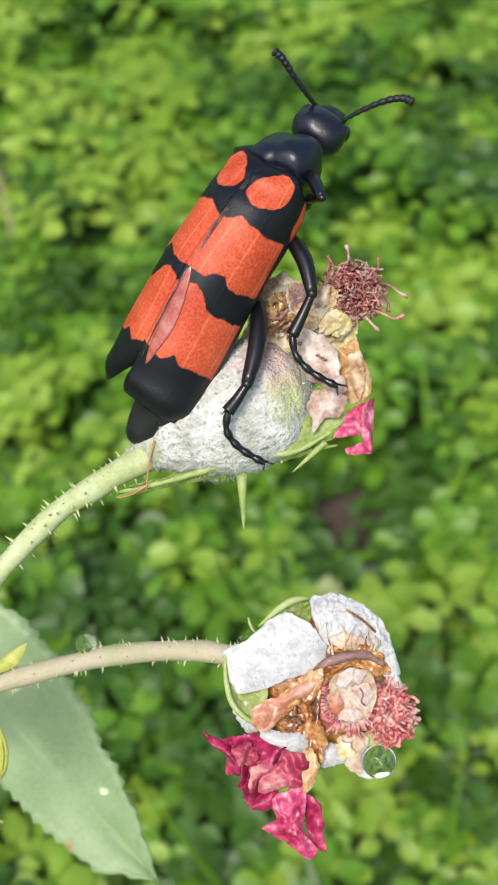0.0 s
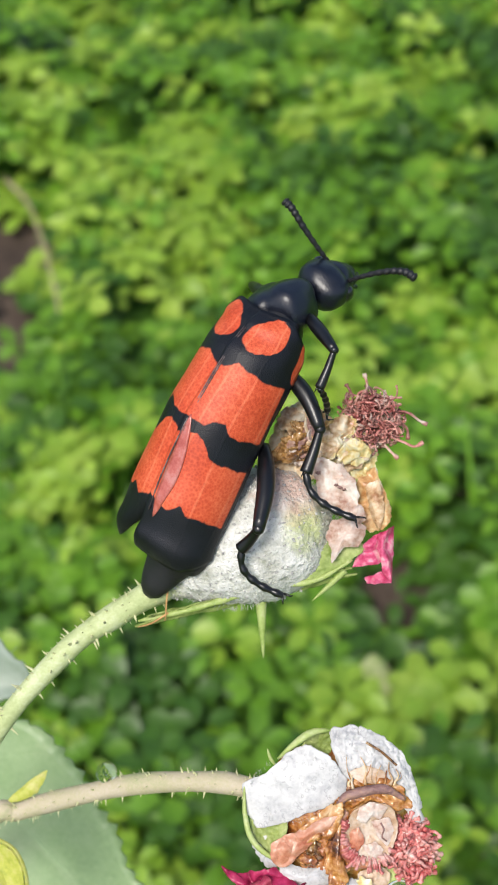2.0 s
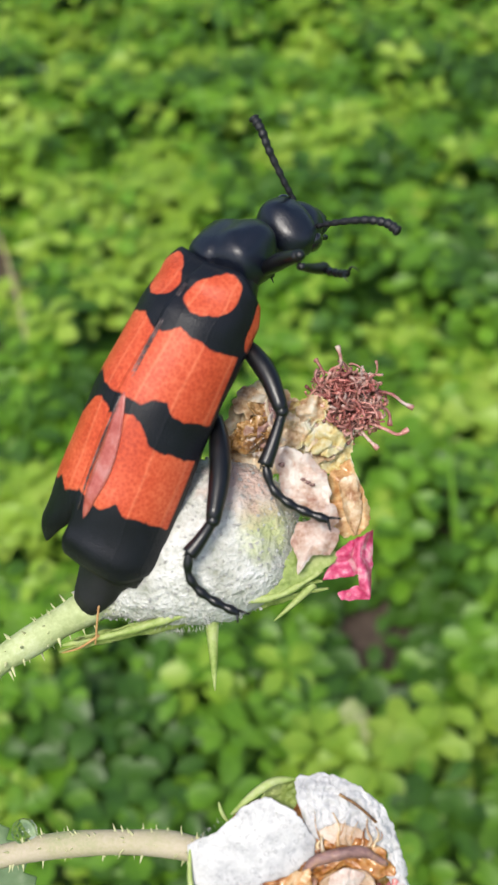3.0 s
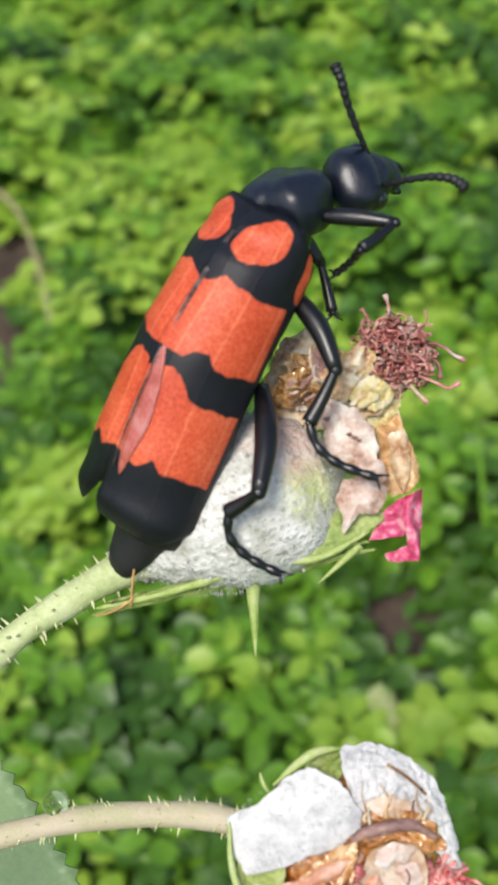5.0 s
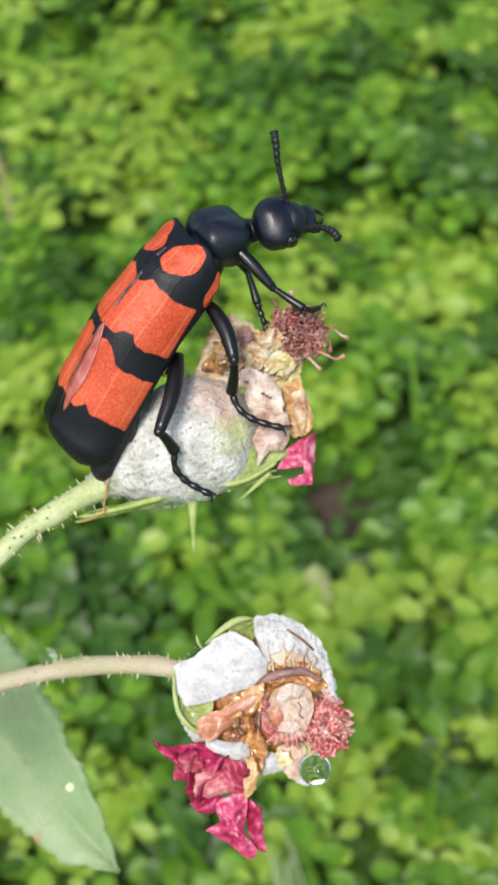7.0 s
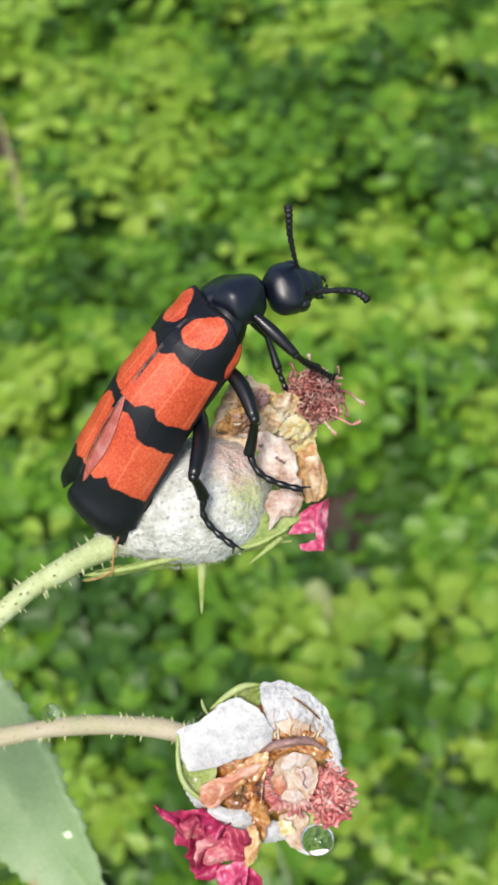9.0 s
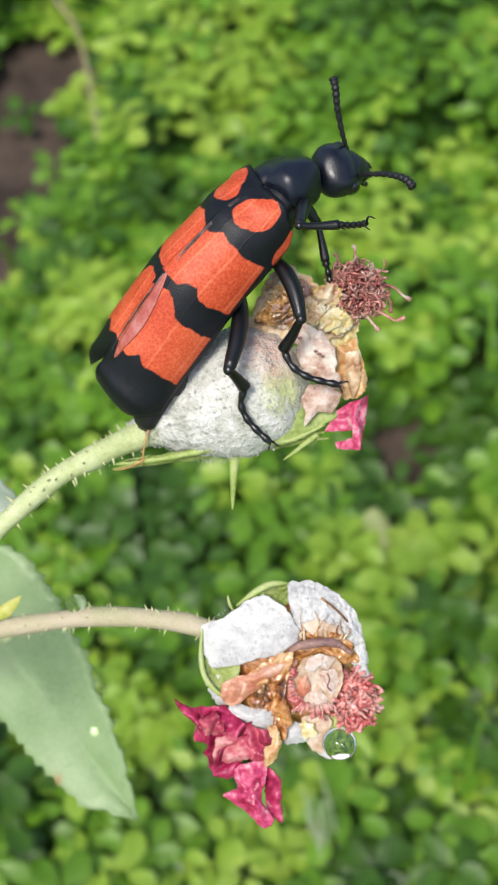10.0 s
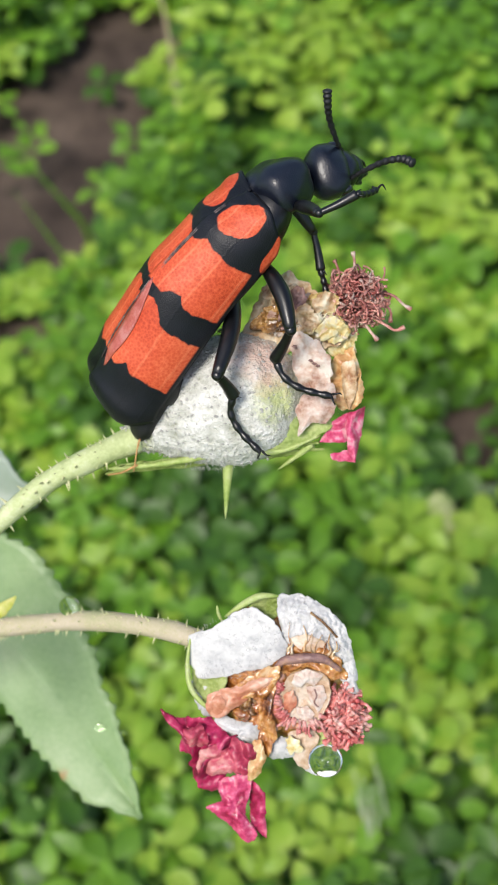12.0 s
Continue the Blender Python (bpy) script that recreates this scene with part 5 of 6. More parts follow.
def wing_cover(side, spread):
    """One wing case, from the seam to the outer edge, with its span in the UV map."""
    bm = bmesh.new()
    layer = bm.loops.layers.uv.new("span")
    nu, nv = 76, 34

    def tip(a):
        """How far the wing case reaches: rounded towards the seam and towards the outer edge."""
        return 19.6 - (0.25 if side < 0 else 3.6) * max(0, (0.52 - a) / 0.52) ** 2 - (1.5 if side < 0 else 2.2) * max(0, (a - 0.42) / 0.38) ** 2

    def place(u, a):
        w, top, low = (between(u, k) for k in (WING_WIDTH, WING_TOP, WING_LOW))
        ang = a * radians(104)
        y = w * math.sin(ang) ** 0.92 if ang > 0 else 0
        y += spread * max(0, u - 15) ** 1.5 * (1 - a)
        z = low + (top - low) * (max(0, math.cos(ang)) ** 0.8 if ang < math.pi / 2 else -0.12 * math.sin(ang - math.pi / 2) * 4)
        z -= 0.5 * max(0, (u - tip(a) + 1.2) / 1.2) ** 2
        return Vector((-u + 0.25 * math.sin(ang * 1.7) * max(0, 1 - (u - 1.8) / 1.5), side * y, z)), w

    grid = []
    for i in range(nu + 1):
        row = []
        for k in range(nv + 1):
            a = (0.90 - 0.09 * min(1, i / nu * 2.6)) * k / nv
            base = 1.8 + 1.1 * max(0, (a - 0.40) / 0.50) ** 2
            u = base + (tip(a) - base) * i / nu
            p, w = place(u, a)
            row.append((bm.verts.new(p * MM), u / 24, a * 6.8 / 8 * (0.55 + 0.45 * w / 4.2)))
        grid.append(row)
    for i in range(nu):
        for k in range(nv):
            q = [grid[i][k], grid[i + 1][k], grid[i + 1][k + 1], grid[i][k + 1]]
            if side > 0:
                q = q[::-1]
            face = bm.faces.new([v[0] for v in q])
            for loop, v in zip(face.loops, q):
                loop[layer].uv = (v[1], v[2])
    return bm


def beetle_thing():
    b = thing("blister_beetle", perch(-3.25, 16.39, 6.61, -12.8, -15.6, 62.9), "black beetle with orange-red banded wing cases, on a withered rose", "beetle")
    part("wing_case", wing_cover(-1, -0.045), M_WING, b, "orange wing case with black bands", m=mm(0, 0.20, 0.10, 0, 0, -1.7), solid=0.14)
    far_case = part("wing_case", wing_cover(1, 0.006), M_WING, b, "orange wing case with black bands", m=mm(0, 0.15, -0.04, 0, 0, -0.5), solid=0.14)
    bm = bmesh.new()
    ball(bm, V(-9.9, 0, 0.3), (9.0 * MM, 2.7 * MM, 2.1 * MM), 30, 28, lambda d: 1 - 0.05 * math.cos(d.x * 26) * abs(d.x))
    part("abdomen", bm, M_BLACK, b, "black ringed abdomen")
    bm = bmesh.new()
    tube(bm, [V(0.4 + 5.7 * q, 0, 0.1) for q in (0, 0.1, 0.3, 0.42, 0.45, 0.6, 0.8, 0.93, 1)], lambda q: (2.5 if q < 0.3 else 2.5 - 2.9 * (q - 0.3)) * (0.8 if q in (0, 1) else 1) * MM, 22)
    for v in bm.verts:
        v.co.z *= 0.75
        v.co += rough(v.co / MM, 1.1, 4) * 0.06 * MM
    tail = part("tail_segment", bm, M_DULL, b, "dull black tail segment")
    bm = bmesh.new()
    ball(bm, V(-3.6, 0, -0.3), (3.2 * MM, 2.3 * MM, 1.7 * MM), 18, 24)
    part("thorax", bm, M_BLACK, b)
    bm = bmesh.new()
    rows = []
    for i in range(29):
        u = 9.6 + 7.2 * i / 28
        wide = 1.0 * math.sin(math.pi * (i / 28) ** 1.05) ** 0.7 + 0.02
        top = between(u, WING_TOP)
        rows.append([bm.verts.new(V(-u, 0.10 + wide * (0.18 - q) - 0.006 * u, top - 0.10 * (wide * (0.18 - q)) ** 2 + 0.17 - 0.04 * q)) for q in (0, 0.25, 0.5, 0.75, 1)])
    for a, c in zip(rows, rows[1:]):
        for k in range(4):
            bm.faces.new((a[k], c[k], c[k + 1], a[k + 1]))
    part("wing_membrane", bm, M_MEMBRANE, b, "mauve wing membrane showing at the seam", solid=0.06)
    for s, tail_end in ((-1, ()), (1, ((12.5, 4.42), (14.5, 4.24), (16.5, 3.84)))):
        bm = bmesh.new()
        tube(bm, spline([V(-u, 0.20 + 0.07 * s - 0.01 * u + 0.035 * max(0, u - 10), z) for u, z in ((3.2, 2.74), (4, 3.14), (6, 3.74), (8, 4.16), (10, 4.42), (10.8, 4.44), *tail_end)], 60), lambda q: 0.05 * MM * (1 + 0.35 * math.sin(q * 180)), 6)
        part("seam", bm, M_SEAM, b, "dark seam of the wing cases")
    # foreparts
    blocky = lambda d, e: 1.0 / (abs(d.x) ** e + abs(d.y) ** e + abs(d.z) ** e + 1e-9) ** (1 / e)
    bm = bmesh.new()
    ball(bm, V(1.95, 0, -0.05), (2.35 * MM, 2.4 * MM, 1.85 * MM), 34, 44, lambda d: 0.95 * blocky(d, 3.0) * (1 - 0.16 * max(0, d.x) ** 2 + 0.025 * math.sin(d.y * 7) * math.sin(d.x * 6 + 1)) * (1 - 0.03 * math.exp(-((d.y / 0.10) ** 2)) * (d.z > 0)))
    ball(bm, V(4.5, 0, -0.15), (0.75 * MM, 1.0 * MM, 0.9 * MM), 12, 20)
    for v in bm.verts:
        v.co += rough(v.co / MM, 0.75, 11) * 0.13 * MM
    shield = part("pronotum", bm, M_BLUE, b, "glossy blue-black pronotum")
    bm = bmesh.new()
    ball(bm, V(1.15, 0, 0.0), (1.6 * MM, 1.95 * MM, 1.5 * MM), 28, 36, lambda d: 0.96 * blocky(d, 2.4) * (1 - 0.10 * max(0, d.x) * max(0, d.z)))
    ball(bm, V(2.1, 0, -0.3), (1.4 * MM, 1.5 * MM, 1.2 * MM), 18, 24)
    ball(bm, V(3.1, 0, -0.7), (1.05 * MM, 1.05 * MM, 0.7 * MM), 12, 18)
    for v in bm.verts:
        v.co += rough(v.co / MM, 0.9, 5) * 0.10 * MM
    head = part("head", bm, M_BLUE, b, "glossy blue-black head")
    for s in (-1, 1):
        bm = bmesh.new()
        ball(bm, V(1.95, 1.5 * s, 0.0), (0.55 * MM, 0.45 * MM, 0.75 * MM), 14, 18)
        part("eye", bm, M_EYE, head)
        bm = bmesh.new()
        tube(bm, spline([V(3.7, 0.45 * s, -0.9), V(4.3, 0.45 * s, -1.1), V(4.6, 0.1 * s, -1.3)], 8), lambda q: (0.26 - 0.2 * q) * MM, 7)
        part("mandible", bm, M_BLACK, head)
        bm = bmesh.new()
        tube(bm, spline([V(3.2, 0.65 * s, -1.1), V(3.7, 0.8 * s, -1.6), V(4.1, 0.7 * s, -1.9)], 8), lambda q: 0.13 * MM * (1 + 0.5 * (q > 0.75)), 6)
        part("palp", bm, M_BLACK, head)
    feelers = []
    for s in (1, -1):
        bm = bmesh.new()
        bow = ((0.05, 0.1, 0.15, 0.45), (0.2, 0.32, 0.2, -0.25))[s < 0]
        path = spline([V(0, 0, 0), V(1.5, bow[0], 0.2), V(3.3, bow[1], 0.3), V(4.6, bow[2], 0.15), V(5.35, bow[3], -0.1)], 66)
        tube(bm, path, lambda q: (0.15 + 0.15 * q**1.3) * MM * (1 + 0.13 * math.sin(q * 11 * math.tau - 1.5)) * (0.6 if q > 0.985 else 1), 9)
        feelers.append(part("antenna", bm, M_FEELER, head, "beaded black antenna"))

    def limb(lengths, girth, pair):
        parts = []
        bow = {"mid": 0.75, "hind": 0.9}.get(pair, 0.0)
        for name, l, g in zip(("femur", "tibia", "tarsus"), lengths, girth):
            bm = bmesh.new()
            if name == "femur":
                tube(bm, spline([V(l * s, (0.05 if pair == "fore" else 0.4) * math.sin(math.pi * s), 0.12 * math.sin(math.pi * s)) for s in (0, 0.3, 0.6, 1)], 14), lambda q: g * MM * (0.72 + 0.5 * math.sin(math.pi * min(1, q * 0.95 + 0.02)) ** 0.8), 10)
                ball(bm, V(l, 0, 0), (g * 0.8 * MM,) * 3, 8, 10)
            elif name == "tibia":
                tube(bm, spline([V(l * s, 0, -0.08 * math.sin(math.pi * s)) for s in (0, 0.4, 0.7, 1)], 12), lambda q: g * MM * (0.7 + 0.42 * q), 9)
                for s in (-1, 1):
                    tube(bm, [V(l, 0.2 * s, 0), V(l + 0.4, 0.32 * s, -0.12)], lambda q: (0.07 - 0.05 * q) * MM, 5)
            else:
                tube(bm, spline([V(l * s, -bow * math.sin(math.pi * s**0.75), -0.15 * math.sin(math.pi * s)) for s in (0, 0.2, 0.4, 0.6, 0.8, 0.97)], 50), lambda q: g * MM * (1.08 + 0.17 * math.sin(q * 5 * math.tau - 1.2)), 8)
                for s in (-1, 1):
                    tube(bm, spline([V(l * 0.96, 0.08 * s, 0), V(l + 0.15, 0.34 * s, 0.2), V(l + 0.35, 0.42 * s, -0.2)], 6), lambda q: (0.10 - 0.07 * q) * MM, 5)
            parts.append(part(name, bm, M_BLACK, b))
        return parts

    legs = {
        "fore_R": limb((4.2, 2.6, 2.9), (0.38, 0.30, 0.19), "fore"),
        "fore_L": limb((4.2, 2.6, 2.9), (0.38, 0.30, 0.19), "fore"),
        "mid_R": limb((4.9, 3.0, 4.6), (0.48, 0.40, 0.22), "mid"),
        "hind_R": limb((6.2, 2.2, 4.4), (0.50, 0.42, 0.22), "hind"),
    }
    for at in ((-6.6, 1.6, -1.2), (-11.0, 1.6, -1.2)):
        o = Vector(at)
        for ob, turn, l in zip(limb((3.2, 2.4, 2.4), (0.46, 0.34, 0.20), "far"), ((0, 40, 169), (0, 52, 165), (0, 20, 190)), (3.2, 2.4, 2.4)):
            ob.matrix_basis = mm(*o, *turn)
            o = o + (ob.matrix_basis.to_3x3() @ Vector((l, 0, 0)))
    return b, shield, head, feelers, legs, tail, far_case


beetle, shield, head, feelers, legs, tail, far_case = beetle_thing()


# ---- what moves ----
def motions():
    walk(beetle, [
        (0, perch(-1.79, 16.06, 4.44, -23.7, -10.4, 61.0)),
        (0.5, perch(-2.95, 16.30, 4.45, -26.3, -9.5, 65.9)),
        (1, perch(-3.57, 16.18, 4.44, -26.8, -8.3, 68.7)),
        (1.5, perch(-3.96, 15.43, 4.51, -27.6, -9.0, 68.9)),
        (2, perch(-3.16, 15.16, 4.56, -27.7, -8.4, 64.7)),
        (2.5, perch(-3.48, 15.36, 4.57, -25.6, -9.7, 66.1)),
        (4.5, perch(-3.63, 15.28, 4.85, -29.2, -11.4, 67.7)),
        (5, perch(-3.03, 15.06, 4.98, -28.5, -11.2, 65.1)),
        (5.5, perch(-1.70, 14.07, 5.18, -31.7, -9.9, 51.2)),
        (6, perch(-2.38, 13.54, 5.27, -35.4, -14.3, 50.6)),
        (6.5, perch(-3.16, 13.80, 5.32, -39.3, -15.1, 55.0)),
        (7, perch(-3.40, 14.51, 5.26, -38.7, -12.8, 59.0)),
        (7.5, perch(-3.11, 13.68, 5.25, -36.8, -15.9, 58.9)),
        (9.5, perch(-3.37, 14.14, 5.43, -34.6, -13.8, 60.4)),
        (10, perch(-2.53, 14.10, 5.41, -32.1, -12.0, 56.7)),
        (10.5, perch(-2.43, 14.13, 5.43, -31.5, -11.2, 56.4)),
        (11, perch(-2.28, 14.05, 5.48, -35.6, -12.3, 56.4)),
        (11.5, perch(-3.11, 14.15, 5.50, -36.4, -11.7, 59.4)),
        (12, perch(-2.81, 14.04, 5.51, -36.9, -13.0, 58.3)),
    ])
    # the far wing case slides forward as the beetle leans down
    walk(far_case, [
        (0.0, mm(0, 0.15, -0.04, 0, 0, -0.5)),
        (4.5, mm(0, 0.15, -0.04, 0, 0, -0.5)),
        (5.5, mm(0.15, 0.14, -0.08, 0, 0, -0.4)),
        (12.0, mm(0.15, 0.14, -0.08, 0, 0, -0.4)),
    ])
    walk(shield, [
        (0, mm(-1.90, 0.00, 0.70, 0.0, 58.5, 20.5)),
        (0.5, mm(-1.90, 0.00, 0.70, 0.0, 60.8, 48.6)),
        (1, mm(-1.90, 0.00, 0.70, -0.0, 62.4, 30.1)),
        (1.5, mm(-1.90, 0.00, 0.70, 0.0, 52.6, 45.3)),
        (2, mm(-1.90, -0.00, 0.70, 0.0, 60.8, 35.8)),
        (2.5, mm(-1.90, 0.00, 0.70, 0.0, 52.4, 16.0)),
        (4.5, mm(-1.90, -0.00, 0.70, 0.0, 50.3, 30.4)),
        (5, mm(-1.90, -0.00, 0.70, 0.0, 53.8, 19.2)),
        (5.5, mm(-1.90, 0.00, 0.70, 0.0, 53.3, 4.3)),
        (6, mm(-1.90, -0.00, 0.70, 0.0, 60.4, 5.6)),
        (6.5, mm(-1.90, -0.00, 0.70, 0.0, 59.7, 20.6)),
        (7, mm(-1.90, -0.00, 0.70, 0.0, 59.1, -4.3)),
        (7.5, mm(-1.90, -0.00, 0.70, 0.0, 54.1, -0.8)),
        (9.5, mm(-1.90, -0.00, 0.70, -0.0, 58.6, 39.1)),
        (10, mm(-1.90, 0.00, 0.70, 0.0, 54.8, 34.7)),
        (10.5, mm(-1.90, -0.00, 0.70, -0.0, 54.0, 37.1)),
        (11, mm(-1.90, -0.00, 0.70, 0.0, 53.3, 37.7)),
        (11.5, mm(-1.90, -0.00, 0.70, -0.0, 55.3, 48.7)),
        (12, mm(-1.90, -0.00, 0.70, -0.0, 49.5, 41.9)),
    ])
    walk(head, [
        (0, mm(0.93, 0.60, -3.14, 21.8, 35.4, 11.7)),
        (0.5, mm(0.27, 1.34, -3.35, 26.1, 38.4, 23.3)),
        (1, mm(-0.34, 0.60, -3.80, 47.0, 60.2, 38.7)),
        (1.5, mm(-0.48, 0.47, -3.53, 3.1, 63.0, -12.3)),
        (2, mm(0.52, 0.34, -3.31, 14.8, 41.1, -10.4)),
        (2.5, mm(0.92, 0.17, -3.18, 12.9, 44.8, -12.4)),
        (4.5, mm(0.73, -0.07, -3.01, 6.0, 43.9, -36.2)),
        (5, mm(0.86, -0.44, -2.99, 12.5, 39.8, -31.0)),
        (5.5, mm(1.07, -1.34, -2.41, 16.7, 28.0, -42.3)),
        (6, mm(0.94, -1.06, -2.72, 12.1, 32.3, -35.9)),
        (6.5, mm(0.85, -0.67, -2.81, 13.6, 34.5, -31.9)),
        (7, mm(0.94, -1.31, -2.71, 14.5, 32.2, -34.1)),
        (7.5, mm(0.97, -0.54, -3.14, 15.3, 44.6, -18.3)),
        (9.5, mm(0.44, 0.11, -3.24, 12.1, 44.3, -25.3)),
        (10, mm(0.63, 0.70, -3.26, 14.6, 49.1, -15.1)),
        (10.5, mm(0.62, 0.18, -3.11, 13.2, 42.0, -21.9)),
        (11, mm(0.68, 0.35, -3.11, 16.6, 43.6, -20.1)),
        (11.5, mm(0.52, 0.83, -3.17, 20.3, 45.4, -15.0)),
        (12, mm(0.56, 1.25, -3.18, 31.1, 52.7, -6.6)),
    ])
    walk(feelers[0], [
        (0, mm(2.35, 0.95, 0.55, -68.8, -48.4, 100.8)),
        (0.5, mm(2.35, 0.95, 0.55, -83.4, -53.0, 100.3)),
        (1, mm(2.35, 0.95, 0.55, -179.7, -40.8, 157.1)),
        (1.5, mm(2.35, 0.95, 0.55, -144.0, -50.5, 161.0)),
        (2, mm(2.35, 0.95, 0.55, -59.6, -39.6, 102.3)),
        (2.5, mm(2.35, 0.95, 0.55, -67.9, -45.4, 102.7)),
        (4.5, mm(2.35, 0.95, 0.55, -44.1, -7.4, 79.6)),
        (5, mm(2.35, 0.95, 0.55, -62.7, -45.7, 103.4)),
        (5.5, mm(2.35, 0.95, 0.55, -41.6, -39.5, 72.1)),
        (6, mm(2.35, 0.95, 0.55, -45.9, -47.5, 73.3)),
        (6.5, mm(2.35, 0.95, 0.55, -53.4, -48.0, 84.6)),
        (7, mm(2.35, 0.95, 0.55, -44.9, -37.4, 84.6)),
        (7.5, mm(2.35, 0.95, 0.55, -65.0, -44.8, 93.8)),
        (9.5, mm(2.35, 0.95, 0.55, -74.3, -56.8, 96.8)),
        (10, mm(2.35, 0.95, 0.55, -76.3, -48.1, 103.8)),
        (10.5, mm(2.35, 0.95, 0.55, -87.2, -59.5, 110.7)),
        (11, mm(2.35, 0.95, 0.55, -75.3, -50.1, 104.1)),
        (11.5, mm(2.35, 0.95, 0.55, -163.9, -72.0, 150.0)),
        (12, mm(2.35, 0.95, 0.55, -116.3, -54.3, 121.8)),
    ])
    walk(feelers[1], [
        (0, mm(2.35, -0.95, 0.55, 22.9, -40.9, -63.9)),
        (0.5, mm(2.35, -0.95, 0.55, 35.3, -46.1, -81.8)),
        (1, mm(2.35, -0.95, 0.55, 69.7, -38.7, -105.0)),
        (1.5, mm(2.35, -0.95, 0.55, 54.2, -41.7, -67.0)),
        (2, mm(2.35, -0.95, 0.55, 29.8, -41.5, -62.4)),
        (2.5, mm(2.35, -0.95, 0.55, 35.5, -39.2, -65.9)),
        (4.5, mm(2.35, -0.95, 0.55, 26.6, -33.1, -46.0)),
        (5, mm(2.35, -0.95, 0.55, 22.1, -48.2, -48.5)),
        (5.5, mm(2.35, -0.95, 0.55, 17.5, -66.2, -55.6)),
        (6, mm(2.35, -0.95, 0.55, 19.9, -56.7, -51.3)),
        (6.5, mm(2.35, -0.95, 0.55, 13.3, -48.4, -40.9)),
        (7, mm(2.35, -0.95, 0.55, 9.8, -49.6, -38.1)),
        (7.5, mm(2.35, -0.95, 0.55, 26.5, -47.9, -52.4)),
        (9.5, mm(2.35, -0.95, 0.55, 19.3, -44.9, -39.6)),
        (10, mm(2.35, -0.95, 0.55, 38.7, -50.6, -64.9)),
        (10.5, mm(2.35, -0.95, 0.55, 14.1, -45.2, -34.8)),
        (11, mm(2.35, -0.95, 0.55, 23.0, -51.9, -49.0)),
        (11.5, mm(2.35, -0.95, 0.55, 40.3, -42.8, -77.0)),
        (12, mm(2.35, -0.95, 0.55, -0.3, -61.9, -21.1)),
    ])
    walk(tail, [
        (0, mm(-16.50, -0.90, 0.10, 0.0, 2.8, 170.2)),
        (0.5, mm(-16.50, -0.90, 0.10, 0.0, 2.8, 170.2)),
        (1, mm(-16.50, -0.90, 0.10, 0.0, 2.8, 170.2)),
        (1.5, mm(-16.50, -0.90, 0.10, 0.0, 2.8, 170.2)),
        (2, mm(-16.50, -0.90, 0.10, 0.0, 2.8, 170.2)),
        (2.5, mm(-16.50, -0.90, 0.10, 0.0, 2.8, 170.2)),
        (4.5, mm(-16.50, -0.90, 0.10, 0.0, 2.8, 170.2)),
        (5, mm(-16.50, -0.90, 0.10, 0.0, 2.8, 170.2)),
        (5.5, mm(-14.90, -0.10, 0.10, 0.0, 12.6, -160.4)),
        (6, mm(-14.90, -0.10, 0.10, 0.0, 12.6, -160.4)),
        (6.5, mm(-14.90, -0.10, 0.10, 0.0, 12.6, -160.4)),
        (7, mm(-14.90, -0.10, 0.10, 0.0, 12.6, -160.4)),
        (7.5, mm(-14.90, -0.10, 0.10, 0.0, 12.6, -160.4)),
        (9.5, mm(-14.90, -0.10, 0.10, 0.0, 12.6, -160.4)),
        (10, mm(-14.90, -0.10, 0.10, 0.0, 12.6, -160.4)),
        (10.5, mm(-14.90, -0.10, 0.10, 0.0, 12.6, -160.4)),
        (11, mm(-14.90, -0.10, 0.10, 0.0, 12.6, -160.4)),
        (11.5, mm(-14.90, -0.10, 0.10, 0.0, 12.6, -160.4)),
        (12, mm(-14.90, -0.10, 0.10, 0.0, 12.6, -160.4)),
    ])
    walk(legs["fore_R"][0], [
        (0, mm(-0.90, -1.40, -1.00, -15.7, -39.5, -108.9)),
        (0.5, mm(-0.90, -1.40, -1.00, -13.9, -14.1, -108.6)),
        (1, mm(-0.90, -1.40, -1.00, -9.2, -42.1, -133.3)),
        (1.5, mm(-0.90, -1.40, -1.00, -13.0, -16.2, -113.5)),
        (2, mm(-0.90, -1.40, -1.00, -14.2, -19.3, -107.8)),
        (2.5, mm(-0.90, -1.40, -1.00, -20.0, -31.4, -75.6)),
        (4.5, mm(-2.40, -2.09, -1.20, -19.1, -33.1, -55.9)),
        (5, mm(-0.90, -1.40, -1.00, -18.2, 16.5, -70.5)),
        (5.5, mm(-0.90, -1.40, -1.00, -20.8, 34.4, -98.1)),
        (6, mm(-0.90, -1.40, -1.00, -21.8, 36.7, -94.3)),
        (6.5, mm(-0.90, -1.40, -1.00, -22.6, 39.7, -98.0)),
        (7, mm(-0.90, -1.40, -1.00, -20.1, 36.3, -108.0)),
        (7.5, mm(-0.90, -1.40, -1.00, -19.5, 32.8, -104.6)),
        (9.5, mm(-0.90, -1.40, -1.00, -19.4, 31.5, -103.1)),
        (10, mm(-0.90, -1.40, -1.00, -16.1, -42.2, -109.1)),
        (10.5, mm(-0.90, -1.40, -1.00, -16.8, -0.1, -54.4)),
        (11, mm(-0.90, -1.40, -1.00, -18.4, -20.2, -76.0)),
        (11.5, mm(-0.90, -1.40, -1.00, -18.3, -16.4, -63.4)),
        (12, mm(-0.90, -1.40, -1.00, -19.3, -24.9, -70.3)),
    ])
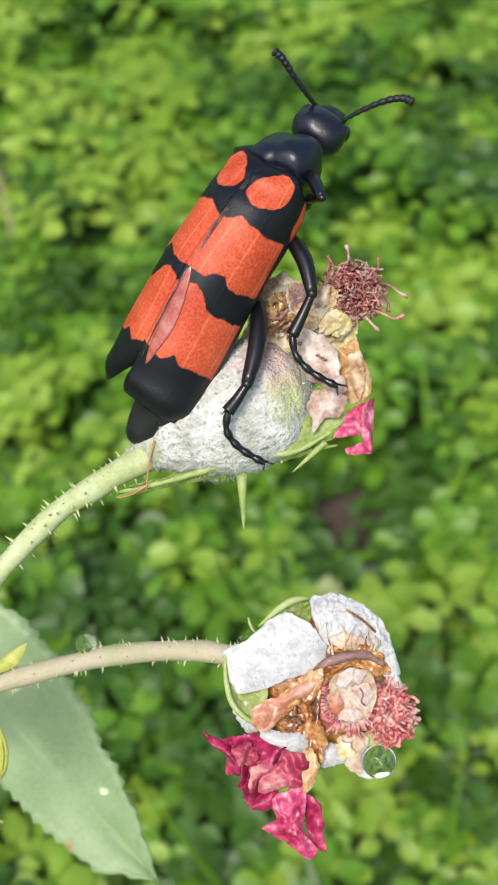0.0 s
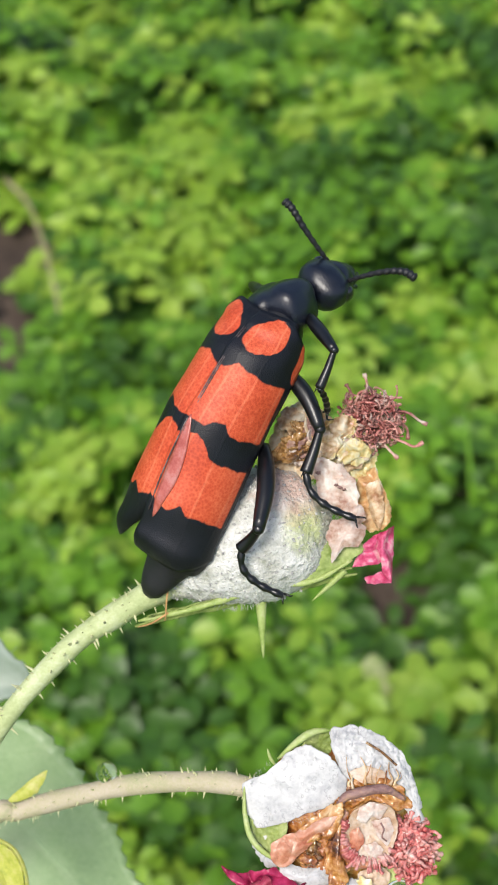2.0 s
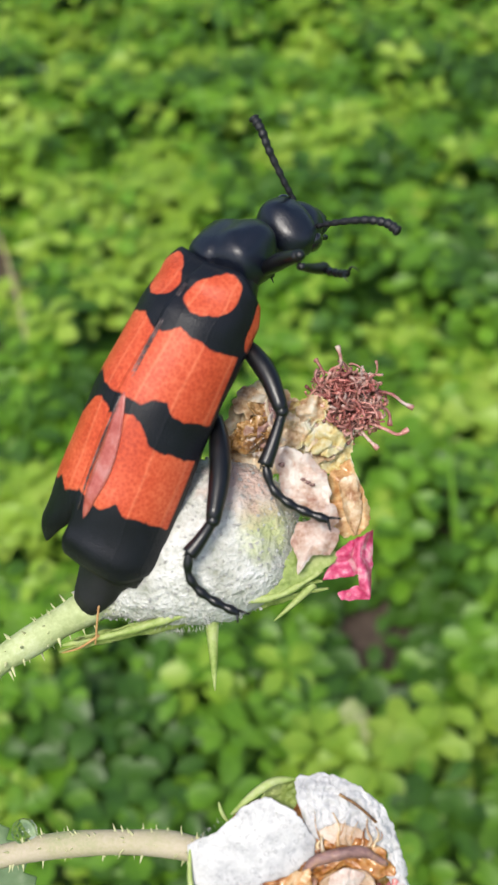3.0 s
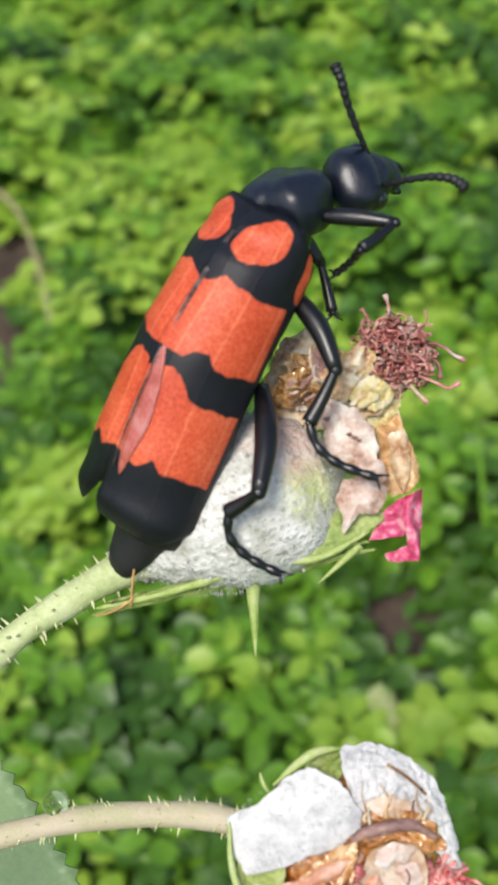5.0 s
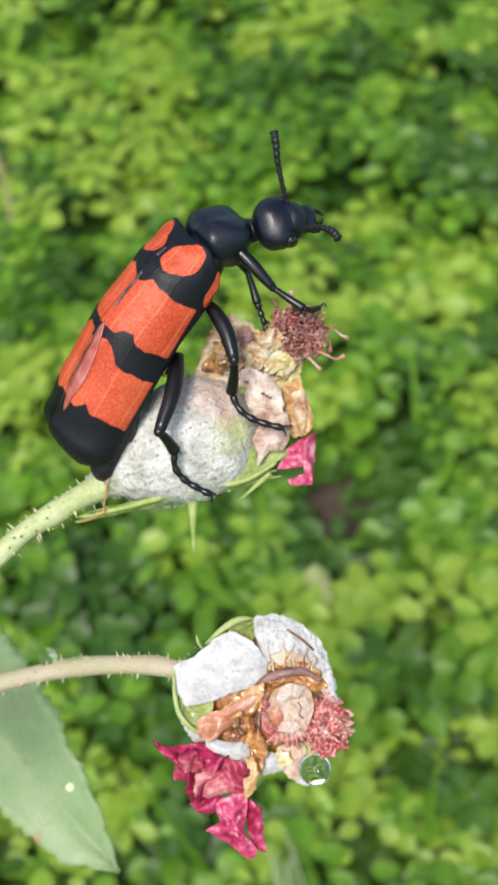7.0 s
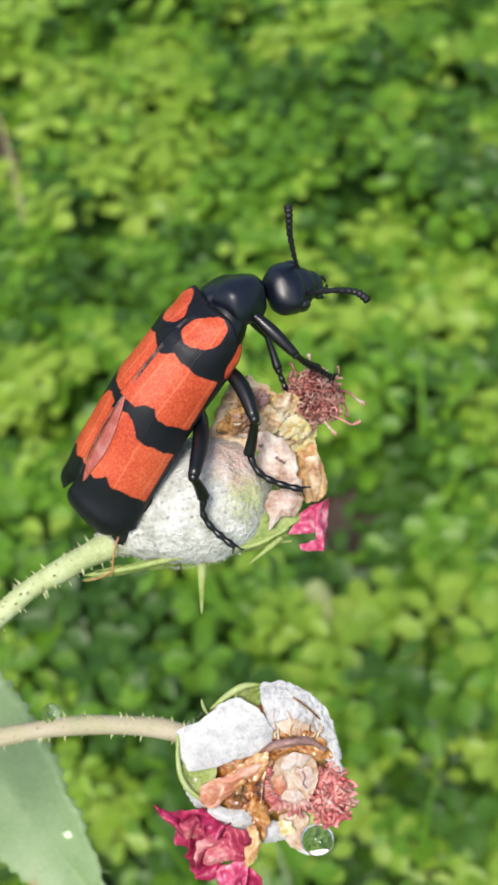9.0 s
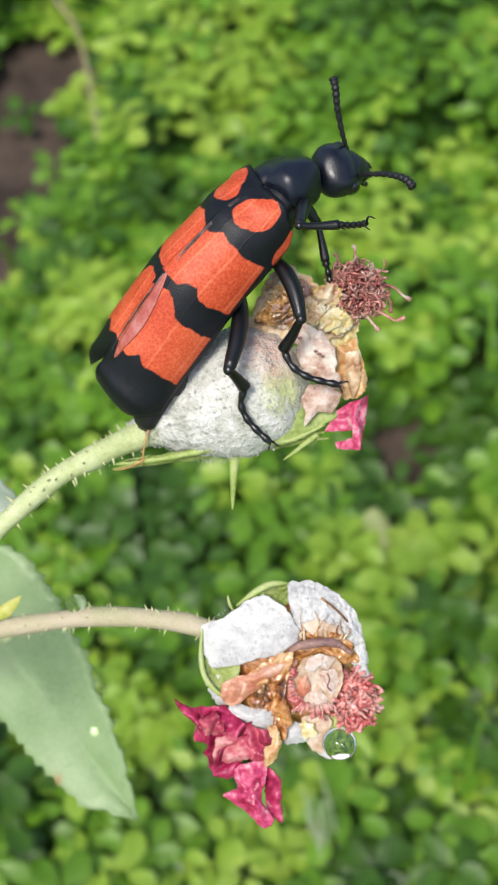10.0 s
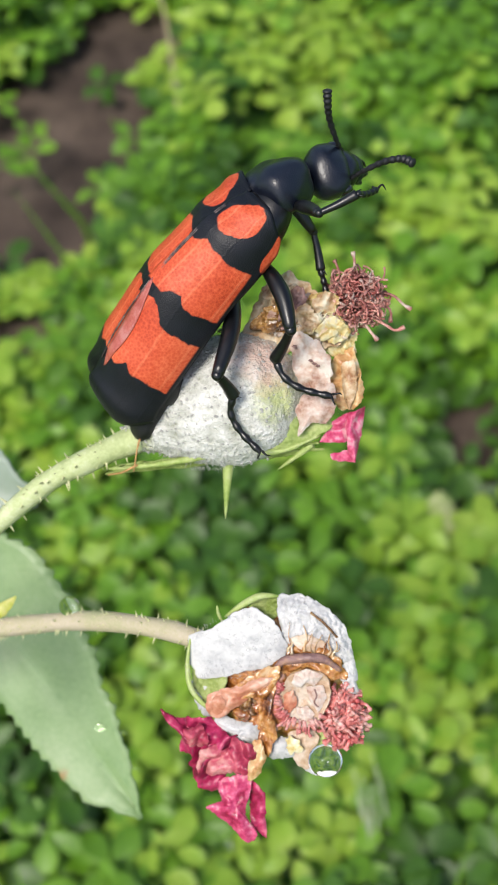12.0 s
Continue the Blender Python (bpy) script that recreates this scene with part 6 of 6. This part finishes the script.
    walk(legs["fore_R"][1], [
        (0, mm(-1.95, -4.47, 1.67, 24.8, 48.0, 104.9)),
        (0.5, mm(-2.20, -5.26, 0.03, 19.6, 26.1, 118.9)),
        (1, mm(-3.03, -3.67, 1.82, 6.5, 25.3, -177.8)),
        (1.5, mm(-2.51, -5.10, 0.17, 6.4, -5.8, 177.2)),
        (2, mm(-2.11, -5.17, 0.39, 4.1, -1.2, -174.8)),
        (2.5, mm(-0.01, -4.87, 1.19, 38.2, 81.6, 73.0)),
        (4.5, mm(-0.43, -5.01, 1.09, -17.7, 70.5, -17.2)),
        (5, mm(0.44, -5.20, -2.19, 7.2, -43.6, 176.8)),
        (5.5, mm(-1.39, -4.83, -3.37, -17.1, -18.5, -89.0)),
        (6, mm(-1.15, -4.76, -3.51, -17.9, -11.9, -72.9)),
        (6.5, mm(-1.35, -4.60, -3.68, -17.7, 8.8, -78.6)),
        (7, mm(-1.95, -4.62, -3.49, -22.6, 38.9, -93.0)),
        (7.5, mm(-1.79, -4.82, -3.27, -156.3, 81.8, -148.5)),
        (9.5, mm(-1.71, -4.89, -3.19, -105.8, 78.2, -127.0)),
        (10, mm(-1.92, -4.34, 1.82, -17.1, 44.1, -36.8)),
        (10.5, mm(1.54, -4.81, -0.99, -17.5, -1.8, -68.0)),
        (11, mm(0.06, -5.22, 0.45, 4.8, 69.2, 28.3)),
        (11.5, mm(0.91, -5.00, 0.18, -10.3, 24.1, -17.2)),
        (12, mm(0.38, -4.99, 0.77, -9.6, 25.2, -14.4)),
    ])
    walk(legs["fore_R"][2], [
        (0, mm(-2.40, -2.78, -0.26, 33.2, 57.4, 125.1)),
        (0.5, mm(-3.33, -3.22, -1.12, 27.5, 49.4, 126.4)),
        (1, mm(-5.38, -3.76, 0.71, 44.2, 64.5, 145.3)),
        (1.5, mm(-5.09, -4.97, 0.43, -25.4, 62.7, -145.0)),
        (2, mm(-4.70, -5.41, 0.44, 26.3, 60.9, 177.5)),
        (2.5, mm(0.10, -4.51, -1.38, -20.3, -39.3, -86.4)),
        (4.5, mm(0.40, -5.27, -1.36, -16.4, -9.0, -91.9)),
        (5, mm(-1.44, -5.09, -0.40, 19.6, 30.2, 135.5)),
        (5.5, mm(-1.35, -7.30, -2.55, -2.1, 70.5, 14.3)),
        (6, mm(-0.40, -7.19, -2.98, 22.6, 64.7, 70.8)),
        (6.5, mm(-0.84, -7.12, -4.08, 25.2, 65.6, 76.0)),
        (7, mm(-2.05, -6.64, -5.12, 26.3, 69.1, 73.6)),
        (7.5, mm(-2.10, -5.01, -5.85, -20.3, -29.5, -63.5)),
        (9.5, mm(-2.03, -5.31, -5.74, -19.2, -28.4, -78.8)),
        (10, mm(-0.42, -5.46, 0.01, -18.5, -19.8, -57.8)),
        (10.5, mm(2.52, -7.22, -0.91, -14.8, 69.4, -12.1)),
        (11, mm(0.87, -4.79, -1.98, -19.0, -22.6, -58.5)),
        (11.5, mm(3.17, -5.70, -0.88, -13.5, 28.4, -29.5)),
        (12, mm(2.66, -5.57, -0.34, 20.5, 62.9, 67.7)),
    ])
    walk(legs["fore_L"][0], [
        (0, mm(-0.90, 1.40, -1.00, 19.1, 25.1, 106.1)),
        (0.5, mm(-0.90, 1.40, -1.00, 18.1, 14.6, 117.8)),
        (1, mm(-0.90, 1.40, -1.00, 28.1, 50.9, 120.6)),
        (1.5, mm(-0.90, 1.40, -1.00, 28.5, 52.3, 116.6)),
        (2, mm(-0.90, 1.40, -1.00, 18.2, 33.3, 87.2)),
        (2.5, mm(-0.90, 1.40, -1.00, 5.3, 50.0, 33.4)),
        (4.5, mm(-0.90, 1.40, -1.00, -18.4, 39.4, -120.8)),
        (5, mm(-0.90, 1.40, -1.00, -15.2, 35.9, -127.3)),
        (5.5, mm(-0.90, 1.40, -1.00, -29.8, 52.9, -103.5)),
        (6, mm(-0.90, 1.40, -1.00, -31.1, 54.7, -106.1)),
        (6.5, mm(-0.90, 1.40, -1.00, -29.3, 54.4, -115.9)),
        (7, mm(-0.90, 1.40, -1.00, -25.3, 51.0, -119.8)),
        (7.5, mm(-0.90, 1.40, -1.00, -24.3, 49.0, -117.9)),
        (9.5, mm(-0.90, 1.40, -1.00, -24.5, 48.8, -116.8)),
        (10, mm(-0.90, 1.40, -1.00, -25.0, 48.9, -114.8)),
        (10.5, mm(-0.90, 1.40, -1.00, -24.6, 48.9, -116.6)),
        (11, mm(-0.90, 1.40, -1.00, -25.0, 51.3, -121.6)),
        (11.5, mm(-0.90, 1.40, -1.00, -27.4, 52.9, -117.8)),
        (12, mm(-0.90, 1.40, -1.00, -25.2, 51.4, -121.1)),
    ])
    walk(legs["fore_L"][1], [
        (0, mm(-1.95, 5.06, -2.78, -19.0, 25.4, -66.6)),
        (0.5, mm(-2.79, 5.00, -2.06, -18.3, 25.3, -59.2)),
        (1, mm(-2.25, 3.68, -4.26, -12.9, 56.0, -15.7)),
        (1.5, mm(-2.05, 3.70, -4.32, 1.7, 62.7, 22.3)),
        (2, mm(-0.73, 4.90, -3.31, -20.0, 31.2, -96.4)),
        (2.5, mm(1.35, 2.88, -4.22, 17.0, 44.0, 167.5)),
        (4.5, mm(-2.56, -1.39, -3.67, -6.8, 17.0, -142.4)),
        (5, mm(-2.96, -1.30, -3.47, -6.1, 16.1, -144.4)),
        (5.5, mm(-1.49, -1.06, -4.35, -10.0, 25.8, -135.8)),
        (6, mm(-1.58, -0.93, -4.43, -11.4, 28.2, -133.0)),
        (6.5, mm(-1.97, -0.80, -4.41, -10.3, 29.1, -136.7)),
        (7, mm(-2.21, -0.89, -4.27, -9.4, 28.5, -138.8)),
        (7.5, mm(-2.19, -1.03, -4.17, -9.7, 25.6, -136.7)),
        (9.5, mm(-2.14, -1.07, -4.16, -10.0, 27.5, -136.5)),
        (10, mm(-2.06, -1.10, -4.17, -9.7, 26.3, -137.1)),
        (10.5, mm(-2.14, -1.07, -4.16, -8.9, 25.5, -139.1)),
        (11, mm(-2.28, -0.84, -4.28, -8.0, 26.2, -141.7)),
        (11.5, mm(-2.08, -0.84, -4.35, -9.3, 29.7, -139.6)),
        (12, mm(-2.25, -0.84, -4.28, -8.8, 28.1, -140.3)),
    ])
    walk(legs["fore_L"][2], [
        (0, mm(-1.02, 2.90, -3.89, -84.7, 80.5, -97.9)),
        (0.5, mm(-1.59, 2.98, -3.17, -93.8, 83.8, -95.3)),
        (1, mm(-0.85, 3.29, -6.41, 53.6, 71.0, 129.5)),
        (1.5, mm(-0.95, 4.15, -6.63, 51.1, 69.4, 131.8)),
        (2, mm(-0.98, 2.69, -4.66, 50.0, 69.7, 127.6)),
        (2.5, mm(-0.47, 3.29, -6.02, 45.4, 68.5, 120.4)),
        (4.5, mm(-2.56, -1.39, -3.67, -6.8, 17.0, -142.4)),
        (5, mm(-2.96, -1.30, -3.47, -6.1, 16.1, -144.4)),
        (5.5, mm(-3.17, -2.69, -5.48, 10.0, -25.8, 44.2)),
        (6, mm(-3.14, -2.61, -5.66, 11.4, -28.2, 47.0)),
        (6.5, mm(-3.62, -2.36, -5.68, -10.3, 29.1, -136.7)),
        (7, mm(-3.93, -2.40, -5.51, -9.4, 28.5, -138.8)),
        (7.5, mm(-3.89, -2.64, -5.30, -9.7, 25.6, -136.7)),
        (9.5, mm(-3.82, -2.66, -5.36, -10.0, 27.5, -136.5)),
        (10, mm(-3.77, -2.69, -5.32, -9.7, 26.3, -137.1)),
        (10.5, mm(-3.91, -2.61, -5.28, -8.9, 25.5, -139.1)),
        (11, mm(-4.11, -2.28, -5.43, -8.0, 26.2, -141.7)),
        (11.5, mm(-3.80, -2.30, -5.64, -9.3, 29.7, -139.6)),
        (12, mm(-4.02, -2.31, -5.51, -8.8, 28.1, -140.3)),
    ])
    walk(legs["mid_R"][0], [
        (0, mm(-5.12, -2.09, -1.06, -11.3, -9.6, -121.1)),
        (0.5, mm(-5.06, -2.08, -1.04, -10.0, -5.0, -127.1)),
        (1, mm(-5.07, -2.12, -1.01, -9.6, -1.0, -128.9)),
        (1.5, mm(-5.37, -2.51, -0.98, -10.7, -8.7, -123.7)),
        (2, mm(-4.81, -1.51, -0.92, -12.3, 4.2, -119.0)),
        (2.5, mm(-5.01, -1.89, -1.00, -12.0, -0.5, -119.4)),
        (4.5, mm(-4.96, -1.86, -0.99, -11.3, 1.1, -122.5)),
        (5, mm(-5.01, -1.90, -0.95, -12.0, 4.8, -120.4)),
        (5.5, mm(-5.21, -2.08, -0.99, -14.8, 2.2, -105.4)),
        (6, mm(-5.25, -1.68, -0.96, -16.4, 3.2, -94.0)),
        (6.5, mm(-5.18, -1.90, -0.94, -15.5, 6.9, -103.0)),
        (7, mm(-5.25, -2.29, -0.99, -13.5, 6.3, -114.1)),
        (7.5, mm(-5.09, -1.62, -1.05, -14.6, -3.9, -105.0)),
        (9.5, mm(-5.10, -1.71, -0.98, -14.6, 1.3, -106.5)),
        (10, mm(-5.24, -2.22, -0.99, -14.2, 1.9, -108.9)),
        (10.5, mm(-5.17, -2.02, -0.99, -14.2, 1.5, -108.8)),
        (11, mm(-5.10, -1.89, -0.96, -13.9, 4.5, -111.5)),
        (11.5, mm(-5.06, -1.72, -0.90, -14.5, 7.5, -109.2)),
        (12, mm(-5.23, -2.20, -0.97, -14.4, 8.2, -110.1)),
    ])
    walk(legs["mid_R"][1], [
        (0, mm(-7.61, -6.23, -0.24, 4.1, -1.5, -174.9)),
        (0.5, mm(-8.00, -5.97, -0.61, 2.8, 0.4, -170.3)),
        (1, mm(-8.15, -5.93, -0.92, 3.2, -0.5, -171.9)),
        (1.5, mm(-8.06, -6.54, -0.24, 7.1, 15.7, 178.0)),
        (2, mm(-7.17, -5.79, -1.29, 3.1, -1.1, -171.4)),
        (2.5, mm(-7.41, -6.16, -0.97, 3.5, -2.6, -173.0)),
        (4.5, mm(-7.59, -5.99, -1.08, 3.8, -0.3, -173.8)),
        (5, mm(-7.48, -6.11, -1.36, 5.5, -4.3, -179.5)),
        (5.5, mm(-6.52, -6.80, -1.18, 11.5, 27.0, 168.9)),
        (6, mm(-5.59, -6.56, -1.23, 7.9, 31.6, -179.3)),
        (6.5, mm(-6.28, -6.64, -1.53, 10.4, 39.1, 178.5)),
        (7, mm(-7.24, -6.73, -1.53, 11.7, 37.8, 174.8)),
        (7.5, mm(-6.36, -6.34, -0.72, 8.6, 33.5, 179.9)),
        (9.5, mm(-6.48, -6.41, -1.10, 6.2, 27.0, -176.5)),
        (10, mm(-6.83, -6.86, -1.15, 11.2, 26.2, 169.3)),
        (10.5, mm(-6.75, -6.66, -1.12, 10.1, 26.2, 172.6)),
        (11, mm(-6.89, -6.44, -1.34, 10.7, 28.0, 171.9)),
        (11.5, mm(-6.66, -6.31, -1.55, 8.7, 28.4, 177.5)),
        (12, mm(-6.90, -6.76, -1.67, 12.1, 25.0, 165.8)),
    ])
    walk(legs["mid_R"][2], [
        (0, mm(-10.60, -6.50, -0.17, -16.7, 25.5, -110.8)),
        (0.5, mm(-10.96, -6.48, -0.63, -16.2, 26.7, -114.5)),
        (1, mm(-11.12, -6.35, -0.89, -16.0, 27.0, -115.6)),
        (1.5, mm(-10.95, -6.44, -1.05, -18.1, 29.4, -108.2)),
        (2, mm(-10.14, -6.23, -1.23, -17.8, 29.5, -109.6)),
        (2.5, mm(-10.39, -6.52, -0.83, -17.3, 27.1, -109.4)),
        (4.5, mm(-10.57, -6.32, -1.07, -17.9, 30.1, -110.1)),
        (5, mm(-10.47, -6.14, -1.14, -18.8, 30.7, -105.8)),
        (5.5, mm(-9.14, -6.29, -2.54, -22.0, 36.6, -86.1)),
        (6, mm(-8.14, -6.59, -2.80, -23.4, 40.6, -85.8)),
        (6.5, mm(-8.61, -6.58, -3.42, -23.8, 41.6, -88.0)),
        (7, mm(-9.60, -6.52, -3.37, -23.1, 40.1, -93.1)),
        (7.5, mm(-8.86, -6.33, -2.38, -22.6, 38.9, -94.5)),
        (9.5, mm(-9.15, -6.57, -2.46, -23.3, 40.6, -92.6)),
        (10, mm(-9.47, -6.36, -2.48, -22.1, 36.9, -83.0)),
        (10.5, mm(-9.42, -6.31, -2.45, -22.3, 37.3, -84.7)),
        (11, mm(-9.51, -6.07, -2.75, -23.3, 40.6, -82.6)),
        (11.5, mm(-9.30, -6.19, -2.97, -24.1, 42.4, -90.3)),
        (12, mm(-9.53, -6.09, -2.94, -23.4, 40.7, -83.7)),
    ])
    walk(legs["hind_R"][0], [
        (0, mm(-9.89, -2.73, -0.91, -4.8, -20.9, -145.4)),
        (0.5, mm(-10.28, -2.97, -0.76, -4.4, -19.3, -147.0)),
        (1, mm(-10.22, -2.90, -0.76, -3.6, -22.0, -149.7)),
        (1.5, mm(-9.95, -2.77, -0.85, -5.0, -25.7, -144.9)),
        (2, mm(-9.88, -2.74, -0.91, -5.9, -22.2, -141.9)),
        (2.5, mm(-9.39, -2.37, -1.13, -5.3, -19.0, -143.7)),
        (4.5, mm(-9.66, -2.57, -1.02, -6.1, -19.7, -141.1)),
        (5, mm(-10.00, -2.86, -0.85, -6.6, -20.9, -139.1)),
        (5.5, mm(-9.52, -2.41, -1.06, -8.1, -12.6, -133.7)),
        (6, mm(-9.33, -2.10, -1.22, -10.0, -19.5, -126.4)),
        (6.5, mm(-9.36, -2.20, -1.18, -9.1, -18.5, -130.0)),
        (7, mm(-9.51, -2.44, -1.08, -6.5, -17.6, -139.4)),
        (7.5, mm(-9.39, -2.24, -1.24, -9.1, -26.9, -130.7)),
        (9.5, mm(-8.81, -1.17, -1.82, -11.3, -25.9, -121.9)),
        (10, mm(-8.84, -1.44, -1.57, -10.0, -21.6, -126.6)),
        (10.5, mm(-8.69, -1.06, -1.71, -10.9, -21.2, -123.2)),
        (11, mm(-8.65, -1.11, -1.65, -10.4, -19.6, -125.1)),
        (11.5, mm(-8.58, -1.10, -1.54, -10.0, -16.0, -126.6)),
        (12, mm(-8.66, -1.10, -1.66, -10.5, -19.8, -124.8)),
    ])
    walk(legs["hind_R"][1], [
        (0, mm(-14.65, -6.02, 1.30, 6.1, -9.6, 178.0)),
        (0.5, mm(-15.18, -6.16, 1.29, 10.0, -2.0, 164.3)),
        (1, mm(-15.18, -5.80, 1.57, 11.6, 11.5, 161.3)),
        (1.5, mm(-14.52, -5.99, 1.84, 14.2, 21.1, 155.7)),
        (2, mm(-14.39, -6.29, 1.44, 14.9, 21.0, 152.5)),
        (2.5, mm(-14.11, -5.85, 0.89, 8.2, -8.0, 170.3)),
        (4.5, mm(-14.20, -6.23, 1.07, 12.0, -3.9, 155.4)),
        (5, mm(-14.37, -6.65, 1.36, 15.3, 8.8, 142.1)),
        (5.5, mm(-13.70, -6.79, 0.30, 15.1, 51.8, 179.4)),
        (6, mm(-12.80, -6.80, 0.84, -21.4, 60.0, -144.5)),
        (6.5, mm(-13.14, -6.70, 0.79, -33.4, 65.2, -143.9)),
        (7, mm(-13.99, -6.28, 0.80, -12.4, 62.3, -154.1)),
        (7.5, mm(-13.00, -6.43, 1.56, 8.2, 53.0, -170.8)),
        (9.5, mm(-11.76, -5.91, 0.89, -15.7, 57.8, -147.5)),
        (10, mm(-12.28, -6.07, 0.71, -48.0, 68.7, -145.0)),
        (10.5, mm(-11.86, -5.90, 0.53, -4.2, 54.7, -157.3)),
        (11, mm(-12.02, -5.89, 0.43, -6.5, 61.2, -157.3)),
        (11.5, mm(-12.14, -5.88, 0.17, -6.9, 65.3, -158.7)),
        (12, mm(-11.99, -5.90, 0.44, -14.8, 63.9, -153.9)),
    ])
    walk(legs["hind_R"][2], [
        (0, mm(-16.82, -5.95, 1.66, -16.0, 32.5, -121.2)),
        (0.5, mm(-17.30, -5.57, 1.37, -16.3, 35.0, -122.8)),
        (1, mm(-17.22, -5.11, 1.13, -15.3, 35.0, -125.9)),
        (1.5, mm(-16.39, -5.14, 1.04, -15.2, 35.2, -126.4)),
        (2, mm(-16.22, -5.34, 0.65, -17.3, 37.0, -121.4)),
        (2.5, mm(-16.26, -5.48, 1.19, -16.1, 34.3, -122.8)),
        (4.5, mm(-16.20, -5.32, 1.22, -15.5, 35.7, -126.1)),
        (5, mm(-16.09, -5.32, 1.02, -16.7, 36.4, -122.9)),
        (5.5, mm(-15.06, -6.77, -1.43, -23.3, 42.4, -103.0)),
        (6, mm(-13.69, -7.44, -1.06, -25.1, 47.5, -109.3)),
        (6.5, mm(-13.88, -7.25, -1.20, -24.5, 48.8, -116.8)),
        (7, mm(-14.91, -6.73, -1.15, -22.1, 46.8, -120.7)),
        (7.5, mm(-14.31, -6.65, -0.19, -20.9, 43.0, -117.5)),
        (9.5, mm(-12.75, -6.54, -0.97, -14.2, 35.1, -129.4)),
        (10, mm(-12.93, -6.53, -1.34, -15.5, 33.5, -124.1)),
        (10.5, mm(-13.03, -6.39, -1.27, -16.2, 35.1, -123.4)),
        (11, mm(-12.99, -6.30, -1.50, -16.4, 37.6, -125.0)),
        (11.5, mm(-12.99, -6.22, -1.83, -14.8, 36.3, -128.7)),
        (12, mm(-12.86, -6.32, -1.53, -15.4, 37.3, -128.0)),
    ])


motions()
